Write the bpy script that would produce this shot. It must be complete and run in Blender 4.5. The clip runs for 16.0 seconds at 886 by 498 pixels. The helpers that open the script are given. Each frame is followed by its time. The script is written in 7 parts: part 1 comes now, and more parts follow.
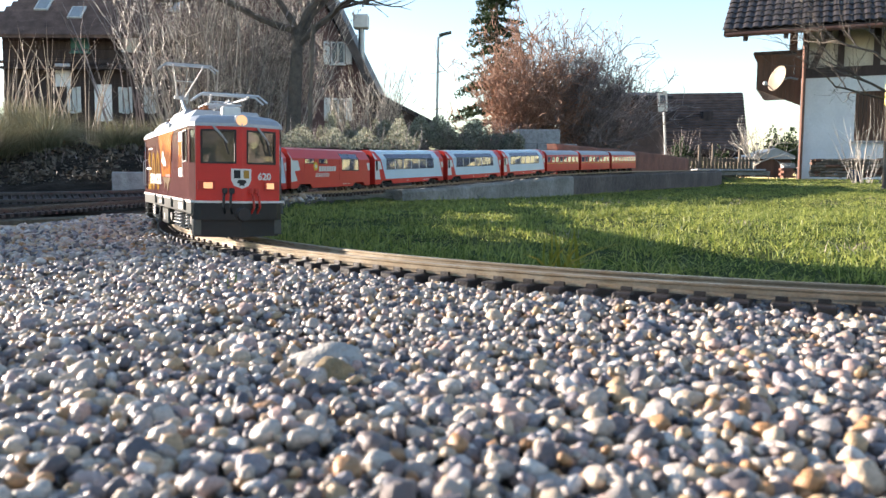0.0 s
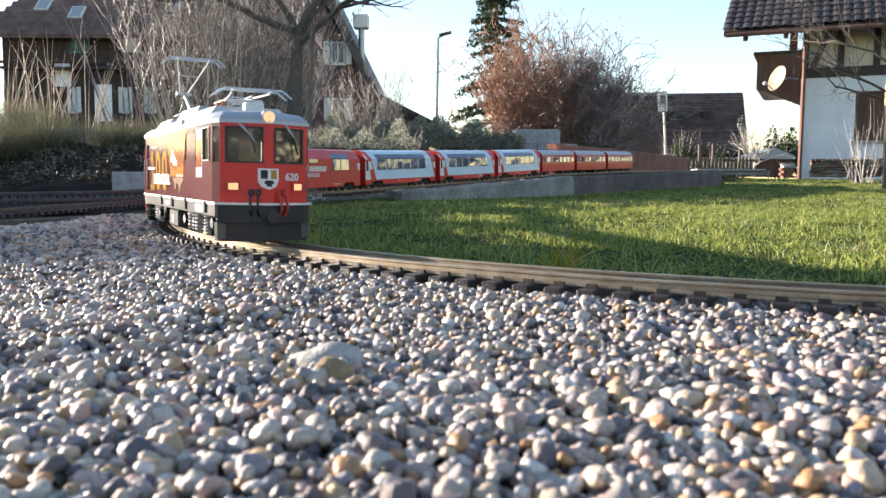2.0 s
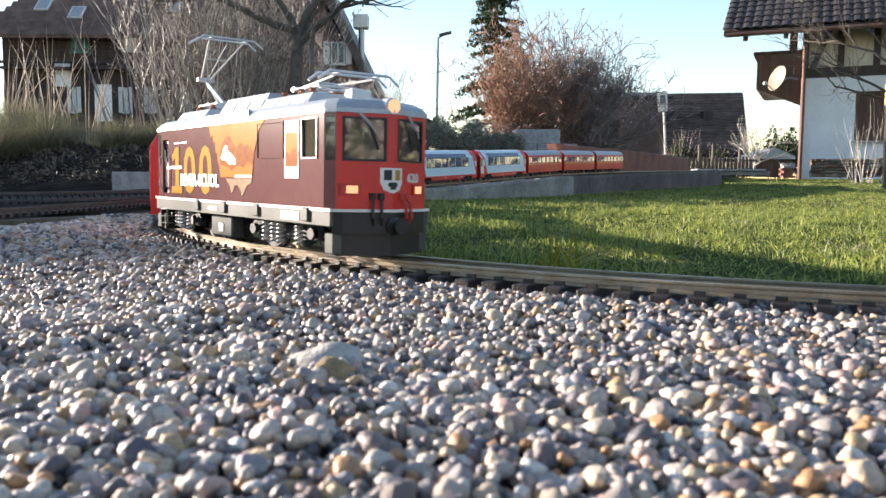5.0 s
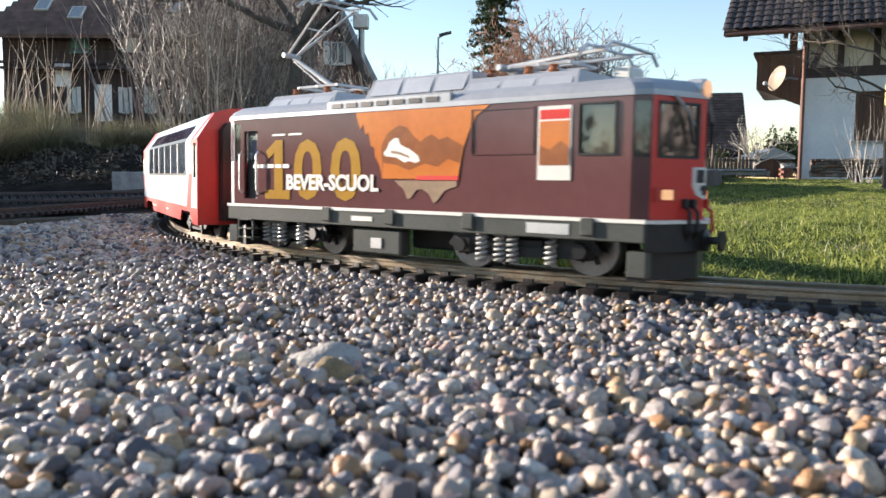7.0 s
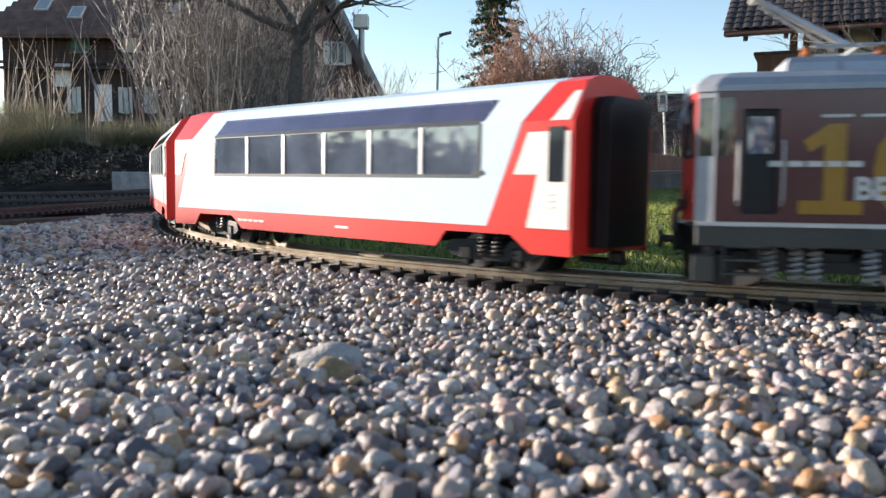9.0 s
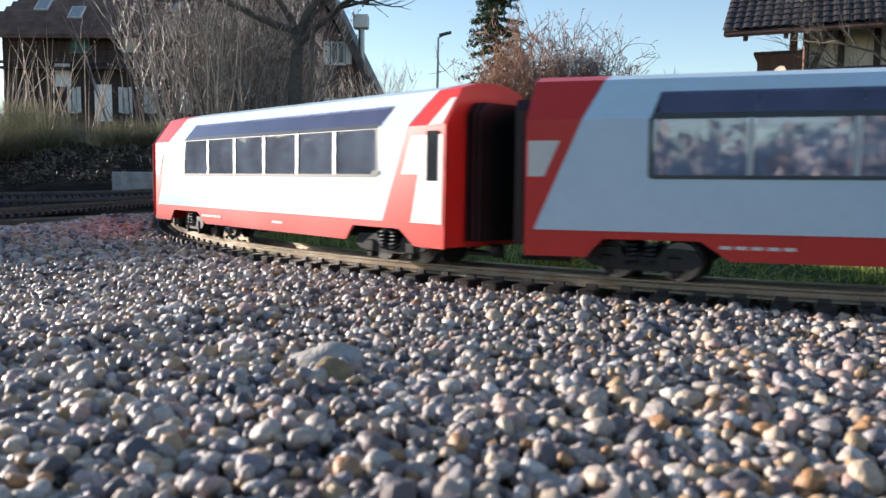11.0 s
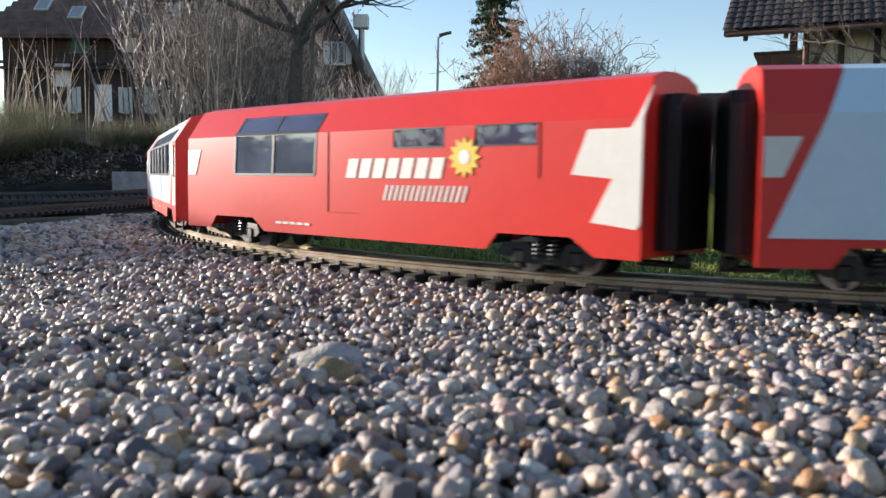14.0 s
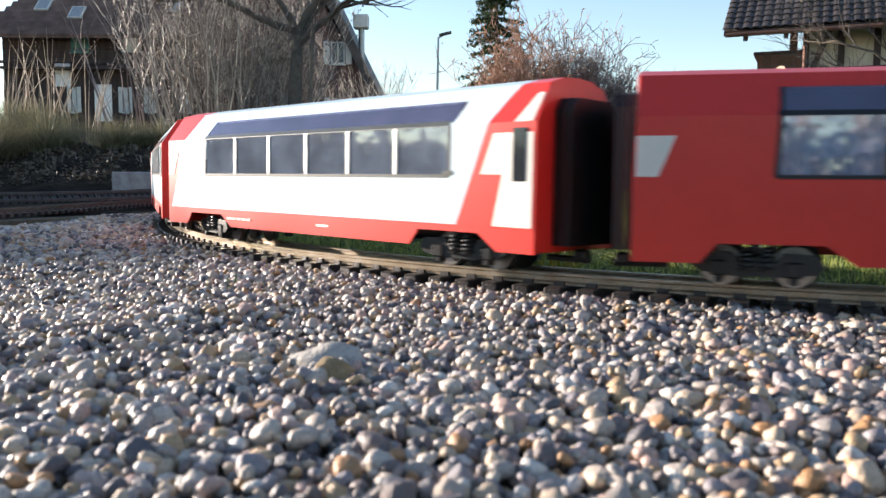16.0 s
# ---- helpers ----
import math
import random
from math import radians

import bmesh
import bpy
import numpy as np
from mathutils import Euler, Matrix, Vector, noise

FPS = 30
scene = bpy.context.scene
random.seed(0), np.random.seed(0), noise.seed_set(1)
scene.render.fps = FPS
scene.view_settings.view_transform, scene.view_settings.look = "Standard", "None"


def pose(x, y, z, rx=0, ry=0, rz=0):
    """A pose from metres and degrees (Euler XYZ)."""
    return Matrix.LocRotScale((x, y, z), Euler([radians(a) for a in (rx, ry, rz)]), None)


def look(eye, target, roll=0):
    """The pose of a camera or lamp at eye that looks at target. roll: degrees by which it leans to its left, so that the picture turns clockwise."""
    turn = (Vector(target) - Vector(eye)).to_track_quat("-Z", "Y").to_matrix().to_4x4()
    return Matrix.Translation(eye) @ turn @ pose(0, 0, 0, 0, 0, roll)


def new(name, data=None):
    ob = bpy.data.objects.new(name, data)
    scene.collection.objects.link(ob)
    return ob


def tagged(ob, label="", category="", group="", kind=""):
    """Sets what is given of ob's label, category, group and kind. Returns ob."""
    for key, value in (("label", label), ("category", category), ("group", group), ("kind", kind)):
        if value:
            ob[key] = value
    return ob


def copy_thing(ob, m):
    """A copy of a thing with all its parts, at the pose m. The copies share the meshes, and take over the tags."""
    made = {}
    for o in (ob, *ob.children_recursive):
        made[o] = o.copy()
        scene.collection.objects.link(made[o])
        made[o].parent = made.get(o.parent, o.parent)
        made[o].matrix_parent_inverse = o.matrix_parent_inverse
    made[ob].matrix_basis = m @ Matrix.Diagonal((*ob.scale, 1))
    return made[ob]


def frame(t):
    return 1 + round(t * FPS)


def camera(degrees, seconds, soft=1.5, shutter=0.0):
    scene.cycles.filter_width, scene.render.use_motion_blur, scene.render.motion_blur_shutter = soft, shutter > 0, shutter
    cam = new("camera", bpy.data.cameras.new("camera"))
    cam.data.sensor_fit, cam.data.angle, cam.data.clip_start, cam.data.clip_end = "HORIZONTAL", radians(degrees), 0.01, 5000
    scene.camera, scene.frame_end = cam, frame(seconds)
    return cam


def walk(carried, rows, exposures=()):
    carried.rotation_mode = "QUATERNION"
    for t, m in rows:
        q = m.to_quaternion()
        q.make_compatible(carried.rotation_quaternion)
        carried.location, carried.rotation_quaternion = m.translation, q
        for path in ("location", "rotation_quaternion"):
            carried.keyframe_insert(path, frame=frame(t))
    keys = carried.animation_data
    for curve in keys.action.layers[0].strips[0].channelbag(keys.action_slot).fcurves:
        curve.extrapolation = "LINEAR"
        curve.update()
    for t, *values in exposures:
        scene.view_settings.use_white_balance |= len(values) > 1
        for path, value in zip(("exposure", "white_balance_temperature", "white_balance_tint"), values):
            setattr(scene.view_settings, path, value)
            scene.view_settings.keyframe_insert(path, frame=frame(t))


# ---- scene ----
cam = camera(57.96, 16.0, soft=1.4, shutter=0.5)
EYE = Vector((0.0, 0.0, 0.0821))
walk(cam, [(0, look(EYE, (0.0, math.cos(0.0899), 0.0821 - math.sin(0.0899)), 0.3)),
           (16.0, look(EYE, (0.0, math.cos(0.0899), 0.0821 - math.sin(0.0899)), 0.3))],
     exposures=[(0, 2.15, 6400, 16), (4.2, 2.1, 6400, 16), (6.5, 1.78, 6300, 16), (9.2, 1.58, 6150, 16), (11.4, 1.4, 6050, 16), (13.0, 1.36, 6050, 16), (14.5, 1.42, 6150, 16), (15.4, 1.47, 6200, 16), (16.0, 1.75, 6300, 16)])
cam.data.dof.use_dof, cam.data.dof.focus_distance, cam.data.dof.aperture_fstop = True, 1.8, 19.0

# ---- world and sun ----
SUN_EL = radians(10.8)
SUN_AZ = math.atan2(-0.905, 0.425)
sun_dir = Vector((math.sin(SUN_AZ) * math.cos(SUN_EL), math.cos(SUN_AZ) * math.cos(SUN_EL), math.sin(SUN_EL)))
world = bpy.data.worlds.new("sky")
scene.world = world
world.use_nodes = True
wn = world.node_tree
sky = wn.nodes.new("ShaderNodeTexSky")
sky.sky_type, sky.sun_disc = "NISHITA", False
sky.sun_elevation, sky.sun_rotation = SUN_EL, SUN_AZ % (2 * math.pi)
sky.air_density, sky.dust_density, sky.ozone_density = 1.0, 0.08, 1.3
wn.links.new(sky.outputs[0], wn.nodes["Background"].inputs[0])
wn.nodes["Background"].inputs[1].default_value = 0.087
sun_data = bpy.data.lights.new("sun", "SUN")
sun_data.energy, sun_data.angle, sun_data.color = 4.4, radians(0.6), (1.0, 0.88, 0.72)
new("sun", sun_data).matrix_world = look(sun_dir * 50, (0, 0, 0))


# ---- materials ----
def mat(name, color, rough=0.6, metal=0.0, var=0.12, scale=20.0, bump=0.0, bscale=60.0, color2=None, rnd=0.0, spec=0.5,
        island=False, emit=0.0, stretch=(1, 1, 1), fine=0.0):
    """Procedural surface: two noise scales of colour, gloss and bump; rnd varies it from piece to piece."""
    m = bpy.data.materials.new(name)
    m.use_nodes = True
    nt = m.node_tree
    b = nt.nodes["Principled BSDF"]
    b.inputs["Roughness"].default_value, b.inputs["Metallic"].default_value = rough, metal
    b.inputs["Specular IOR Level"].default_value = spec
    co = nt.nodes.new("ShaderNodeTexCoord")
    mp = nt.nodes.new("ShaderNodeMapping")
    mp.inputs["Scale"].default_value = stretch
    nt.links.new(co.outputs["Object"], mp.inputs[0])
    n1 = nt.nodes.new("ShaderNodeTexNoise")
    n1.inputs["Scale"].default_value, n1.inputs["Detail"].default_value = scale, 8
    nt.links.new(mp.outputs[0], n1.inputs["Vector"])
    ramp = nt.nodes.new("ShaderNodeValToRGB")
    c2 = color2 or tuple(max(0, c * (1 - 2.2 * var)) for c in color)
    ramp.color_ramp.elements[0].position, ramp.color_ramp.elements[1].position = 0.3, 0.68
    ramp.color_ramp.elements[0].color, ramp.color_ramp.elements[1].color = (*c2, 1), (*color, 1)
    nt.links.new(n1.outputs["Fac"], ramp.inputs[0])
    out = ramp.outputs[0]
    n2 = nt.nodes.new("ShaderNodeTexNoise")
    n2.inputs["Scale"].default_value, n2.inputs["Detail"].default_value = scale * 9, 6
    nt.links.new(mp.outputs[0], n2.inputs["Vector"])
    mr = nt.nodes.new("ShaderNodeMapRange")
    mr.inputs[1].default_value, mr.inputs[2].default_value = 0.3, 0.7
    mr.inputs[3].default_value, mr.inputs[4].default_value = 1 - max(var, fine), 1 + max(var, fine) * 0.7
    nt.links.new(n2.outputs["Fac"], mr.inputs[0])
    hsv = nt.nodes.new("ShaderNodeHueSaturation")
    nt.links.new(out, hsv.inputs["Color"])
    nt.links.new(mr.outputs[0], hsv.inputs["Value"])
    out = hsv.outputs[0]
    if rnd:
        src = nt.nodes.new("ShaderNodeNewGeometry").outputs["Random Per Island"] if island else nt.nodes.new("ShaderNodeObjectInfo").outputs["Random"]
        r2 = nt.nodes.new("ShaderNodeMapRange")
        r2.inputs[3].default_value, r2.inputs[4].default_value = 1 - rnd, 1 + rnd
        nt.links.new(src, r2.inputs[0])
        h2 = nt.nodes.new("ShaderNodeHueSaturation")
        nt.links.new(out, h2.inputs["Color"])
        nt.links.new(r2.outputs[0], h2.inputs["Value"])
        out = h2.outputs[0]
    nt.links.new(out, b.inputs["Base Color"])
    if bump:
        n3 = nt.nodes.new("ShaderNodeTexNoise")
        n3.inputs["Scale"].default_value, n3.inputs["Detail"].default_value = bscale, 8
        nt.links.new(mp.outputs[0], n3.inputs["Vector"])
        bp = nt.nodes.new("ShaderNodeBump")
        bp.inputs["Strength"].default_value, bp.inputs["Distance"].default_value = min(1.0, bump), 1.2 / bscale
        nt.links.new(n3.outputs["Fac"], bp.inputs["Height"])
        nt.links.new(bp.outputs[0], b.inputs["Normal"])
    if emit:
        b.inputs["Emission Color"].default_value = (*color, 1)
        b.inputs["Emission Strength"].default_value = emit
    return m


def stone_mat(name):
    """River pebbles: grey, buff, ochre and dark stones, one tone a stone, with speckles and veins."""
    m = mat(name, (0.4, 0.38, 0.36), rough=0.5, var=0.12, scale=90, bump=0.4, bscale=420, spec=0.45)
    nt = m.node_tree
    b = nt.nodes["Principled BSDF"]
    geo = nt.nodes.new("ShaderNodeNewGeometry")
    info = nt.nodes.new("ShaderNodeObjectInfo")
    add = nt.nodes.new("ShaderNodeMath")
    add.operation = "ADD"
    nt.links.new(geo.outputs["Random Per Island"], add.inputs[0])
    nt.links.new(info.outputs["Random"], add.inputs[1])
    fr = nt.nodes.new("ShaderNodeMath")
    fr.operation = "FRACT"
    nt.links.new(add.outputs[0], fr.inputs[0])
    ramp = nt.nodes.new("ShaderNodeValToRGB")
    ramp.color_ramp.interpolation = "CONSTANT"
    tones = [(0.0, (0.3, 0.265, 0.24)), (0.12, (0.42, 0.35, 0.285)), (0.25, (0.095, 0.088, 0.095)), (0.36, (0.46, 0.36, 0.255)),
             (0.47, (0.24, 0.215, 0.22)), (0.57, (0.46, 0.4, 0.335)), (0.67, (0.41, 0.28, 0.155)), (0.73, (0.15, 0.12, 0.112)),
             (0.82, (0.4, 0.28, 0.235)), (0.89, (0.57, 0.53, 0.475)), (0.95, (0.35, 0.19, 0.085))]
    el = ramp.color_ramp.elements
    el[0].position, el[0].color = 0.0, (*tones[0][1], 1)
    el[1].position, el[1].color = tones[1][0], (*tones[1][1], 1)
    for pos, c in tones[2:]:
        el.new(pos).color = (*c, 1)
    nt.links.new(fr.outputs[0], ramp.inputs[0])
    hsv = [n for n in nt.nodes if n.type == "HUE_SAT"][0]
    nt.links.new(ramp.outputs[0], hsv.inputs["Color"])
    for n in nt.nodes:
        if n.type == "MAP_RANGE":
            n.inputs[3].default_value, n.inputs[4].default_value = 0.75, 1.22
    return m


def leaf_mat(name, a, b_, rough=0.5, glow=0.35):
    """Thin blades and leaves: colour from blade to blade, light comes through."""
    m = bpy.data.materials.new(name)
    m.use_nodes = True
    nt = m.node_tree
    b = nt.nodes["Principled BSDF"]
    b.inputs["Roughness"].default_value = rough
    b.inputs["Specular IOR Level"].default_value = 0.12
    geo = nt.nodes.new("ShaderNodeNewGeometry")
    ramp = nt.nodes.new("ShaderNodeValToRGB")
    ramp.color_ramp.elements[0].color, ramp.color_ramp.elements[1].color = (*a, 1), (*b_, 1)
    nt.links.new(geo.outputs["Random Per Island"], ramp.inputs[0])
    co = nt.nodes.new("ShaderNodeTexCoord")
    nz = nt.nodes.new("ShaderNodeTexNoise")
    nz.inputs["Scale"].default_value = 3.0
    nt.links.new(co.outputs["Object"], nz.inputs["Vector"])
    mr = nt.nodes.new("ShaderNodeMapRange")
    mr.inputs[3].default_value, mr.inputs[4].default_value = 0.6, 1.4
    nt.links.new(nz.outputs["Fac"], mr.inputs[0])
    hs = nt.nodes.new("ShaderNodeHueSaturation")
    nt.links.new(ramp.outputs[0], hs.inputs["Color"])
    nt.links.new(mr.outputs[0], hs.inputs["Value"])
    nt.links.new(hs.outputs[0], b.inputs["Base Color"])
    tr = nt.nodes.new("ShaderNodeBsdfTranslucent")
    nt.links.new(hs.outputs[0], tr.inputs["Color"])
    mx = nt.nodes.new("ShaderNodeMixShader")
    mx.inputs[0].default_value = glow
    nt.links.new(b.outputs[0], mx.inputs[1])
    nt.links.new(tr.outputs[0], mx.inputs[2])
    nt.links.new(mx.outputs[0], nt.nodes["Material Output"].inputs[0])
    return m


def glass_mat(name, tint=(0.9, 0.95, 1.0), clear=0.8, rough=0.03, gloss=0.2, haze=0.0, haze_color=(0.6, 0.62, 0.62)):
    """Thin pane: mostly clear, with a Fresnel gloss; a diffuse film paints in reflected sky and inside light."""
    m = bpy.data.materials.new(name)
    m.use_nodes = True
    nt = m.node_tree
    nt.nodes.remove(nt.nodes["Principled BSDF"])
    tr = nt.nodes.new("ShaderNodeBsdfTransparent")
    tr.inputs[0].default_value = tuple(c * clear for c in tint) + (1,)
    gl = nt.nodes.new("ShaderNodeBsdfGlossy")
    gl.inputs["Roughness"].default_value = rough
    fr = nt.nodes.new("ShaderNodeFresnel")
    fr.inputs[0].default_value = 1.7
    mx = nt.nodes.new("ShaderNodeMixShader")
    ad = nt.nodes.new("ShaderNodeMath")
    ad.operation = "ADD"
    ad.inputs[1].default_value = gloss
    nt.links.new(fr.outputs[0], ad.inputs[0])
    nt.links.new(ad.outputs[0], mx.inputs[0])
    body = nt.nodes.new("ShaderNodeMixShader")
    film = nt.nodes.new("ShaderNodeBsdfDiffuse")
    film.inputs[0].default_value = (*haze_color, 1)
    haze_noise = nt.nodes.new("ShaderNodeTexNoise")
    haze_noise.inputs["Scale"].default_value = 30
    haze_noise.inputs["Detail"].default_value = 5
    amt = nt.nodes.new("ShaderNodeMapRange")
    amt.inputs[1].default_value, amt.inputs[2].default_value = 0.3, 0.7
    amt.inputs[3].default_value, amt.inputs[4].default_value = haze * 0.65, haze * 1.35
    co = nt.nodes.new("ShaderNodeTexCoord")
    nt.links.new(co.outputs["Object"], haze_noise.inputs["Vector"])
    nt.links.new(haze_noise.outputs[0], amt.inputs[0])
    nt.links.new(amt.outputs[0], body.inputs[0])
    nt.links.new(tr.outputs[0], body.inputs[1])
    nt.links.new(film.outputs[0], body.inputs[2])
    nt.links.new(body.outputs[0], mx.inputs[1])
    nt.links.new(gl.outputs[0], mx.inputs[2])
    nt.links.new(mx.outputs[0], nt.nodes["Material Output"].inputs[0])
    return m


PEBBLE = stone_mat("pebble_stone")
GRIT = mat("grit", (0.1, 0.09, 0.08), rough=1.0, spec=0.05, var=0.2, scale=60, bump=0.8, bscale=300, color2=(0.05, 0.045, 0.04))
SOIL = mat("soil", (0.055, 0.043, 0.032), rough=1.0, spec=0.03, var=0.25, scale=6, bump=0.8, bscale=40, color2=(0.012, 0.01, 0.008))
TURF = mat("turf", (0.06, 0.085, 0.022), rough=1.0, spec=0.05, var=0.25, scale=4, bump=0.8, bscale=60, color2=(0.045, 0.05, 0.02))
GRASS = leaf_mat("grass_blade", (0.04, 0.09, 0.014), (0.44, 0.46, 0.11), glow=0.5)
GRASS.node_tree.nodes["Principled BSDF"].inputs["Specular IOR Level"].default_value = 0.45
STRAW = leaf_mat("dry_grass", (0.26, 0.21, 0.16), (0.5, 0.44, 0.36), glow=0.2)
RAIL = mat("rail_brass", (0.41, 0.35, 0.27), rough=0.36, metal=0.7, var=0.15, scale=40, color2=(0.32, 0.25, 0.17))
# darker copy of the rail metal: the siding's shade is put into its colour
RAILSHADE = mat("rail_shaded", (0.11, 0.09, 0.075), rough=0.5, metal=0.5, var=0.2, scale=40)
SLEEPER = mat("sleeper_plastic", (0.05, 0.038, 0.033), rough=0.38, var=0.2, scale=50, rnd=0.25, bump=0.3, bscale=400)
MOSSCONC = mat("mossy_concrete", (0.13, 0.115, 0.08), rough=0.95, var=0.25, scale=8, bump=0.5, bscale=60, color2=(0.07, 0.065, 0.045))
CONC = mat("concrete", (0.34, 0.32, 0.28), rough=0.9, var=0.2, scale=5, bump=0.5, bscale=60, color2=(0.16, 0.15, 0.12))
GRANITE = mat("granite", (0.42, 0.41, 0.39), rough=0.85, var=0.18, scale=25, bump=0.4, bscale=120)
BRICKRED = mat("red_wall", (0.3, 0.13, 0.085), rough=0.85, var=0.2, scale=6, bump=0.4, bscale=60)
RED = mat("red_paint", (0.66, 0.036, 0.024), rough=0.32, var=0.04, scale=12)
DRED = mat("dark_red_paint", (0.5, 0.03, 0.018), rough=0.35, var=0.05, scale=12)
WHITE = mat("pale_white_paint", (0.6, 0.73, 0.785), rough=0.25, var=0.03, scale=12)
CREAM = mat("cream_paint", (0.76, 0.74, 0.66), rough=0.4, var=0.04, scale=14)
MAROON = mat("maroon_paint", (0.145, 0.062, 0.06), rough=0.13, var=0.06, scale=9, color2=(0.12, 0.052, 0.05), spec=0.7)
ORANGE = mat("orange_print", (0.66, 0.24, 0.055), rough=0.14, var=0.08, scale=14, color2=(0.55, 0.17, 0.05))
OCHRE = mat("ochre_print", (0.46, 0.26, 0.05), rough=0.14, var=0.06, scale=20)
TAN = mat("tan_print", (0.38, 0.28, 0.19), rough=0.14, var=0.1, scale=20)
BROWN = mat("brown_print", (0.38, 0.14, 0.05), rough=0.14, var=0.12, scale=14, color2=(0.26, 0.1, 0.045))
ROOFGREY = mat("roof_grey", (0.42, 0.43, 0.44), rough=0.35, metal=0.3, var=0.07, scale=20)
FRAME = mat("underframe_grey", (0.08, 0.085, 0.075), rough=0.3, var=0.1, scale=25)
BLACK = mat("black_plastic", (0.013, 0.013, 0.013), rough=0.42, var=0.2, scale=30)
STEEL = mat("wheel_steel", (0.4, 0.39, 0.37), rough=0.3, metal=0.9, var=0.1, scale=40)
SPRING = mat("spring_steel", (0.42, 0.42, 0.4), rough=0.5, metal=0.3, var=0.1, scale=40)
SILVER = mat("silver_paint", (0.62, 0.62, 0.6), rough=0.35, metal=0.5, var=0.06, scale=40)
LAMPGLASS = mat("headlamp_glow", (1.0, 0.52, 0.24), rough=0.2, var=0.0, emit=0.2)
YELLOW = mat("yellow_print", (0.8, 0.55, 0.05), rough=0.4, var=0.05)
SEATRED = mat("seat_red", (0.66, 0.2, 0.15), rough=0.8, var=0.1, scale=60)
SEATGREY = mat("cabin_grey", (0.36, 0.36, 0.37), rough=0.7, var=0.1, scale=40)
# the film colours imitate light on the panes: bluish sky, violet roof, beige cab
PANE = glass_mat("coach_pane", (0.86, 0.93, 1.0), 0.96, gloss=0.2, haze=0.22, haze_color=(0.5, 0.62, 0.82))
ROOFPANE = glass_mat("roof_pane", (0.6, 0.6, 0.9), 0.75, gloss=0.1, haze=0.25, haze_color=(0.22, 0.2, 0.36))
DARKPANE = glass_mat("cab_pane", (0.8, 0.82, 0.7), 0.6, gloss=0.06, haze=0.22, haze_color=(0.26, 0.24, 0.17))
HOUSEPANE = mat("window_glass", (0.03, 0.035, 0.04), rough=0.06, var=0.1, spec=0.7)
BARK = mat("bark", (0.16, 0.13, 0.1), rough=0.95, var=0.25, scale=12, bump=0.8, bscale=50, color2=(0.07, 0.06, 0.05))
TWIG = mat("pale_twig", (0.5, 0.45, 0.38), rough=0.6, var=0.25, scale=6, rnd=0.75, island=True)
TWIGRED = mat("russet_twig", (0.38, 0.22, 0.15), rough=0.85, var=0.2, scale=6, rnd=0.4, island=True)
TWIGGREY = mat("grey_twig", (0.34, 0.28, 0.26), rough=0.85, var=0.2, scale=6, rnd=0.4, island=True)
IVY = leaf_mat("ivy_leaf", (0.05, 0.065, 0.03), (0.2, 0.19, 0.11), glow=0.25)
SPRUCE = leaf_mat("spruce_needles", (0.02, 0.04, 0.018), (0.06, 0.085, 0.035), glow=0.15)
DARKWOOD = mat("dark_boards", (0.062, 0.043, 0.04), rough=0.8, var=0.25, scale=1.2, stretch=(6, 6, 0.4), bump=0.3, bscale=8)
BROWNWOOD = mat("brown_boards", (0.15, 0.075, 0.045), rough=0.75, var=0.2, scale=1.5, stretch=(6, 6, 0.4))
OLDWOOD = mat("old_wood", (0.2, 0.16, 0.12), rough=0.85, var=0.25, scale=8)
TILE = mat("roof_tile", (0.06, 0.048, 0.045), rough=0.6, var=0.25, scale=3, rnd=0.35)
TILEBROWN = mat("brown_tile", (0.14, 0.092, 0.076), rough=0.85, var=0.25, scale=2, rnd=0.3)
PLASTER = mat("white_plaster", (0.84, 0.84, 0.83), rough=0.9, var=0.06, scale=2, bump=0.2, bscale=60)
BEIGE = mat("beige_plaster", (0.62, 0.57, 0.47), rough=0.9, var=0.08, scale=2)
SHUTTER = mat("white_shutter", (0.6, 0.63, 0.62), rough=0.6, var=0.08, scale=4)
TEAL = mat("teal_shutter", (0.05, 0.17, 0.15), rough=0.6, var=0.1, scale=4)
GALV = mat("galvanised", (0.3, 0.32, 0.33), rough=0.4, metal=0.7, var=0.1, scale=6)
COPPER = mat("brown_pipe", (0.2, 0.1, 0.07), rough=0.5, metal=0.4, var=0.15, scale=5)
DISH = mat("dish_beige", (0.33, 0.25, 0.18), rough=0.6, var=0.05, scale=4)
PANELBLUE = mat("solar_blue", (0.03, 0.05, 0.1), rough=0.15, var=0.2, scale=20)


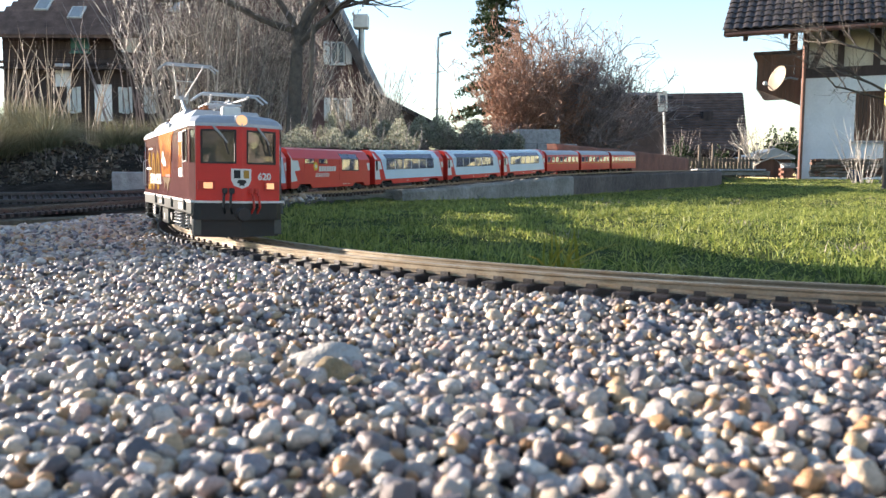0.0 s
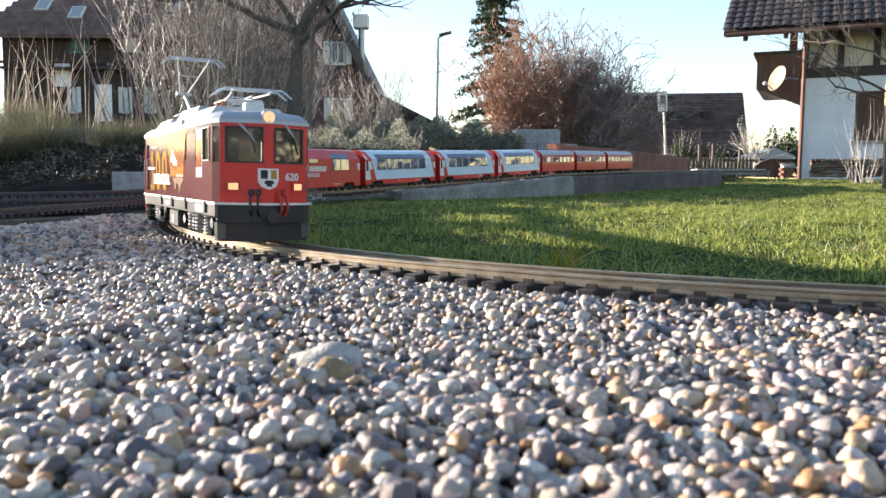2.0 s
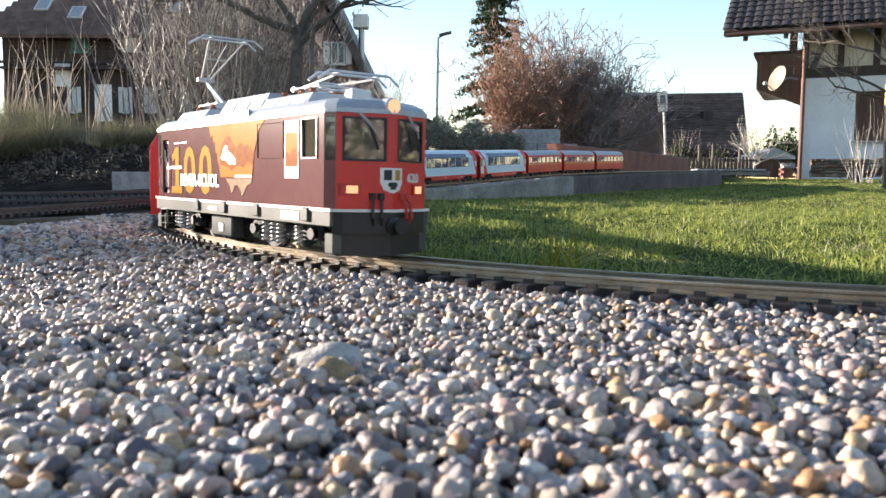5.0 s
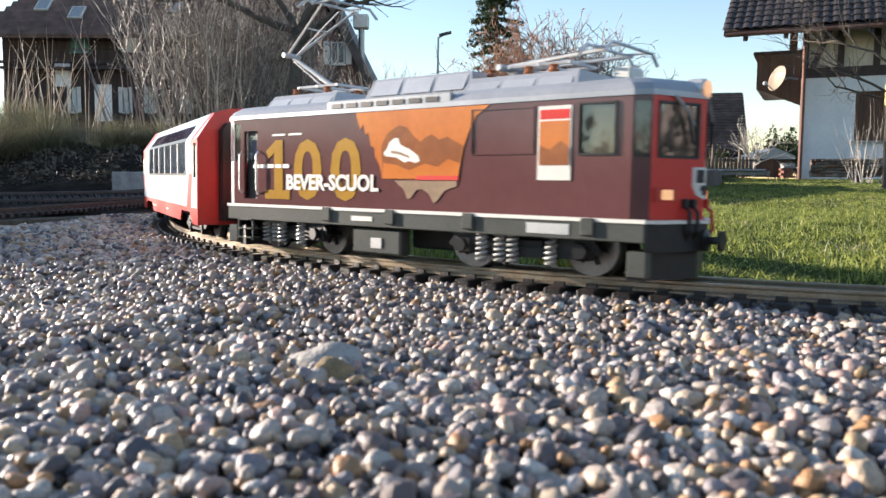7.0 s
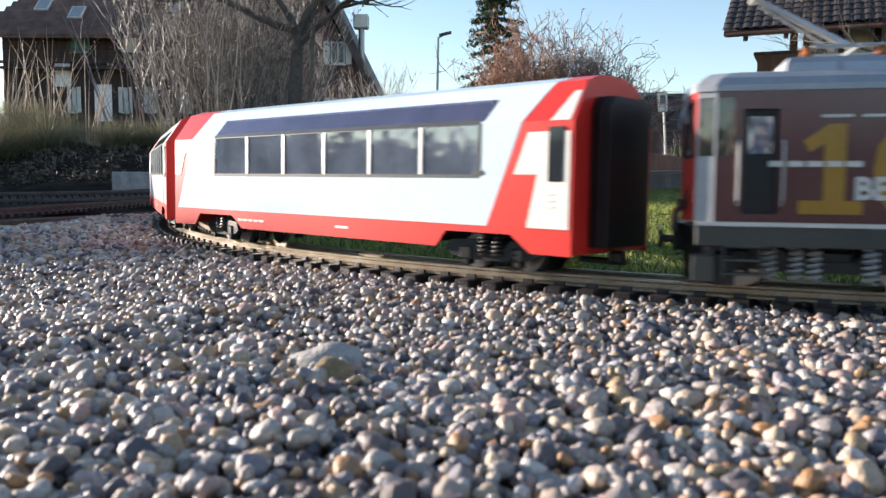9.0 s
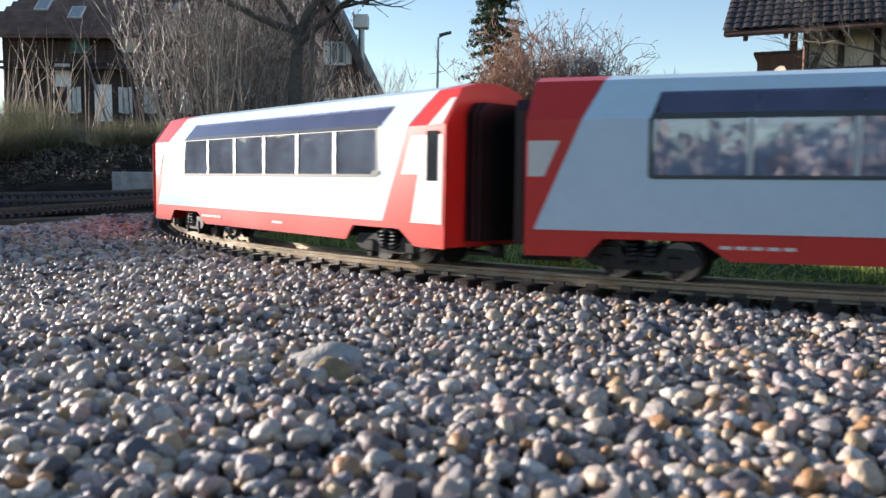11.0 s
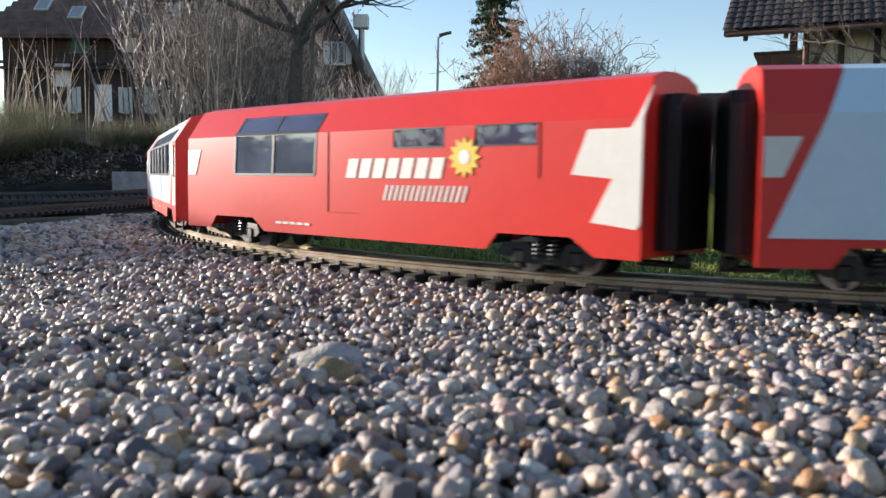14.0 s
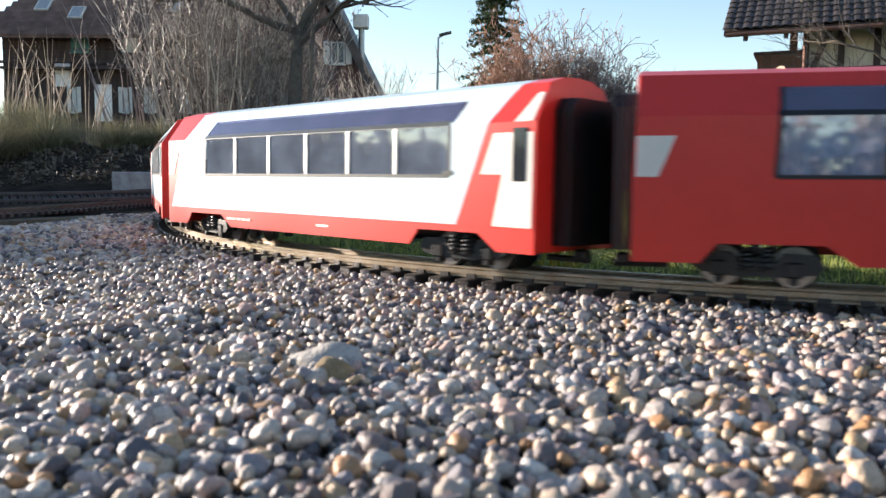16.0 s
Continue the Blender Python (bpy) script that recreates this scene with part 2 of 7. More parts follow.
# ---- mesh tools ----
class M:
    """Collects vertices and faces for one mesh."""

    def __init__(self):
        self.v, self.f = [], []

    def add(self, verts, faces):
        n = len(self.v)
        self.v += [tuple(p) for p in verts]
        self.f += [tuple(i + n for i in f) for f in faces]
        return self

    def box(self, x0, x1, y0, y1, z0, z1, bev=0.0, m=None):
        """A box with its edges cut at bev."""
        if bev <= 0:
            p = [(x, y, z) for x in (x0, x1) for y in (y0, y1) for z in (z0, z1)]
            f = [(0, 1, 3, 2), (4, 6, 7, 5), (0, 4, 5, 1), (2, 3, 7, 6), (0, 2, 6, 4), (1, 5, 7, 3)]
        else:
            c, h = ((x0 + x1) / 2, (y0 + y1) / 2, (z0 + z1) / 2), ((x1 - x0) / 2, (y1 - y0) / 2, (z1 - z0) / 2)
            p, f, idx = [], [], {}
            for sx in (-1, 1):
                for sy in (-1, 1):
                    for sz in (-1, 1):
                        for a in range(3):
                            q = [sx * (h[0] - (bev if a != 0 else 0)), sy * (h[1] - (bev if a != 1 else 0)), sz * (h[2] - (bev if a != 2 else 0))]
                            idx[(sx, sy, sz, a)] = len(p)
                            p.append([c[k] + q[k] for k in range(3)])
            S = (-1, 1)
            for s in S:
                f.append(tuple(idx[(s, a, b, 0)] for a, b in ((-1, -1), (1, -1), (1, 1), (-1, 1))[::s]))
                f.append(tuple(idx[(a, s, b, 1)] for a, b in ((-1, -1), (-1, 1), (1, 1), (1, -1))[::s]))
                f.append(tuple(idx[(a, b, s, 2)] for a, b in ((-1, -1), (1, -1), (1, 1), (-1, 1))[::s]))
            for s in S:
                for t in S:
                    k = s * t
                    f.append((idx[(-1, s, t, 1)], idx[(1, s, t, 1)], idx[(1, s, t, 2)], idx[(-1, s, t, 2)])[::k])
                    f.append((idx[(s, -1, t, 2)], idx[(s, 1, t, 2)], idx[(s, 1, t, 0)], idx[(s, -1, t, 0)])[::k])
                    f.append((idx[(s, t, -1, 0)], idx[(s, t, 1, 0)], idx[(s, t, 1, 1)], idx[(s, t, -1, 1)])[::k])
            for sx in S:
                for sy in S:
                    for sz in S:
                        f.append((idx[(sx, sy, sz, 0)], idx[(sx, sy, sz, 1)], idx[(sx, sy, sz, 2)])[::sx * sy * sz])
        if m is not None:
            p = [m @ Vector(q) for q in p]
        return self.add(p, f)

    def prism(self, poly, axis, a, b, m=None):
        """A flat outline pushed from a to b along an axis; the outline's two numbers are the other axes in order."""
        def put(u, w, k):
            return {"x": (k, u, w), "y": (u, k, w), "z": (u, w, k)}[axis]
        n = len(poly)
        p = [put(u, w, a) for u, w in poly] + [put(u, w, b) for u, w in poly]
        f = [tuple(range(n))[::-1], tuple(range(n, 2 * n))] + [(i, (i + 1) % n, n + (i + 1) % n, n + i) for i in range(n)]
        if m is not None:
            p = [m @ Vector(q) for q in p]
        return self.add(p, f)

    def tube(self, pts, radii, n=6, cap=True):
        """A tube along points with a radius at each."""
        pts = [Vector(q) for q in pts]
        if isinstance(radii, (int, float)):
            radii = [radii] * len(pts)
        rings, ref = [], None
        for i, q in enumerate(pts):
            d = (pts[min(i + 1, len(pts) - 1)] - pts[max(i - 1, 0)]).normalized()
            if ref is None:
                ref = d.orthogonal().normalized()
            ref = (ref - d * ref.dot(d)).normalized()
            s = d.cross(ref)
            rings.append([q + (ref * math.cos(k * 2 * math.pi / n) + s * math.sin(k * 2 * math.pi / n)) * radii[i] for k in range(n)])
        p = [v for r in rings for v in r]
        f = [(i * n + k, i * n + (k + 1) % n, (i + 1) * n + (k + 1) % n, (i + 1) * n + k) for i in range(len(pts) - 1) for k in range(n)]
        if cap and n > 2:
            f += [tuple(range(n))[::-1], tuple(range((len(pts) - 1) * n, len(pts) * n))]
        return self.add(p, f)

    def lathe(self, prof, axis="z", c=(0, 0, 0), n=20):
        """A profile of (radius, height) turned about an axis through c."""
        p, f = [], []
        for r, h in prof:
            for k in range(n):
                u, w = r * math.cos(2 * math.pi * k / n), r * math.sin(2 * math.pi * k / n)
                q = {"z": (u, w, h), "y": (w, h, u), "x": (h, u, w)}[axis]
                p.append((q[0] + c[0], q[1] + c[1], q[2] + c[2]))
        for i in range(len(prof) - 1):
            for k in range(n):
                f.append((i * n + k, i * n + (k + 1) % n, (i + 1) * n + (k + 1) % n, (i + 1) * n + k))
        f += [tuple(range(n))[::-1], tuple(range((len(prof) - 1) * n, len(prof) * n))]
        return self.add(p, f)

    def mesh(self, name, smooth=False):
        me = bpy.data.meshes.new(name)
        me.from_pydata(self.v, [], self.f)
        me.update()
        if smooth:
            me.polygons.foreach_set("use_smooth", [True] * len(me.polygons))
        return me


def part(name, m, material, parent=None, label="", smooth=False, at=None):
    me = m.mesh(name, smooth) if isinstance(m, M) else m
    if not me.materials:
        me.materials.append(material)
    ob = new(name, me)
    if parent is not None:
        ob.parent = parent
    if at is not None:
        ob.matrix_basis = at
    return tagged(ob, label) if label else ob


def thing(name, label, category, group="", kind="", at=None):
    ob = new(name)
    ob.empty_display_size = 0.05
    if at is not None:
        ob.matrix_basis = at
    return tagged(ob, label, category, group, kind)


def solid(name, m, material, label, category="", group="", kind="", smooth=False):
    return tagged(part(name, m, material, smooth=smooth), label, category, group, kind)


# ---- the line of the track ----
KS = [-11.5, -6.5, -5, -4, -3.3, -2.7, -2.2, -1.8, -1.4, -1, -0.6, -0.2, 0.2, 0.6, 1.2, 1.8, 3.4]
KC = [-0.02, -0.05, 0.08, -0.03, 0.05, 0.2, 0.46, 0.55, 0.45, 0.27, 0.53, 0.80, 0.76, 1.05, 0.7, 0.0, 0.0]
ZS = [-11.5, -6.5, -5, -4, -3.3, -2.7, -2.0, -1.2, 0, 5]
ZZ = [0.2, 0.138, 0.103, 0.065, 0.042, 0.025, 0.016, 0.002, 0.0, 0.0]
STEP = 0.01
GS = np.arange(-11.5, 3.4, STEP)
_k = np.interp(GS, KS, KC)
_h = np.concatenate([[0], np.cumsum((_k[1:] + _k[:-1]) / 2 * STEP)])
_h = _h - np.interp(0, GS, _h) - 0.705
_x = np.concatenate([[0], np.cumsum(np.cos((_h[1:] + _h[:-1]) / 2) * STEP)])
_y = np.concatenate([[0], np.cumsum(np.sin((_h[1:] + _h[:-1]) / 2) * STEP)])
GX, GY, GH = _x - np.interp(0, GS, _x) - 0.0478, _y - np.interp(0, GS, _y) + 0.8171, _h
GZ = np.interp(GS, ZS, ZZ)


def on_track(s, side=0.0):
    """The place on the line at s metres; side: metres to its left."""
    h = np.interp(s, GS, GH)
    return Vector((np.interp(s, GS, GX) - side * math.sin(h), np.interp(s, GS, GY) + side * math.cos(h), np.interp(s, GS, GZ)))


CANT = radians(0.9)   # the curve leans inwards


def cant(s):
    u = min(1.0, max(0.0, (s + 1.4) / 0.6))
    return CANT * u * u * (3 - 2 * u)


def heading(s):
    return float(np.interp(s, GS, GH))


# the head of the train along the line, by the second
RUN_T = [0, 1.5, 3.5, 5.0, 6.3, 7.0, 7.5, 8.0, 8.5, 9.0, 10.2, 11.5, 13.0, 14.5, 15.0, 15.5, 16.0]
RUN_S = [-0.567, -0.511, -0.411, -0.27, -0.082, 0.026, 0.127, 0.255, 0.395, 0.543, 0.88, 1.223, 1.635, 2.05, 2.182, 2.328, 2.49]


def run(t):
    """Smooth cubic through the run's rows."""
    i = max(0, min(len(RUN_T) - 2, int(np.searchsorted(RUN_T, t) - 1)))
    def slope(k):
        if k == 0:
            return (RUN_S[1] - RUN_S[0]) / (RUN_T[1] - RUN_T[0])
        if k >= len(RUN_T) - 1:
            return (RUN_S[-1] - RUN_S[-2]) / (RUN_T[-1] - RUN_T[-2])
        return (RUN_S[k + 1] - RUN_S[k - 1]) / (RUN_T[k + 1] - RUN_T[k - 1])
    w = RUN_T[i + 1] - RUN_T[i]
    u = (t - RUN_T[i]) / w
    a, b = RUN_S[i], RUN_S[i + 1]
    return ((2 * u**3 - 3 * u**2 + 1) * a + (u**3 - 2 * u**2 + u) * w * slope(i)
            + (-2 * u**3 + 3 * u**2) * b + (u**3 - u**2) * w * slope(i + 1))


# ---- the train ----
COACH_L, RED_L, GAP, FIRST = 0.616, 0.545, 0.043, 0.608
PROF = [(0.059, 0.0194), (0.059, 0.126), (0.0375, 0.1585), (0.02, 0.1640), (0.0, 0.1655)]
OLDPROF = [(0.057, 0.024), (0.058, 0.06), (0.057, 0.125), (0.05, 0.141), (0.033, 0.153), (0.0, 0.159)]


def prof_y(z, prof=PROF):
    zs, ys = [p[1] for p in prof], [p[0] for p in prof]
    return float(np.interp(z, zs, ys))


def skin(m, x0, x1, z0, z1, side, prof=PROF, thick=0.0022, off=0.0, lean0=0.0, lean1=0.0):
    """A panel of the side wall from z0 to z1, bent as the wall is; lean: how far each end shifts along the car towards the top."""
    zs = sorted({z0, z1, *[p[1] for p in prof if z0 < p[1] < z1]})
    v, n = [], len(zs)
    for z in zs:
        u = (z - z0) / (z1 - z0)
        a, b = x0 + lean0 * u, x1 + lean1 * u
        for x in (a, b):
            y = prof_y(z, prof) + off
            v += [(x, side * y, z), (x, side * max(0.0, y - thick), z - (thick * 0.6 if z > 0.13 else 0))]
    f = []
    for i in range(n - 1):
        a, b = i * 4, (i + 1) * 4
        q = [(a, a + 2, b + 2, b), (a + 1, b + 1, b + 3, a + 3), (a, b, b + 1, a + 1), (a + 2, a + 3, b + 3, b + 2)]
        f += q
    f += [(0, 1, 3, 2), ((n - 1) * 4, (n - 1) * 4 + 2, (n - 1) * 4 + 3, (n - 1) * 4 + 1)]
    if side < 0:
        pass
    else:
        f = [t[::-1] for t in f]
    m.add(v, f)
    return m


def wheelset(name, parent, x, r, spokes=False):
    """Two wheels on an axle; it turns about the axle."""
    m, ring = M(), M()
    for s in (-1, 1):
        k_ = -s
        m.lathe([(r * 0.3, k_ * -0.004), (r * 0.62, k_ * -0.003), (r * 0.7, k_ * -0.0035), (r * 0.96, k_ * -0.0035), (r * 0.96, k_ * 0.0025), (r + 0.0025, k_ * 0.003), (r + 0.0025, k_ * 0.0045), (r * 0.5, k_ * 0.0045)],
                "y", (0, s * 0.0215, 0), 24)
        ring.lathe([(r * 0.86, k_ * -0.0046), (r, k_ * -0.0046), (r, k_ * 0.0024), (r * 0.9, k_ * 0.0024)], "y", (0, s * 0.0215, 0), 28)
        if spokes:
            for k in range(6):
                a = k * math.pi / 3
                m.box(0.2 * r, 0.62 * r, s * 0.0272 - 0.001, s * 0.0272 + 0.001, -0.0016, 0.0016, m=Matrix.Rotation(a, 4, "Y"))
    m.lathe([(0.003, -0.03), (0.003, 0.03)], "y", (0, 0, 0), 10)
    ws = part(name, m, BLACK, parent, "black wheelset with bright tyres", at=pose(x, 0, r))
    me = ring.mesh("tyre")
    bm = bmesh.new()
    bm.from_mesh(ws.data)
    ws.data.materials.append(STEEL)
    k = len(bm.faces)
    bm.from_mesh(me)
    bm.faces.ensure_lookup_table()
    for f in bm.faces[k:]:
        f.material_index = 1
    bm.to_mesh(ws.data)
    bm.free()
    return ws


def coil(m, x, y, z0, z1, r, turns=6, w=0.0012):
    n = turns * 10
    m.tube([(x + r * math.cos(i / 10 * 2 * math.pi), y + r * math.sin(i / 10 * 2 * math.pi), z0 + (z1 - z0) * i / n) for i in range(n + 1)], w, 5)


def coach_bogie(car, x, r=0.0155, wb=0.052):
    """Bogie of a coach: a side-framed cradle with springs and two wheelsets. Its origin is at rail height."""
    m = M()
    for s in (-1, 1):
        y = s * 0.043
        m.prism([(-0.047, 0.017), (-0.042, 0.026), (-0.018, 0.027), (-0.013, 0.02), (0.013, 0.02), (0.018, 0.027), (0.042, 0.026), (0.047, 0.017), (0.04, 0.012), (0.015, 0.009), (-0.015, 0.009), (-0.04, 0.012)],
                "y", y - 0.003, y + 0.003)
        for k in (-1, 1):
            m.box(k * wb / 2 - 0.006, k * wb / 2 + 0.006, y - 0.005, y + 0.006, 0.009, 0.021, 0.0015)
            m.box(k * wb / 2 - 0.003, k * wb / 2 + 0.003, y - 0.004, y + 0.008, 0.004, 0.01, 0.001)
    m.box(-0.012, 0.012, -0.043, 0.043, 0.016, 0.026, 0.002)
    b = part("bogie", m, BLACK, car, "black bogie frame", at=pose(x, 0, 0))
    sp = M()
    for s in (-1, 1):
        for k in (-0.007, 0.007):
            sp = M()
            coil(sp, k, s * 0.046, 0.012, 0.03, 0.0042, 5)
            part("spring", sp, BLACK, b)
    ws = [wheelset("wheelset", b, k * wb / 2, r) for k in (-1, 1)]
    return b, ws


def car_ends(car, L, prof, wallmat, both=True):
    """End walls with a gangway frame and rubber bellows."""
    for s in (-1, 1):
        x = s * L / 2
        out = [(y, z) for y, z in prof] + [(-y, z) for y, z in prof[::-1]]
        m = M().prism([(a * 0.985, 0.001 + b * 0.99) for a, b in out], "x", x - s * 0.004 - 0.001, x - s * 0.004 + 0.001)
        part("end_wall", m, wallmat, car)
        bl = M()
        for k in range(4):
            o, w = 0.002 + k * 0.004, 0.033 - (k % 2) * 0.0018
            bl = M()
            bl.prism([(-w, 0.026), (w, 0.026), (w, 0.136), (w - 0.007, 0.146), (-w + 0.007, 0.146), (-w, 0.136)], "x", x + s * (o - 0.003), x + s * (o + 0.0005))
            part("gangway", bl, BLACK, car, "black rubber gangway frame")
        cp = M().box(min(x, x + s * 0.012), max(x, x + s * 0.012), -0.006, 0.006, 0.012, 0.022, 0.002)
        cp.tube([(x - s * 0.03, 0, 0.013), (x + s * 0.014, 0, 0.013)], 0.003, 6)
        part("coupler", cp, BLACK, car)


def skirt(m, L, notch, z0, z1, side, y=0.059, slant=0.012):
    """The lower side with trapezoid openings over the bogies."""
    pts = [(-L / 2, z1), (-L / 2, z0)]
    for a, b in notch:
        pts += [(a - slant, z0), (a, z0 + 0.0145), (b, z0 + 0.0145), (b + slant * 1.8, z0)]
    pts += [(L / 2, z0), (L / 2, z1)]
    lo, hi = sorted((side * y, side * (y - 0.0022)))
    m.prism(pts, "y", lo, hi)
    return m


def seats(car, x0, x1, n, mater):
    for i in range(n):
        x = x0 + (x1 - x0) * (i + 0.5) / n
        for s in (-1, 1):
            m = M().box(x - 0.012, x + 0.012, s * 0.03 - 0.016, s * 0.03 + 0.016, 0.055, 0.066, 0.003)
            k = 1 if i % 2 else -1
            m.box(x + k * 0.009, x + k * 0.014, s * 0.03 - 0.016, s * 0.03 + 0.016, 0.06, 0.101, 0.002)
            part("seat", m, mater, car)


def base_car(name, label, L, prof, wallmat, interior=True):
    car = thing(name, label, "train coach", "coaches of the model train")
    fl = M().box(-L / 2 + 0.004, L / 2 - 0.004, -0.054, 0.054, 0.036, 0.041)
    fl.box(-0.13, 0.13, -0.03, 0.03, 0.02, 0.036, 0.004)
    part("underframe", fl, BLACK, car)
    return car


def panorama_coach():
    L, H = COACH_L, 0.316
    car = base_car("panorama_coach", "white and red model panorama coach with large curved windows", L, PROF, RED)
    wx0, wx1, zw, zt = -0.212, 0.2125, 0.0824, 0.1265
    zr0, zr1 = 0.1285, 0.1475
    for s in (-1, 1):
        low = skin(M(), -H + 0.015, H - 0.095, 0.0395, zw, s, lean0=0.018, lean1=0.018)
        part("side_panel", low, WHITE, car)
        for a, b, za, zb, l0, l1 in ((-H + 0.033, wx0, zw, zr0, 0.019, 0.004), (wx1, H - 0.077, zw, zr0, 0.0, 0.019), (-H + 0.052, wx0, zr0, zr1, 0.008, 0.006), (wx1 + 0.004, H - 0.058, zr0, zr1, 0.006, 0.01)):
            part("wall_panel", skin(M(), a, b, za, zb, s, lean0=l0, lean1=l1), WHITE, car)
        rf = skin(M(), -H + 0.06, H - 0.048, zr1, 0.1655, s, lean0=0.01, lean1=0.012)
        part("roof", rf, WHITE, car)
        sk = skirt(M(), L, [(-0.247, -0.174), (0.174, 0.247)], 0.0194, 0.0395, s)
        part("skirt", sk, RED, car, "red skirt with openings over the bogies")
        for a, c, za, zb, l0, l1 in ((-L / 2, -H + 0.015, 0.0395, 0.126, 0.0, 0.037), (-L / 2, -H + 0.052, 0.126, 0.1655, 0.004, 0.018), (H - 0.095, L / 2, 0.0395, 0.126, 0.037, 0.0), (H - 0.058, L / 2, 0.126, 0.1655, 0.022, -0.004)):
            part("end_panel", skin(M(), a, c, za, zb, s, lean0=l0, lean1=l1), RED, car, "red slanted end panel")
        part("door", skin(M(), H - 0.052, L / 2 - 0.003, 0.0405, 0.0835, s, off=0.0006, thick=0.001, lean0=0.01), CREAM, car, "cream entrance door")
        part("door_arm", skin(M(), H - 0.066, L / 2 - 0.003, 0.0835, 0.1175, s, off=0.0006, thick=0.001, lean0=0.014), CREAM, car, "cream upper half of the door")
        part("door_strip", skin(M(), H - 0.03, L / 2 - 0.004, 0.126, 0.15, s, off=0.0006, thick=0.001, lean0=0.012), CREAM, car)
        part("end_patch", skin(M(), -L / 2 + 0.002, -H + 0.023, 0.082, 0.11, s, off=0.0006, thick=0.001, lean1=0.012), CREAM, car, "white patch on the red end")
        part("mouth_grille", M().box(L / 2 - 0.103, L / 2 - 0.091, s * 0.0592 - 0.0006, s * 0.0592 + 0.0006, 0.083, 0.0865), FRAME, car)
        part("panel_joint", skin(M(), -L / 2, L / 2, 0.0395, 0.0401, s, off=0.0004, thick=0.001), DRED, car)
        for k_ in range(3):
            part("vent_slot", M().box(H - 0.034, H - 0.025, s * 0.0598 - 0.0003, s * 0.0598 + 0.0003, 0.057 + k_ * 0.005, 0.0585 + k_ * 0.005), SHUTTER, car)
        part("door_window", skin(M(), H - 0.031, H - 0.017, 0.078, 0.121, s, off=0.0013, thick=0.0008), HOUSEPANE, car)
        fr = M()
        n = 6
        w = (wx1 - wx0) / n
        for i in range(n + 1):
            x = wx0 + i * w
            skin(fr, x - 0.0016, x + 0.0016, zw, zt, s, off=0.0003, thick=0.0015)
        skin(fr, wx0, wx1, zw - 0.002, zw + 0.001, s, off=0.0004, thick=0.0015)
        skin(fr, wx0, wx1, zt - 0.0012, zr0 + 0.0015, s, off=0.0004, thick=0.0015)
        part("window_frame", fr, FRAME, car)
        for i in range(n - 1):
            x = wx0 + (i + 1) * w
            part("window_post", skin(M(), x - 0.002, x + 0.002, zw + 0.001, zt - 0.001, s, off=0.0007, thick=0.001), SILVER, car)
        for i in range(n):
            x = wx0 + i * w
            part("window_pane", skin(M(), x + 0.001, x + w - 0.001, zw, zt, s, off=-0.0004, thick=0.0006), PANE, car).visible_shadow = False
            part("roof_pane", skin(M(), x + 0.004, x + w + 0.0035, zr0, zr1, s, off=-0.0002, thick=0.0006, lean0=0.002, lean1=0.002), ROOFPANE, car).visible_shadow = False
        for a, b in [(-0.16 + k * 0.011, -0.152 + k * 0.011) for k in range(5)] + [(0.02, 0.04)]:
            part("lettering_bar", M().box(a, b, s * 0.0592 - 0.0004, s * 0.0592 + 0.0004, 0.0285, 0.031), CREAM, car)
    part("floor", M().box(-L / 2 + 0.01, L / 2 - 0.01, -0.055, 0.055, 0.05, 0.053), SEATGREY, car)
    for x in (-0.236, 0.246):
        part("partition", M().box(x - 0.001, x + 0.001, -0.053, 0.053, 0.053, 0.128), SEATGREY, car)
    part("ceiling", M().box(-L / 2 + 0.03, L / 2 - 0.03, -0.04, 0.04, 0.148, 0.1495), SEATGREY, car, "grey coach ceiling")
    seats(car, wx0, wx1, 10, SEATRED)
    car_ends(car, L, PROF, RED)
    return car


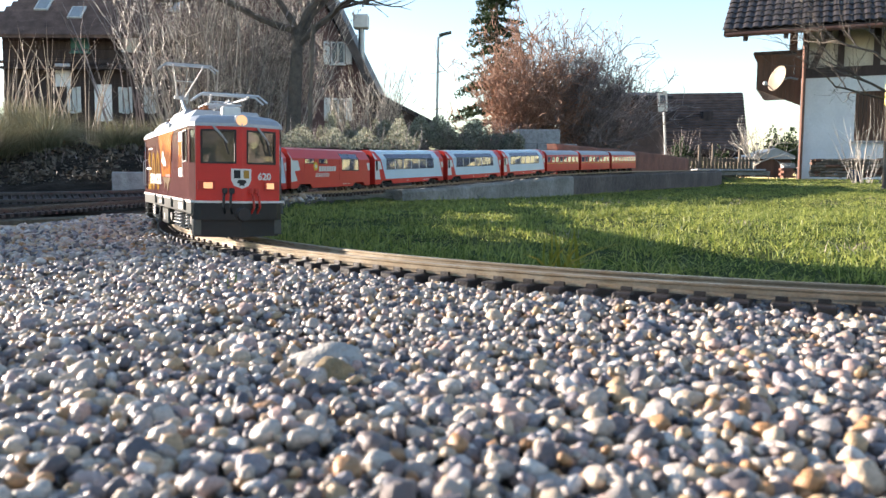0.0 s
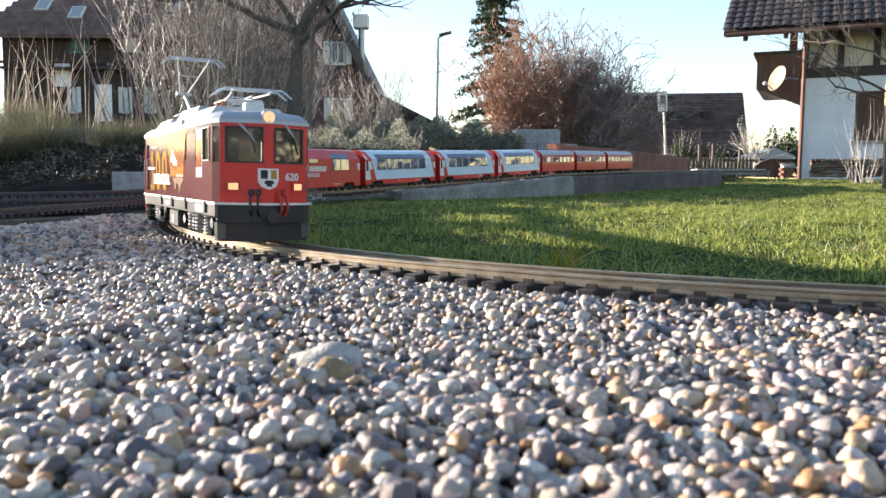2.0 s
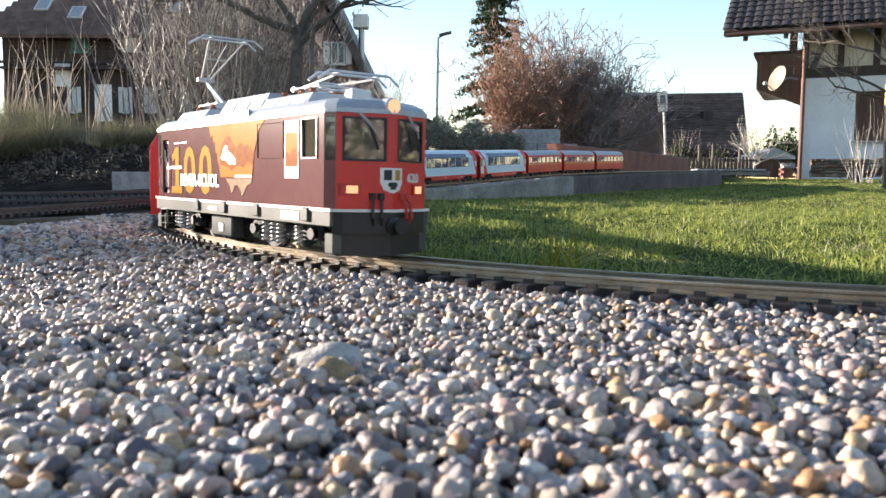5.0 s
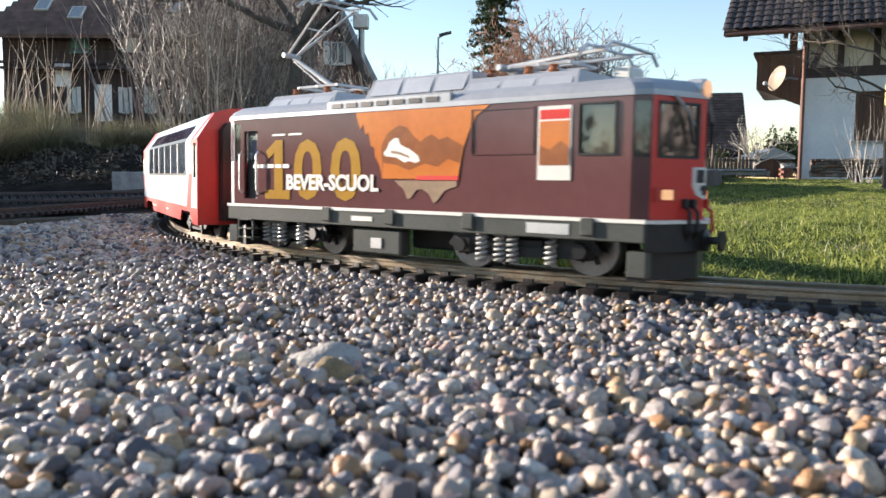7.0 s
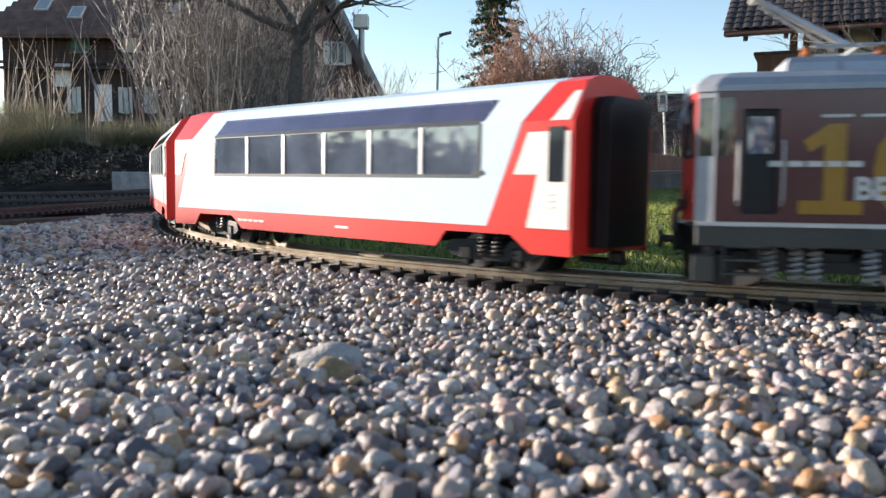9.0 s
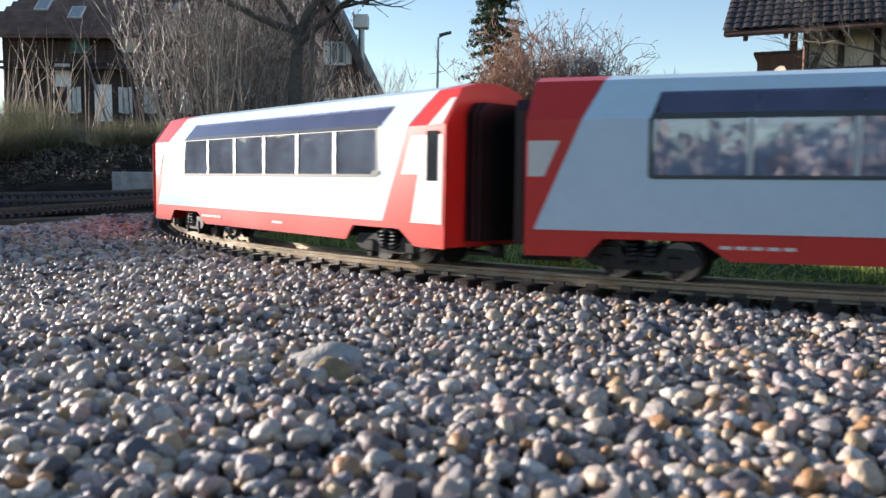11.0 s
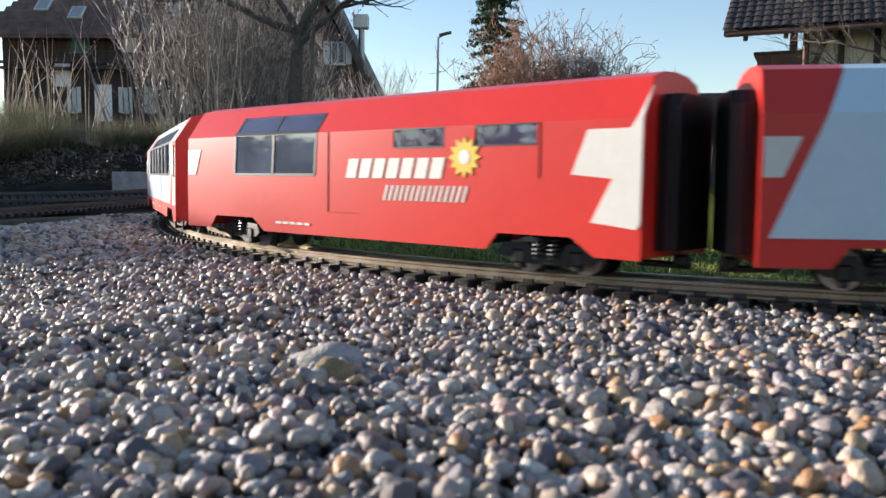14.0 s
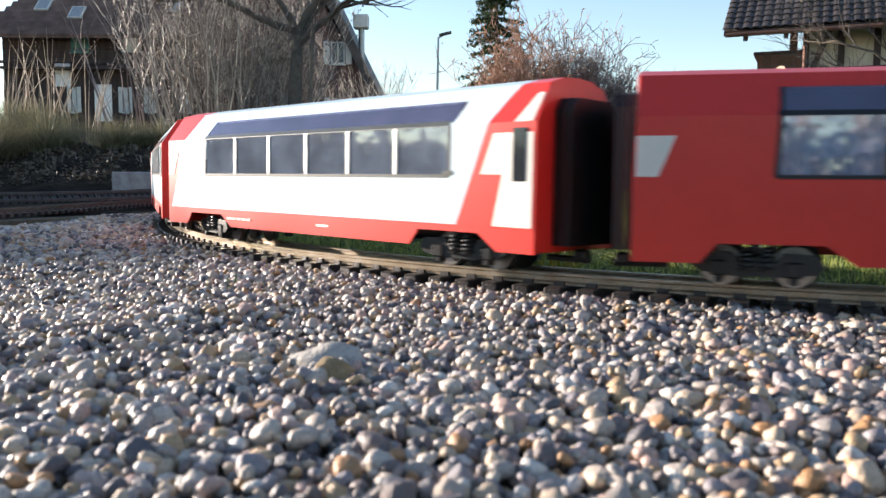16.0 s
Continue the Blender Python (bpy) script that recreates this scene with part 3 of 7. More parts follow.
def dining_coach():
    L = COACH_L
    car = base_car("dining_coach", "red model dining coach with white cross and lettering bars", L, PROF, RED)
    wx0, wx1, zw, zt = -0.209, -0.066, 0.0824, 0.1265
    small = [(0.049, 0.113), (0.148, 0.213)]
    for s in (-1, 1):
        bd = skin(M(), -L / 2, L / 2, 0.0395, zw, s)
        skin(bd, -L / 2, wx0, zw, 0.1475, s, lean0=0.003, lean1=0.006)
        skin(bd, wx1, L / 2, zw, 0.1075, s)
        for a, b in ((wx1, small[0][0]), (small[0][1], small[1][0]), (small[1][1], L / 2)):
            skin(bd, a, b, 0.1075, 0.126, s)
        skin(bd, wx1, L / 2, 0.126, 0.1475, s, lean0=0.006, lean1=-0.003)
        skin(bd, -L / 2 + 0.003, L / 2 - 0.003, 0.1475, 0.1655, s, lean0=0.002, lean1=-0.002)
        part("body", bd, RED, car)
        part("skirt", skirt(M(), L, [(-0.247, -0.174), (0.174, 0.247)], 0.0194, 0.0395, s), RED, car)
        fr = M()
        for x in (wx0, (wx0 + wx1) / 2, wx1):
            skin(fr, x - 0.0016, x + 0.0016, zw, 0.1475, s, off=0.0004, thick=0.0015, lean0=0.004, lean1=0.004)
        skin(fr, wx0, wx1, zw - 0.0015, zw + 0.0015, s, off=0.0004, thick=0.0015)
        skin(fr, wx0, wx1 + 0.003, zt - 0.001, 0.1295, s, off=0.0004, thick=0.0015)
        for a, b in small:
            for za in (0.1075, 0.1245):
                skin(fr, a, b, za, za + 0.0015, s, off=0.0004, thick=0.0015)
        part("window_frame", fr, BLACK, car)
        for i in range(2):
            w = (wx1 - wx0) / 2
            x = wx0 + i * w
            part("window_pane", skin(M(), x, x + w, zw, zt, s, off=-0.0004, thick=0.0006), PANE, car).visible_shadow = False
            part("roof_pane", skin(M(), x + 0.003, x + w + 0.003, 0.1285, 0.1475, s, off=-0.0002, thick=0.0006), ROOFPANE, car).visible_shadow = False
        for a, b in small:
            part("window_pane", skin(M(), a, b, 0.1075, 0.126, s, off=-0.0004, thick=0.0006), ROOFPANE, car)
        k = -s
        yo = lambda a: sorted((s * 0.0589, s * 0.0597))
        cr = M()
        y0, y1 = yo(0)
        cr.prism([(0.307, 0.047), (0.307, 0.126), (0.3025, 0.126), (0.297, 0.1185), (0.2605, 0.1185), (0.2465, 0.0836), (0.283, 0.0805), (0.265, 0.0465), (0.304, 0.0425)], "y", y0, y1)
        skin(cr, 0.3025, 0.307, 0.126, 0.151, s, off=0.0006, thick=0.0008, lean0=0.004, lean1=-0.001)
        part("flash", skin(M(), -L / 2 + 0.002, -L / 2 + 0.018, 0.082, 0.112, s, off=0.0006, thick=0.001, lean1=0.012), CREAM, car)
        part("cross_emblem", cr, CREAM, car, "white cross cut by the end of the coach")
        # slanted bars where the lettering stands
        for x0, z0, hgt, wid, cnt, gapx, sl in ((-0.017, 0.0795, 0.019, 0.0145, 7, 0.0042, 0.005), (0.036, 0.0585, 0.0145, 0.0028, 15, 0.0042, 0.005)):
            for i in range(cnt):
                t = M()
                a = x0 + i * (wid + gapx) if k > 0 else x0 + i * (wid + gapx)
                e = sl * k
                lo = min(0, e)
                t.prism([(a - lo, z0), (a - lo + wid, z0), (a - lo + wid + e, z0 + hgt), (a - lo + e, z0 + hgt)], "y", y0, y1)
                part("lettering_bar", t, CREAM, car, "white slanted lettering bar")
        st = []
        for i in range(24):
            r = 0.0185 if i % 2 == 0 else 0.0125
            st.append((0.137 + r * math.cos(i * math.pi / 12), 0.0985 + r * math.sin(i * math.pi / 12)))
        part("sun_emblem", M().prism(st, "y", y0 - 0.0001, y1 + 0.0001), YELLOW, car, "yellow sun emblem")
        ring = [(0.137 + 0.0065 * math.cos(i * math.pi / 10), 0.0985 + 0.0065 * math.sin(i * math.pi / 10)) for i in range(20)]
        part("emblem_disc", M().prism(ring, "y", y0 - 0.0004, y1 + 0.0004), CREAM, car)
        for i in range(5):
            part("lettering_bar", M().box(-0.13 + i * 0.012, -0.121 + i * 0.012, y0 - 0.0002, y1 + 0.0002, 0.029, 0.0315), CREAM, car)
        sm = M().box(0.215, 0.2155, y0, y1, 0.08, 0.126)
        sm.box(-0.045, -0.0445, y0, y1, 0.045, 0.126).box(-0.045, 0.0, y0, y1, 0.0445, 0.045)
        part("panel_joint", sm, DRED, car)
    part("floor", M().box(-L / 2 + 0.01, L / 2 - 0.01, -0.055, 0.055, 0.05, 0.053), SEATGREY, car)
    part("partition", M().box(-0.06, -0.058, -0.053, 0.053, 0.053, 0.128), SEATGREY, car)
    part("partition", M().box(-0.23, -0.228, -0.053, 0.053, 0.053, 0.128), SEATGREY, car)
    seats(car, wx0, wx1, 4, SEATRED)
    car_ends(car, L, PROF, RED)
    return car


def old_coach():
    """A red coach of the older kind, with a row of windows and a grey roof."""
    L = RED_L
    car = base_car("red_coach", "red model coach with small windows and a grey roof", L, OLDPROF, RED)
    zw, zt, n = 0.083, 0.115, 8
    for s in (-1, 1):
        bd = skin(M(), -L / 2, L / 2, 0.024, zw, s, OLDPROF)
        skin(bd, -L / 2, L / 2, zt, 0.128, s, OLDPROF)
        w = L / n
        fr = M()
        for i in range(n + 1):
            x = -L / 2 + i * w
            skin(bd, max(-L / 2, x - 0.009), min(L / 2, x + 0.009), zw, zt, s, OLDPROF)
        part("body", bd, RED, car)
        part("roof", skin(M(), -L / 2, L / 2, 0.128, 0.159, s, OLDPROF), ROOFGREY, car, "grey roof")
        part("stripe", skin(M(), -L / 2, L / 2, 0.072, 0.0745, s, OLDPROF, off=0.0005, thick=0.001), YELLOW, car)
        for i in range(n):
            x = -L / 2 + i * w
            part("window_pane", skin(M(), x + 0.009, x + w - 0.009, zw, zt, s, OLDPROF, off=-0.0004, thick=0.0006), PANE, car).visible_shadow = False
            skin(fr, x + 0.008, x + w - 0.008, zw - 0.0015, zw, s, OLDPROF, off=0.0005, thick=0.001)
            skin(fr, x + 0.008, x + w - 0.008, zt, zt + 0.0015, s, OLDPROF, off=0.0005, thick=0.001)
        part("window_frame", fr, SILVER, car)
    seats(car, -L / 2 + 0.03, L / 2 - 0.03, 10, SEATRED)
    car_ends(car, L, OLDPROF, RED)
    return car


def text_mesh(body, size, italic=0.0, width=1.0, bold=0.03):
    """Lettering from the built-in font as a mesh in the x-z plane, its lower left corner at the origin."""
    cu = bpy.data.curves.new("lettering", "FONT")
    cu.body, cu.size, cu.extrude, cu.shear = body, size, 0.00015, italic
    cu.offset = size * bold
    cu.resolution_u = 3
    ob = bpy.data.objects.new("lettering", cu)
    scene.collection.objects.link(ob)
    dg = bpy.context.evaluated_depsgraph_get()
    me = bpy.data.meshes.new_from_object(ob.evaluated_get(dg))
    bpy.data.objects.remove(ob)
    xs, ys = [v.co.x for v in me.vertices], [v.co.y for v in me.vertices]
    x0, y0, k = min(xs), min(ys), width / (max(xs) - min(xs))
    for v in me.vertices:
        v.co = Vector(((v.co.x - x0) * k, -v.co.z, (v.co.y - y0) * size / (max(ys) - y0)))
    me.materials.clear()
    return me


LX0, LX1 = -0.249, 0.290
KEEL = 0.02   # how far the middle of the leading cab front stands out
LY = 0.059


def locomotive():
    loco = thing("electric_locomotive", "maroon and red model electric locomotive with raised rear pantograph", "locomotive")
    xf, xr, ch = LX1, LX0, 0.033
    zs, zt = 0.0499, 0.1428
    # plan of the body: chamfered corners and a slightly keeled front
    plan = [(xr + 0.02, -LY), (xf - ch, -LY), (xf - KEEL, -LY + 0.006), (xf, 0.0), (xf - KEEL, LY - 0.006), (xf - ch, LY),
            (xr + 0.02, LY), (xr + 0.007, LY - 0.006), (xr, 0.0), (xr + 0.007, -LY + 0.006)]
    # the long sides, with openings for the cab windows and the rear door
    def wall(s):
        y0, y1 = sorted((s * LY, s * (LY - 0.0022)))
        m = M()
        for a, b, c, d in ((xr + 0.02, -0.2165, zs, 0.097), (xr + 0.02, -0.2165, 0.1385, zt), (-0.2165, -0.2105, zs, zt), (-0.2105, -0.187, zs, 0.056), (-0.2105, -0.187, 0.13, zt), (-0.187, 0.2125, zs, zt), (0.2125, 0.2435, zs, 0.1), (0.2125, 0.2435, 0.1375, zt), (0.2435, xf - ch, zs, zt)):
            m.box(a, b, y0, y1, c, d)
        part("side_wall", m, MAROON, loco, "glossy maroon side wall")
        dy = 0.004 if s < 0 else -0.004
        dm = M()
        for a, b, c, d in ((-0.21, -0.1875, 0.056, 0.099), (-0.21, -0.1875, 0.125, 0.13), (-0.21, -0.207, 0.099, 0.125), (-0.1905, -0.1875, 0.099, 0.125)):
            dm.box(a, b, y0 + dy, y1 + dy, c, d)
        door = part("door", dm, BLACK, loco, "dark recessed door")
        part("door_pane", M().box(-0.207, -0.1905, s * 0.0545 - 0.0004, s * 0.0545 + 0.0004, 0.099, 0.125), PANE, door).visible_shadow = False
        part("cab_window", M().box(xr + 0.02, -0.2165, s * 0.0575 - 0.0004, s * 0.0575 + 0.0004, 0.097, 0.1385), DARKPANE, loco).visible_shadow = False
        part("cab_window", M().box(0.2125, 0.2435, s * 0.0575 - 0.0004, s * 0.0575 + 0.0004, 0.1, 0.1375), DARKPANE, loco).visible_shadow = False
        rail = M().box(0.2115, 0.213, s * 0.0597 - 0.0006, s * 0.0597 + 0.0006, 0.099, 0.1385).box(0.243, 0.2445, s * 0.0597 - 0.0006, s * 0.0597 + 0.0006, 0.099, 0.1385)
        rail.box(0.2115, 0.2445, s * 0.0597 - 0.0006, s * 0.0597 + 0.0006, 0.0985, 0.1).box(0.2115, 0.2445, s * 0.0597 - 0.0006, s * 0.0597 + 0.0006, 0.1375, 0.139)
        part("window_frame", rail, BLACK, loco)
        for x in (-0.2135, -0.184):
            hr = M()
            hr.tube([(x, s * 0.0595, 0.062), (x, s * 0.063, 0.066), (x, s * 0.063, 0.104), (x, s * 0.0595, 0.108)], 0.0009, 6)
            part("grab_rail", hr, SILVER, loco)
        # printed panels
        yo = sorted((s * 0.0589, s * 0.0596))
        def print_(name, poly, mater, lift=0.0, label=""):
            part(name, M().prism(poly, "y", yo[0] - lift, yo[1] + lift), mater, loco, label)
        print_("orange_panel", [(-0.034, zt - 0.0006), (0.126, zt - 0.0006), (0.112, 0.1335), (0.106, 0.124), (0.0998, 0.1095), (0.0935, 0.0835), (0.0935, 0.079), (0.002, 0.079), (-0.0015, 0.091), (-0.0075, 0.1), (-0.009, 0.1084), (-0.0135, 0.1105), (-0.0168, 0.1235), (-0.0205, 0.1205), (-0.024, 0.131), (-0.0275, 0.126), (-0.031, 0.133)], ORANGE, 0.0, "orange printed landscape panel")
        print_("mountain_print", [(0.0025, 0.0795), (0.0005, 0.11), (0.008, 0.121), (0.0165, 0.126), (0.0232, 0.1283), (0.032, 0.1265), (0.041, 0.118), (0.0493, 0.1125), (0.056, 0.117), (0.063, 0.119), (0.071, 0.114), (0.0806, 0.1165), (0.09, 0.112), (0.0985, 0.108), (0.093, 0.0835), (0.093, 0.0795)], BROWN, 0.0001)
        print_("ridge_print", [(0.0025, 0.0796), (0.003, 0.094), (0.02, 0.092), (0.036, 0.087), (0.055, 0.093), (0.07, 0.09), (0.082, 0.097), (0.0955, 0.093), (0.093, 0.0796)], ORANGE, 0.0002)
        print_("train_print", [(0.0035, 0.1035), (0.008, 0.107), (0.011, 0.113), (0.0165, 0.1165), (0.022, 0.117), (0.0245, 0.111), (0.03, 0.1085), (0.037, 0.106), (0.047, 0.1), (0.049, 0.0955), (0.044, 0.0935), (0.036, 0.0955), (0.03, 0.094), (0.02, 0.099), (0.006, 0.1)], CREAM, 0.0003, "white picture of a small train before a peak")
        print_("train_shade", [(0.013, 0.1055), (0.025, 0.104), (0.036, 0.1), (0.036, 0.098), (0.024, 0.1015), (0.013, 0.103)], TAN, 0.0004)
        print_("tan_panel", [(0.0184, 0.0775), (0.092, 0.0775), (0.0915, 0.073), (0.078, 0.069), (0.07, 0.06), (0.066, 0.0575), (0.06, 0.066), (0.052, 0.07), (0.045, 0.069), (0.038, 0.0615), (0.034, 0.061), (0.029, 0.07), (0.022, 0.074)], TAN, 0.0001)
        print_("red_stripe", [(0.0437, 0.0783), (0.0935, 0.0783), (0.0935, 0.0822), (0.046, 0.0822)], RED, 0.0003)
        print_("poster_panel", [(0.1748, 0.079), (0.2055, 0.079), (0.2055, 0.138), (0.1748, 0.138)], CREAM, 0.0002, "white framed orange poster panel")
        print_("poster_top", [(0.1765, 0.1275), (0.204, 0.1275), (0.204, 0.135), (0.1765, 0.135)], RED, 0.0004)
        print_("poster_picture", [(0.1765, 0.091), (0.204, 0.091), (0.204, 0.126), (0.1765, 0.126)], ORANGE, 0.0004)
        print_("poster_hills", [(0.1765, 0.091), (0.204, 0.091), (0.204, 0.105), (0.196, 0.11), (0.186, 0.103), (0.1765, 0.107)], BROWN, 0.0006)
        fr = M()
        for a, b, c, d in ((0.107, 0.171, 0.1375, 0.1385), (0.107, 0.171, 0.1, 0.101), (0.107, 0.108, 0.1, 0.1385), (0.17, 0.171, 0.1, 0.1385)):
            fr.box(a, b, yo[0] - 0.0005, yo[1] + 0.0005, c, d)
        part("panel_frame", fr, MAROON, loco)
        for i in range(2):
            part("lettering_bar", M().box(-0.16 + i * 0.026, -0.14 + i * 0.026, yo[0] - 0.0002, yo[1] + 0.0002, 0.1235, 0.1255), CREAM, loco)
        for i in range(5):
            part("lettering_bar", M().box(-0.193 + i * 0.0125, -0.183 + i * 0.0125, yo[0] - 0.0004, yo[1] + 0.0004, 0.0895, 0.0935), CREAM, loco)
        # lettering: 100 behind BEVER-SCUOL
        turn = Matrix.Identity(4) if s < 0 else Matrix.Rotation(math.pi, 4, "Z")
        for body, size, width, x, z, mater, lift in (("0", 0.0625, 0.043, -0.126, 0.0565, OCHRE, 0.0592), ("0", 0.0625, 0.043, -0.07 if s < 0 else -0.182, 0.0565, OCHRE, 0.0592), ("BEVER-SCUOL", 0.0165, 0.134, -0.137, 0.0665, CREAM, 0.0599)):
            me = text_mesh(body, size, 0.0, width, 0.025 if len(body) == 1 else 0.035)
            ob = part("lettering", me, mater, loco, "large ochre digit" if len(body) == 1 else "white destination lettering")
            ob.matrix_basis = Matrix.Translation((x if s < 0 else x + width, s * lift, z)) @ turn
        one = [(0.0, 0.0), (0.041, 0.0), (0.041, 0.0095), (0.0295, 0.0095), (0.0295, 0.0625), (0.018, 0.0625), (0.002, 0.051), (0.006, 0.043), (0.0155, 0.049), (0.0155, 0.0095), (0.0, 0.0095)]
        ox = -0.173 if s < 0 else -0.029
        print_("lettering", [(ox + u * (1 if s < 0 else -1), 0.0565 + w) for u, w in one], OCHRE, 0.0001, "large ochre digit")
        # stripe, frame and steps
        part("stripe", M().box(xr + 0.008, xf - 0.02, s * 0.0585 - 0.0012, s * 0.0585 + 0.0012, 0.0472, 0.0502), CREAM, loco, "white waist stripe")
        fr = M().box(xr + 0.008, xf - 0.021, s * 0.0565 - 0.002, s * 0.0565 + 0.002, 0.0325, 0.0472, 0.0008)
        for x in (-0.075, 0.012, 0.105, 0.222):
            fr.box(x - 0.006, x + 0.006, s * 0.0595 - 0.002, s * 0.0595 + 0.002, 0.036, 0.05, 0.001)
        part("sill_frame", fr, FRAME, loco, "grey sill with lifting brackets")
        pl = M().box(-0.04, -0.012, s * 0.0585 - 0.0006, s * 0.0585 + 0.0006, 0.038, 0.0425)
        part("name_plate", pl, CREAM, loco)
        part("name_plate", M().box(0.165, 0.205, s * 0.0585 - 0.0006, s * 0.0585 + 0.0006, 0.036, 0.0445), SILVER, loco)
        st = M()
        for z in (0.012, 0.022, 0.032):
            st.box(-0.221, -0.197, s * 0.054 - 0.006, s * 0.054 + 0.006, z, z + 0.0015)
        for x in (-0.222, -0.197):
            st.box(x, x + 0.0015, s * 0.058 - 0.001, s * 0.058 + 0.001, 0.01, 0.034)
        part("steps", st, FRAME, loco, "grey cab steps")
        bx = M().box(-0.045, 0.02, s * 0.045 - 0.008, s * 0.045 + 0.008, 0.006, 0.031, 0.002)
        part("battery_box", bx, FRAME, loco)
        part("box_plate", M().box(-0.018, -0.004, s * 0.0535 - 0.0006, s * 0.0535 + 0.0006, 0.012, 0.022), SILVER, loco)
        mf = M().box(xf - 0.036, xf - 0.02, s * 0.05 - 0.006, s * 0.05 + 0.006, 0.006, 0.026, 0.001)
        part("rail_guard", mf, FRAME, loco)
        mf = M().box(xr + 0.006, xr + 0.022, s * 0.05 - 0.006, s * 0.05 + 0.006, 0.006, 0.026, 0.001)
        part("rail_guard", mf, FRAME, loco)
    wall(-1), wall(1)
    # front and rear faces, with two windows each
    for d, x, keel, cd in ((1, xf, KEEL, ch), (-1, xr, 0.007, 0.02)):
        fm = M()
        def face(ya, yb, za, zb, m, off=0.0, th=0.002):
            def xx(y):
                return x - d * keel * min(1.0, abs(y) / 0.053)
            v = [(xx(y) + d * (off - k * th), y, z) for k in (0, 1) for y, z in ((ya, za), (yb, za), (yb, zb), (ya, zb))]
            f = [(0, 1, 2, 3), (7, 6, 5, 4), (0, 4, 5, 1), (1, 5, 6, 2), (2, 6, 7, 3), (3, 7, 4, 0)]
            m.add(v, f if d > 0 else [t[::-1] for t in f])
        face(-0.053, 0.0, zs, 0.097, fm), face(0.0, 0.053, zs, 0.097, fm)
        face(-0.053, 0.0, 0.1385, zt, fm), face(0.0, 0.053, 0.1385, zt, fm)
        for a, b in ((-0.053, -0.0475), (-0.0065, 0.0), (0.0, 0.0065), (0.0475, 0.053)):
            face(a, b, 0.097, 0.1385, fm)
        part("front_wall" if d > 0 else "rear_wall", fm, RED, loco, "red cab front")
        for s in (-1, 1):
            # slanted corner with a corner window
            cm, cw = M(), M()
            a, b = (x - d * cd, s * LY), (x - d * keel, s * (LY - 0.006))
            n = Vector((b[1] - a[1], a[0] - b[0])).normalized() * (0.002 if d * s > 0 else -0.002)
            def quad(m, za, zb, u0=0.0, u1=1.0, sh=0.0):
                p0 = (a[0] + (b[0] - a[0]) * u0, a[1] + (b[1] - a[1]) * u0)
                p1 = (a[0] + (b[0] - a[0]) * u1, a[1] + (b[1] - a[1]) * u1)
                v = [(p[0] + n[0] * k, p[1] + n[1] * k, z) for k in (sh, sh + 1) for p, z in ((p0, za), (p1, za), (p1, zb), (p0, zb))]
                m.add(v, [(0, 1, 2, 3), (7, 6, 5, 4), (0, 4, 5, 1), (1, 5, 6, 2), (2, 6, 7, 3), (3, 7, 4, 0)])
            quad(cm, zs, 0.097), quad(cm, 0.1385, zt), quad(cm, 0.097, 0.1385, 0, 0.1), quad(cm, 0.097, 0.1385, 0.9, 1)
            part("corner_post", cm, MAROON if d > 0 else ROOFGREY, loco)
            quad(cw, 0.097, 0.1385, 0.1, 0.9, 0.3)
            part("corner_window", cw, DARKPANE, loco).visible_shadow = False
            ya, yb = sorted((s * 0.0065, s * 0.0475))
            wm, rim = M(), M()
            face(ya, yb, 0.097, 0.1385, wm, -0.0012, 0.0006)
            part("windscreen", wm, DARKPANE, loco, "tinted windscreen").visible_shadow = False
            for p in ((ya, yb, 0.0965, 0.0985), (ya, yb, 0.137, 0.139), (ya, ya + 0.002, 0.0965, 0.139), (yb - 0.002, yb, 0.0965, 0.139)):
                face(*p, rim, 0.0006, 0.0016)
            part("window_seal", rim, BLACK, loco)
            y0, y1 = d * (d * s * 0.027 - 0.006), d * (d * s * 0.027 + 0.01)
            xw = [x - d * keel * abs(q) / 0.053 for q in (y0, y0 * 0.4 + y1 * 0.6, y1)]
            part("wiper", M().tube([(xw[0] + d * 0.001, y0, 0.143), (xw[1] + d * 0.0045, y0 * 0.4 + y1 * 0.6, 0.131), (xw[2] + d * 0.004, y1, 0.122)], [0.0016, 0.0013, 0.001], 6), SPRING, loco, "grey wiper arm")
            part("wiper_blade", M().tube([(xw[1] + d * 0.0035, y1 - d * 0.005, 0.129), (xw[2] + d * 0.0032, y1 + d * 0.0015, 0.108)], 0.0012, 5), BLACK, loco)
            hl = M()
            ya, yb = sorted((s * 0.031, s * 0.051))
            face(ya, yb, 0.0635, 0.0745, hl, 0.002, 0.004)
            part("lamp_housing", hl, DRED, loco)
            lg = M()
            ya, yb = sorted((s * 0.034, s * 0.0445))
            face(ya, yb, 0.0652, 0.0728, lg, 0.0026, 0.001)
            part("headlight", lg, LAMPGLASS if d > 0 else HOUSEPANE, loco, "glowing headlight" if d > 0 else "")
            tl = M()
            ya, yb = sorted((s * 0.0455, s * 0.05))
            face(ya, yb, 0.0652, 0.0728, tl, 0.0026, 0.001)
            part("tail_light", tl, DRED, loco)
            hs = M()
            for k in range(2):
                y = s * (0.012 + 0.008 * k)
                xh = x - d * keel * abs(y) / 0.053
                hs.tube([(xh, y, 0.062), (xh + d * 0.006, y + s * 0.002, 0.056), (xh + d * 0.007, y + s * 0.003, 0.042), (xh + d * 0.003, y, 0.034)], 0.0016, 6)
                hs.box(*sorted((xh - d * 0.001, xh + d * 0.004)), y - 0.003, y + 0.003, 0.059, 0.066, 0.001)
            part("brake_hose", hs, DRED if s > 0 else BLACK, loco)
        cr = M()
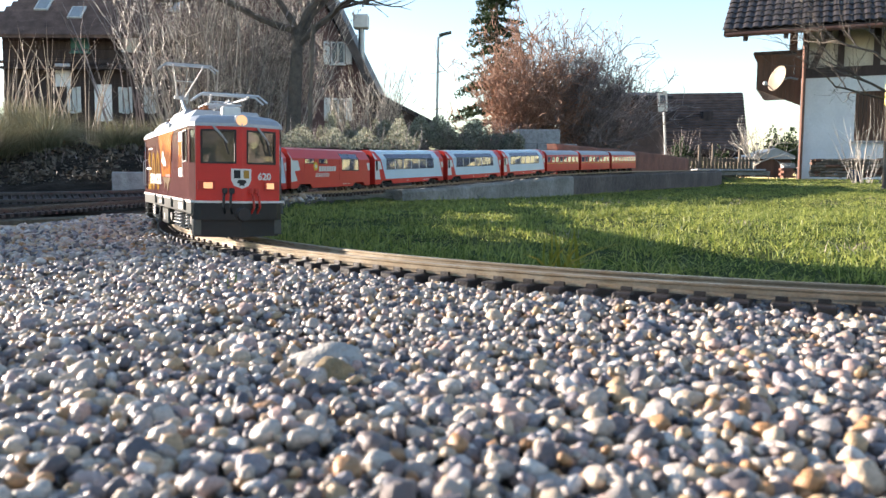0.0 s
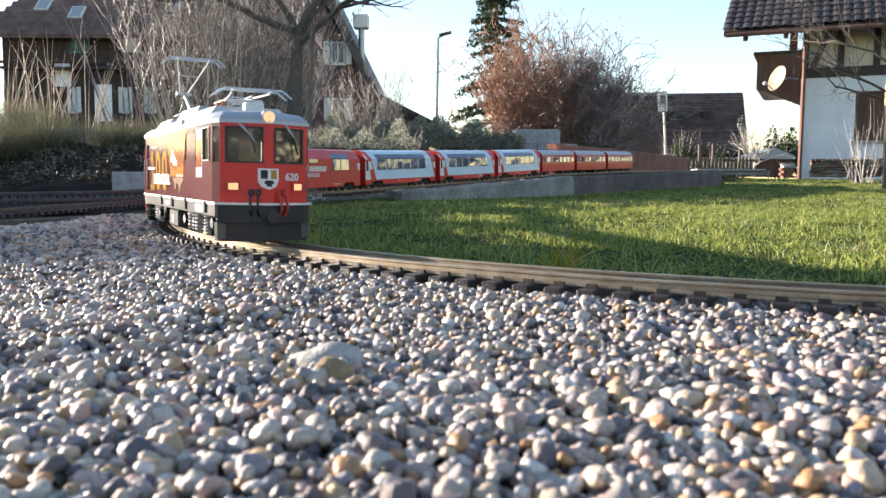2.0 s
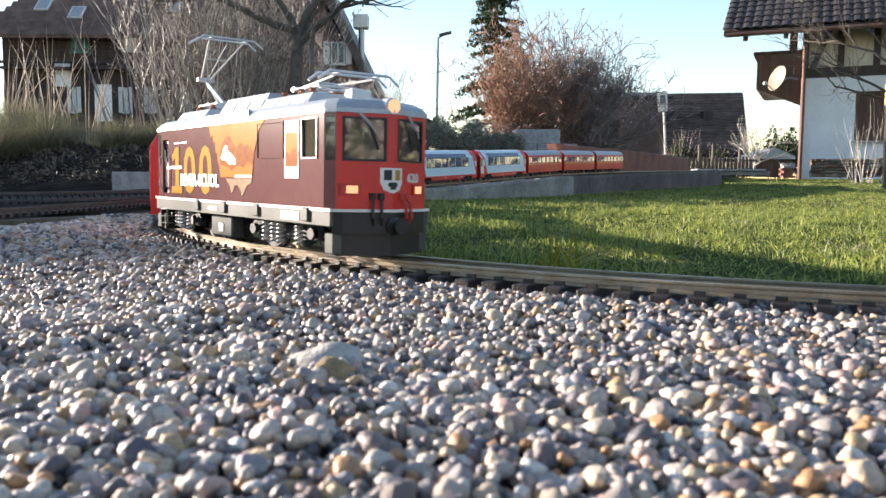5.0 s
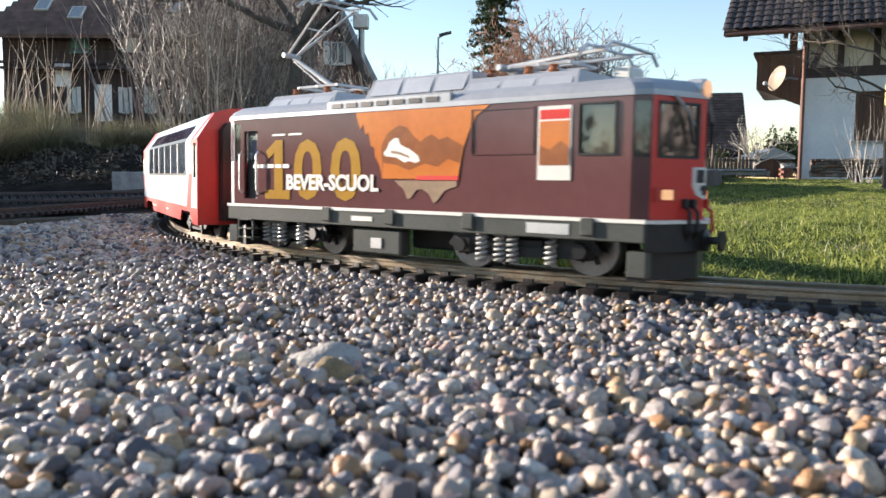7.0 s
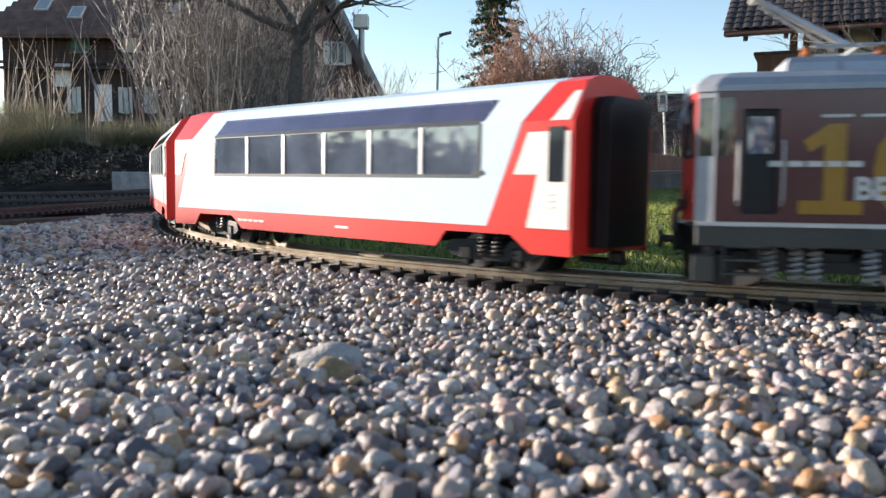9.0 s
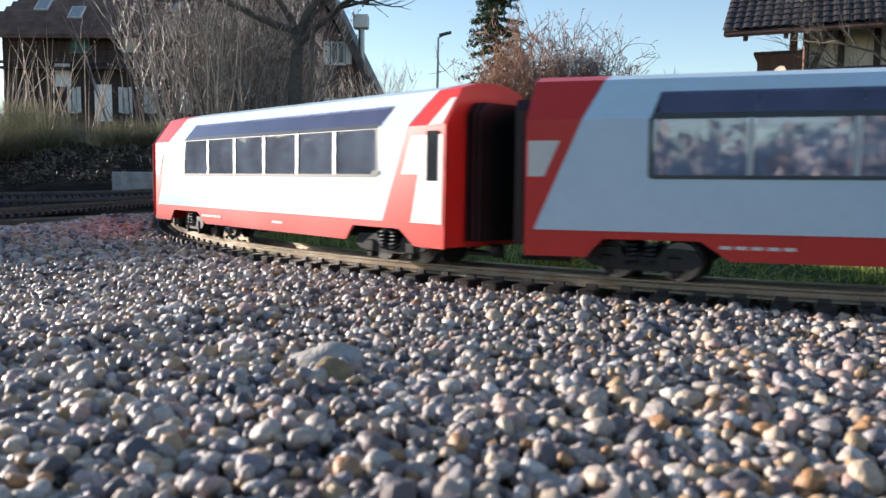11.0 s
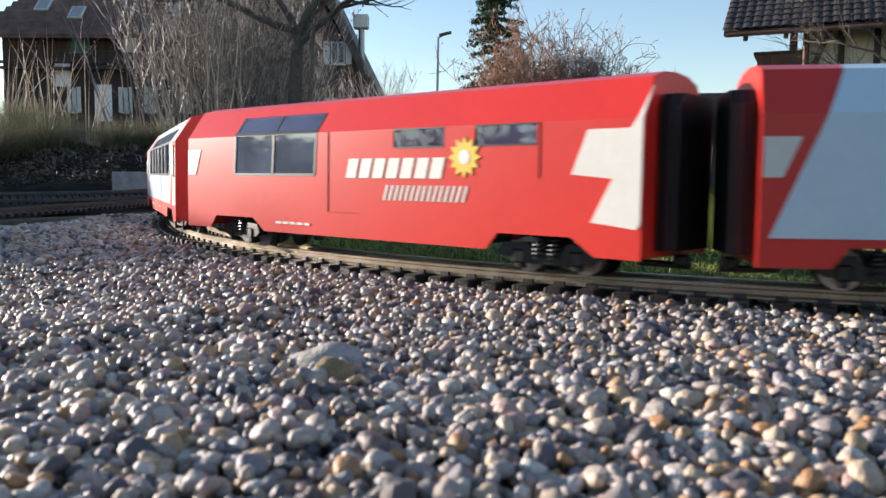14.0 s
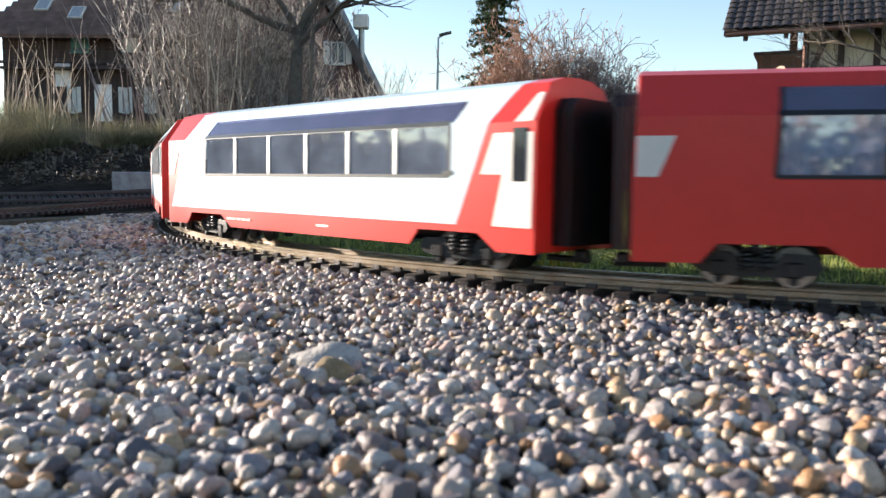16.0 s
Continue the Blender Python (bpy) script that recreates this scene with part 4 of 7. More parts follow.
        if d > 0:
            def bent(m, half, off, sides):
                """An outline of (distance from the middle, height) laid on the keeled front."""
                for k in sides:
                    p = [(xf - KEEL * y / 0.053 + q, k * y, z) for q in (off, -0.001) for y, z in half]
                    n = len(half)
                    f = [tuple(range(n)), tuple(range(n, 2 * n))[::-1]] + [(i, n + i, n + (i + 1) % n, (i + 1) % n) for i in range(n)]
                    m.add(p, f if k < 0 else [t[::-1] for t in f])
                return m
            part("crest", bent(cr, [(0.0, 0.0905), (0.0125, 0.0905), (0.0125, 0.076), (0.009, 0.069), (0.0, 0.0655)], 0.0012, (-1, 1)), CREAM, loco, "white coat of arms shield")
            part("crest_field", bent(M(), [(0.002, 0.0885), (0.0095, 0.0885), (0.0095, 0.0785), (0.002, 0.0785)], 0.0016, (-1,)), BLACK, loco)
            part("crest_field", bent(M(), [(0.002, 0.0885), (0.0095, 0.0885), (0.0095, 0.0785), (0.002, 0.0785)], 0.0016, (1,)), OCHRE, loco)
            part("crest_figure", bent(M(), [(0.0, 0.0765), (0.0045, 0.0765), (0.006, 0.073), (0.003, 0.0715), (0.0035, 0.069), (0.0, 0.0695)], 0.0016, (-1, 1)), BLACK, loco)
            me = text_mesh("620", 0.0095, 0, 0.02)
            ob = part("lettering", me, CREAM, loco, "white fleet number")
            ob.matrix_basis = Matrix.Translation((xf - KEEL * 0.022 / 0.053 + 0.0006, 0.022, 0.0765)) @ Matrix.Rotation(math.pi / 2 + math.atan(KEEL / 0.053), 4, "Z")
        bm_ = M().prism([(x - d * 0.022, -0.056), (x - d * 0.014, -0.048), (x + d * 0.004, 0.0), (x - d * 0.014, 0.048), (x - d * 0.022, 0.056)], "z", 0.026, 0.047)
        part("buffer_beam", bm_, BLACK, loco, "black buffer beam")
        st = M().prism([(x - d * 0.02, -0.057), (x - d * 0.0125, -0.049), (x + d * 0.0055, 0.0), (x - d * 0.0125, 0.049), (x - d * 0.02, 0.057)], "z", 0.0472, 0.0498)
        part("stripe", st, CREAM, loco)
        pl = M().prism([(x - d * 0.036, -0.055), (x - d * 0.022, -0.052), (x - d * 0.003, 0.0), (x - d * 0.022, 0.052), (x - d * 0.036, 0.055)], "z", 0.004, 0.026)
        part("snow_plough", pl, BLACK, loco, "black rail plough")
        cp = M().lathe([(0.009, 0.0), (0.009, 0.004), (0.003, 0.006), (0.003, 0.012), (0.008, 0.014), (0.008, 0.017)], "x", (0, 0, 0.034), 14) if d > 0 else M().lathe([(0.009, 0.0), (0.009, -0.004), (0.003, -0.006), (0.003, -0.012), (0.008, -0.014), (0.008, -0.017)], "x", (0, 0, 0.034), 14)
        part("buffer", cp, BLACK, loco, at=pose(x, 0, 0))
        # cab inside
        part("cab_desk", M().box(*sorted((x - d * 0.026, x - d * 0.044)), -0.045, 0.045, 0.06, 0.096, 0.002), SEATGREY, loco)
        part("cab_back", M().box(*sorted((x - d * 0.079, x - d * 0.081)), -0.055, 0.055, 0.05, 0.14), SEATGREY, loco)
    part("floor", M().prism(plan, "z", 0.046, 0.049), FRAME, loco)
    # roof: rounded edge, visor, raised housings
    rm = M()
    levels = [(0.0, 0.1428, 0.0012), (0.0, 0.147, 0.001), (0.003, 0.1525, 0.0), (0.009, 0.1565, 0.0), (0.02, 0.1585, 0.0)]
    n = len(plan)
    cx = (xf + xr) / 2
    vs, fs = [], []
    for inset, z, out in levels:
        for px, py in plan:
            kx = 1 - (inset - out) / abs(px - cx) if abs(px - cx) > 0.1 else 1
            ky = 1 - (inset - out) / LY
            vs.append((cx + (px - cx) * kx, py * ky, z))
    for i in range(len(levels) - 1):
        fs += [(i * n + k, i * n + (k + 1) % n, (i + 1) * n + (k + 1) % n, (i + 1) * n + k) for k in range(n)]
    fs += [tuple(range(n))[::-1], tuple(range((len(levels) - 1) * n, len(levels) * n))]
    rm.add(vs, fs)
    part("roof", rm, ROOFGREY, loco, "grey roof with rounded edges")
    def housing(a, b, za, zb, ya, yb):
        part("roof_housing", M().add([(a, -ya, za), (b, -ya, za), (b, ya, za), (a, ya, za), (a + 0.006, -yb, zb), (b - 0.006, -yb, zb), (b - 0.006, yb, zb), (a + 0.006, yb, zb)],
                                     [(3, 2, 1, 0), (4, 5, 6, 7), (0, 1, 5, 4), (1, 2, 6, 5), (2, 3, 7, 6), (3, 0, 4, 7)]), ROOFGREY, loco, "grey roof housing")
        cnt = 3
        for s in (-1, 1):
            for i in range(cnt):
                u0, u1 = a + 0.006 + (b - a - 0.012) * (i + 0.06) / cnt, a + 0.006 + (b - a - 0.012) * (i + 0.94) / cnt
                p = [(u0, s * (ya + 0.0006), za + 0.002), (u1, s * (ya + 0.0006), za + 0.002), (u1 - 0.0, s * (yb + 0.0012), zb - 0.002), (u0, s * (yb + 0.0012), zb - 0.002)]
                q = [(x_, y_ - s * 0.002, z_) for x_, y_, z_ in p]
                f = [(0, 1, 2, 3), (7, 6, 5, 4), (0, 4, 5, 1), (1, 5, 6, 2), (2, 6, 7, 3), (3, 7, 4, 0)]
                part("roof_hatch", M().add(p + q, f if s < 0 else [t[::-1] for t in f]), SILVER, loco)
    housing(-0.186, -0.075, 0.145, 0.168, 0.057, 0.04)
    housing(0.085, 0.206, 0.145, 0.168, 0.057, 0.04)
    housing(-0.036, 0.095, 0.157, 0.176, 0.046, 0.036)
    for s in (-1, 1):
        part("vent_strip", M().box(-0.076, 0.084, s * 0.0575 - 0.0022, s * 0.0575 + 0.0022, 0.1442, 0.1558, 0.0012), ROOFGREY, loco, "grey strip with vent openings")
        for i in range(7):
            part("vent_grille", M().box(-0.068 + i * 0.0205, -0.0535 + i * 0.0205, s * 0.0592 - 0.0012, s * 0.0592 + 0.0012, 0.1478, 0.1522), BLACK, loco, "black vent opening under the roof")
    lamp = M().lathe([(0.0085, 0.0), (0.0085, 0.012), (0.007, 0.0135)], "x", (xf - 0.0145, 0, 0.1505), 18)
    part("top_lamp", lamp, SILVER, loco)
    part("top_headlight", M().lathe([(0.0068, 0.0), (0.0068, 0.0018)], "x", (xf - 0.001, 0, 0.1505), 18), LAMPGLASS, loco, "glowing top headlight")
    box = M().box(0.215, 0.231, -0.012, 0.012, 0.158, 0.172, 0.002)
    part("roof_box", box, CREAM, loco, "white box on the cab roof")
    for x in (-0.165, -0.115, 0.06, 0.1, 0.14, 0.165):
        for s in (-1, 1):
            part("insulator", M().lathe([(0.005, 0), (0.003, 0.003), (0.005, 0.005), (0.003, 0.008), (0.0045, 0.01)], "z", (x, s * 0.022, 0.167), 10), BROWN, loco, "brown roof insulator")
    def panto(xb, up, d):
        """Single-arm pantograph: base frame, lower arm, upper arm, collector head."""
        pb = M()
        for s in (-1, 1):
            pb.tube([(xb - 0.03, s * 0.022, 0.178), (xb + 0.03, s * 0.022, 0.178)], 0.0016, 6)
        for u in (-0.03, 0.0, 0.03):
            pb.tube([(xb + u, -0.024, 0.178), (xb + u, 0.024, 0.178)], 0.0016, 6)
        p = part("pantograph", pb, SILVER, loco, "raised single-arm pantograph" if up else "folded single-arm pantograph")
        if up:
            k, t = Vector((xb - d * 0.07, 0, 0.219)), Vector((xb + d * 0.008, 0, 0.264))
        else:
            k, t = Vector((xb - d * 0.05, 0, 0.181)), Vector((xb + d * 0.065, 0, 0.185))
        lo = Vector((xb, 0, 0.18))
        la = M().tube([lo, k], [0.0028, 0.0022], 8)
        la.tube([lo + Vector((d * 0.012 * -1, 0, -0.002)), k + Vector((0.004 * d, 0, -0.006))], 0.001, 6)
        la.lathe([(0.003, -0.012), (0.003, 0.012)], "y", tuple(k), 8)
        part("lower_arm", la, SILVER, p)
        ua = M()
        for s in (-1, 1):
            ua.tube([k + Vector((0, s * 0.006, 0)), t + Vector((0, s * 0.024, 0))], [0.0018, 0.0013], 6)
        ua.tube([k.lerp(t, 0.55) + Vector((0, -0.016, 0)), k.lerp(t, 0.55) + Vector((0, 0.016, 0))], 0.001, 6)
        ua.tube([k + Vector((d * 0.002, 0, -0.004)), t + Vector((0, 0, -0.004))], 0.0008, 5)
        part("upper_arm", ua, SILVER, p)
        hd = M()
        for u in (-0.011, 0.011):
            hd.tube([(t.x + u, -0.048, t.z - 0.006), (t.x + u, -0.036, t.z + 0.003), (t.x + u, 0.036, t.z + 0.003), (t.x + u, 0.048, t.z - 0.006)], 0.0015, 6)
        for s in (-1, 1):
            hd.tube([(t.x - 0.011, s * 0.024, t.z + 0.002), (t.x + 0.011, s * 0.024, t.z + 0.002)], 0.0012, 5)
        part("collector_head", hd, SILVER, p)
    panto(-0.13, True, 1)
    panto(0.15, False, 1)
    # bogies
    made = []
    for xb in (-0.146, 0.146):
        m = M()
        for s in (-1, 1):
            y = s * 0.043
            m.prism([(-0.072, 0.022), (-0.066, 0.031), (-0.03, 0.032), (-0.02, 0.022), (0.02, 0.022), (0.03, 0.032), (0.066, 0.031), (0.072, 0.022), (0.06, 0.016), (0.03, 0.014), (-0.03, 0.014), (-0.06, 0.016)], "y", y - 0.003, y + 0.003)
            for k in (-0.0565, 0.0565):
                m.box(k - 0.008, k + 0.008, y - 0.004, y + 0.007, 0.014, 0.03, 0.002)
                m.lathe([(0.006, 0), (0.006, 0.005), (0.003, 0.006)], "y", (k, y + (0.006 if s > 0 else -0.011), 0.022), 12)
        m.box(-0.02, 0.02, -0.043, 0.043, 0.014, 0.03, 0.002)
        b = part("bogie", m, BLACK, loco, "black bogie with coil springs", at=pose(xb, 0, 0))
        sp = M()
        for s in (-1, 1):
            for k in (-0.018, -0.006, 0.03, -0.036):
                sp = M()
                coil(sp, k, s * 0.049, 0.008, 0.034, 0.0042, 6, 0.0014)
                part("spring", sp, SPRING, b, "silver coil spring")
        ws = [wheelset("wheelset", b, k, 0.0235, True) for k in (-0.0565, 0.0565)]
        made.append((b, xb, ws))
    return loco, made


TRAIN = []   # thing, distance behind the head, half the bogie spacing, bogies with their places and wheelsets, wheel radius
loco, loco_bogies = locomotive()
TRAIN.append((loco, 0.0, 0.146, loco_bogies, 0.0235))


def with_bogies(car, xb):
    return [(b, x, ws) for x, (b, ws) in ((x, coach_bogie(car, x)) for x in (-xb, xb))]


pano = panorama_coach()
dining = dining_coach()
red = old_coach()
order = [pano, None, dining, None, None, None]
for i, c in enumerate(order):
    if c is None:
        c = copy_thing(pano, Matrix.Identity(4))
    TRAIN.append([c, FIRST + i * (COACH_L + GAP), 0.209, None, 0.0155])
tail = FIRST + 5 * (COACH_L + GAP) + COACH_L / 2 + GAP + RED_L / 2
for i in range(3):
    c = red if i == 0 else copy_thing(red, Matrix.Identity(4))
    TRAIN.append([c, tail + i * (RED_L + GAP), 0.18, None, 0.0155])
TRAIN = [TRAIN[0]] + [(c, o, b, with_bogies(c, b), r) for c, o, b, _, r in TRAIN[1:]]


def motions():
    """The train runs along its line; each bogie swings to the line and its wheels turn."""
    ts = [i * 0.25 for i in range(65)]
    fine = [i / 15 for i in range(241)]
    for car, back, half, bogies, r in TRAIN:
        rows, swing = [], {b.name: [] for b, _, _ in bogies}
        for t in ts:
            s = run(t) - back
            a, c = on_track(s + half), on_track(s - half)
            d = a - c
            yaw, pitch = math.atan2(d.y, d.x), -math.atan2(d.z, Vector((d.x, d.y)).length)
            mid = (a + c) / 2
            rows.append((t, Matrix.Translation(mid) @ Matrix.Rotation(yaw, 4, "Z") @ Matrix.Rotation(pitch, 4, "Y") @ Matrix.Rotation(-cant(s), 4, "X")))
            for b, x, _ in bogies:
                w = heading(s + x) - yaw
                w = (w + math.pi) % (2 * math.pi) - math.pi
                swing[b.name].append((t, Matrix.Translation((x, 0, 0)) @ Matrix.Rotation(w, 4, "Z")))
        walk(car, rows)
        for b, x, wheels in bogies:
            walk(b, swing[b.name])
            for ws in wheels:
                p = Vector(ws.location)
                walk(ws, [(t, Matrix.Translation(p) @ Matrix.Rotation((run(t) - run(0)) / r, 4, "Y")) for t in fine])


# ---- ground ----
rng = np.random.default_rng(7)
LINE = np.stack([GX, GY], 1)[::4]
LINE_H, LINE_Z, LINE_S = GH[::4], GZ[::4], GS[::4]


def by_line(x, y):
    """Nearest place on the line: metres to its left (minus: right, outside the loop), s and rail height."""
    x, y = np.atleast_1d(x), np.atleast_1d(y)
    side, s, z = np.empty(len(x)), np.empty(len(x)), np.empty(len(x))
    for a in range(0, len(x), 4000):
        dx, dy = x[a:a + 4000, None] - LINE[None, :, 0], y[a:a + 4000, None] - LINE[None, :, 1]
        k = np.argmin(dx * dx + dy * dy, 1)
        r = np.arange(len(k))
        lx, ly = dx[r, k], dy[r, k]
        sg = np.sign(-np.sin(LINE_H[k]) * lx + np.cos(LINE_H[k]) * ly)
        side[a:a + 4000], s[a:a + 4000], z[a:a + 4000] = sg * np.sqrt(lx * lx + ly * ly), LINE_S[k], LINE_Z[k]
    return side, s, z


def sstep(a, b, v):
    u = np.clip((v - a) / (b - a), 0, 1)
    return u * u * (3 - 2 * u)


def lawn_z(x, y):
    return -0.03 + 0.1 * sstep(4, 20, y) + 0.008 * np.sin(1.3 * x + 0.7 * y) * sstep(1, 3, y)


EDGE_Y, EDGE_X = [-40, 0.3, 1.3, 1.8, 2.15, 2.6, 3.2], [-9, -2.6, -1.36, -1.02, -0.83, -0.74, -0.66]


def gravel_edge(y):
    """Where the gravel ends on its far side."""
    return np.interp(y, EDGE_Y, EDGE_X)


def ground_z(x, y):
    side, s, z = by_line(x, y)
    bed = z - 0.021
    inner = lawn_z(np.atleast_1d(x), np.atleast_1d(y))
    out_far = bed + (0.02 * sstep(0.3, 0.6, -side) + 0.2 * sstep(0.5, 1.6, -side) + 0.1 * sstep(1.6, 5, -side)) * sstep(-8.5, -5.5, s)
    out_far = out_far + (0.12 - bed) * sstep(-6.0, -9.0, s)
    out_near = -0.024 + 0.012 * np.exp(-((-side - 0.16) / 0.07) ** 2) * sstep(-0.35, -0.75, s)
    y_ = np.atleast_1d(y)
    back = sstep(-2.2, -3.2, s)
    x_ = np.atleast_1d(x)
    in_edge = x_ - gravel_edge(y_)
    wave = np.sin(9.3 * x_ + 1.7) * np.sin(10.4 * y_ + 0.6) + 0.6 * np.sin(21 * x_ - 6 * y_) * np.sin(17 * y_ + 2) + 0.45 * np.sin(43 * x_ + 9 * y_) * np.sin(39 * y_ - 5 * x_)
    out_near = out_near + 0.006 * (wave - 0.5) * sstep(0.14, 0.3, -side) * sstep(0.35, 0.6, y_)
    out_near = out_near - 0.026 * sstep(0.4, 0.03, in_edge) * sstep(-0.01, 0.0, in_edge)
    bank = 0.35 * sstep(3.9, 5.6, y_ + 0.15 * x_) * sstep(-0.6, -1.1, x_)
    outside = np.where(s < -2.2, out_near + (out_far - out_near) * back, out_near) + bank * (1 - back)
    w_in = sstep(0.06, 0.12, side)
    w_out = sstep(0.06, 0.14, -side)
    g = np.where(side > 0, bed * (1 - w_in) + inner * w_in, bed * (1 - w_out) + outside * w_out)
    # behind the low walls the lawn's level runs on under the raised track
    w = sstep(-2.8, -3.1, s) * sstep(-0.4, -0.14, side) * (side < 0.3)
    return g * (1 - w) + inner * w


def axis_steps(a, b, near, grow):
    out, v, d = [0.0], 0.0, near
    while v < b:
        v += d
        d *= grow
        out.append(v)
    neg, v, d = [], 0.0, near
    while v < -a:
        v += d
        d *= grow
        neg.append(-v)
    return np.array(neg[::-1] + out)


def ground_sheet():
    xs, ys = axis_steps(-400, 400, 0.03, 1.045), axis_steps(-30, 900, 0.03, 1.03)
    X, Y = np.meshgrid(xs, ys)
    Z = ground_z(X.ravel(), Y.ravel())
    nx, ny = len(xs), len(ys)
    v = np.stack([X.ravel(), Y.ravel(), Z], 1)
    f, idx = [], []
    side, s, _ = by_line(X.ravel(), Y.ravel())
    for j in range(ny - 1):
        for i in range(nx - 1):
            a = j * nx + i
            f.append((a, a + 1, a + nx + 1, a + nx))
            if side[a] > 0.08:
                idx.append(1)
            elif side[a] < -0.2 and s[a] < -2.2 or Y.ravel()[a] > 3.6 or X.ravel()[a] < gravel_edge(Y.ravel()[a]):
                idx.append(2)
            else:
                idx.append(0)
    me = bpy.data.meshes.new("ground")
    me.from_pydata(v.tolist(), [], f)
    for m in (GRIT, TURF, SOIL):
        me.materials.append(m)
    me.polygons.foreach_set("material_index", idx)
    me.polygons.foreach_set("use_smooth", [True] * len(f))
    return tagged(new("ground", me), "gravel, lawn and dark soil garden ground", "ground", kind="structure")


ground_sheet()


# ---- railway track ----
RAILP = [(-0.0042, -0.0095), (0.0042, -0.0095), (0.0042, -0.008), (0.0012, -0.0065), (0.0012, -0.003), (0.0024, -0.0018), (0.0024, 0.0), (-0.0024, 0.0), (-0.0024, -0.0018), (-0.0012, -0.003), (-0.0012, -0.0065), (-0.0042, -0.008)]


def sleeper_mesh():
    m = M().box(-0.0075, 0.0075, -0.046, 0.046, -0.0195, -0.0098, 0.0012)
    for s in (-1, 1):
        for k in (-1, 1):
            y = s * 0.0237 + k * 0.0052
            m.box(-0.0045, 0.0045, y - 0.0016, y + 0.0016, -0.0098, -0.0062)
    return m.mesh("sleeper")


SLEEP = sleeper_mesh()
SLEEP.materials.append(SLEEPER)


def track_thing(name, label, place, head, s0, s1, near0, near1, pitch=0.0285, lean=lambda s: 0.0, metal=RAIL):
    """Two rails and their sleepers along a line; those between near0 and near1 are pieces of their own."""
    t = thing(name, label, "railway track", kind="structure")
    for sd in (-0.0237, 0.0237):
        m, n = M(), int((s1 - s0) / 0.03)
        vs = []
        for i in range(n + 1):
            s = s0 + (s1 - s0) * i / n
            p, h = place(s), head(s)
            for u, w in RAILP:
                o = sd + u
                vs.append((p.x - o * math.sin(h), p.y + o * math.cos(h), p.z + w - o * math.tan(lean(s))))
        k = len(RAILP)
        fs = [(i * k + j, (i + 1) * k + j, (i + 1) * k + (j + 1) % k, i * k + (j + 1) % k) for i in range(n) for j in range(k)]
        part("rail", m.add(vs, fs), metal, t, "brown weathered brass rail")
    rest = M()
    base = [tuple(v.co) for v in SLEEP.vertices]
    faces = [tuple(p.vertices) for p in SLEEP.polygons]
    s = s0
    r = random.Random(4)
    while s < s1:
        p, h = place(s), head(s) + r.uniform(-0.02, 0.02)
        mt = Matrix.Translation(p) @ Matrix.Rotation(h, 4, "Z") @ Matrix.Rotation(-lean(s), 4, "X")
        if near0 < s < near1:
            part("sleeper", SLEEP, SLEEPER, t, at=mt)
        else:
            rest.add([mt @ Vector(v) for v in base], faces)
        s += pitch
    if rest.v:
        tagged(part("sleepers", rest, SLEEPER, t), kind="stuff")
    return t


track_thing("main_track", "model railway track with brown rails and dark sleepers", on_track, heading, -11.2, 2.9, -1.9, 1.4, lean=cant)


def smooth_line(pts):
    """A smooth line through plan points, by its length."""
    P = [Vector(p) for p in pts]
    out = []
    for i in range(len(P) - 1):
        a, b, c, d = P[max(i - 1, 0)], P[i], P[i + 1], P[min(i + 2, len(P) - 1)]
        for k in range(20):
            u = k / 20
            out.append(0.5 * ((2 * b) + (c - a) * u + (2 * a - 5 * b + 4 * c - d) * u * u + (3 * b - a - 3 * c + d) * u**3))
    out.append(P[-1])
    ls = np.concatenate([[0], np.cumsum([(out[i + 1] - out[i]).length for i in range(len(out) - 1)])])
    arr = np.array([tuple(q) for q in out])
    def place(s):
        return Vector([float(np.interp(s, ls, arr[:, k])) for k in range(3)])
    def head(s):
        d = place(min(s + 0.03, ls[-1])) - place(max(s - 0.03, 0))
        return math.atan2(d.y, d.x)
    return place, head, float(ls[-1])


pl, hd, ln = smooth_line([(-1.35, 1.2, 0.0), (-1.12, 1.55, 0.0), (-1.04, 1.9, 0.002), (-0.97, 2.6, 0.004), (-0.86, 3.2, 0.012), (-0.62, 3.8, 0.025)])
track_thing("siding_track", "model railway siding in the shade beside the bank", pl, hd, 0, ln, 0, ln, metal=RAILSHADE)
pl2, hd2, ln2 = smooth_line([(-3.2, 2.75, 0.0), (-2.3, 2.85, 0.0), (-1.75, 3.05, 0.0), (-1.3, 3.4, 0.006), (-0.95, 3.9, 0.015)])
track_thing("back_track", "model railway track at the foot of the bank", pl2, hd2, 0, ln2, 0, ln2, metal=RAILSHADE, lean=lambda s: -0.5)

# concrete edging under the siding
m = M()
n = 40
vs = []
pl3, hd3, ln3 = smooth_line([(-1.9, 0.9, 0.0), (-1.36, 1.3, 0.0), (-1.02, 1.8, 0.0), (-0.83, 2.15, 0.0), (-0.74, 2.6, 0.0), (-0.68, 3.1, 0.01)])
for i in range(n + 1):
    p, h = pl3(ln3 * i / n) - Vector((0, 0, 0.02)), hd3(ln3 * i / n)
    for o, z in ((-0.012, -0.06), (-0.012, -0.004), (-0.004, 0.0), (0.012, 0.0), (0.014, -0.06)):
        vs.append((p.x - o * math.sin(h), p.y + o * math.cos(h), p.z + z))
m.add(vs, [(i * 5 + j, i * 5 + j + 1, (i + 1) * 5 + j + 1, (i + 1) * 5 + j) for i in range(n) for j in range(4)])
solid("track_edging", m, MOSSCONC, "olive grey concrete edging below the siding", "edging", kind="structure")


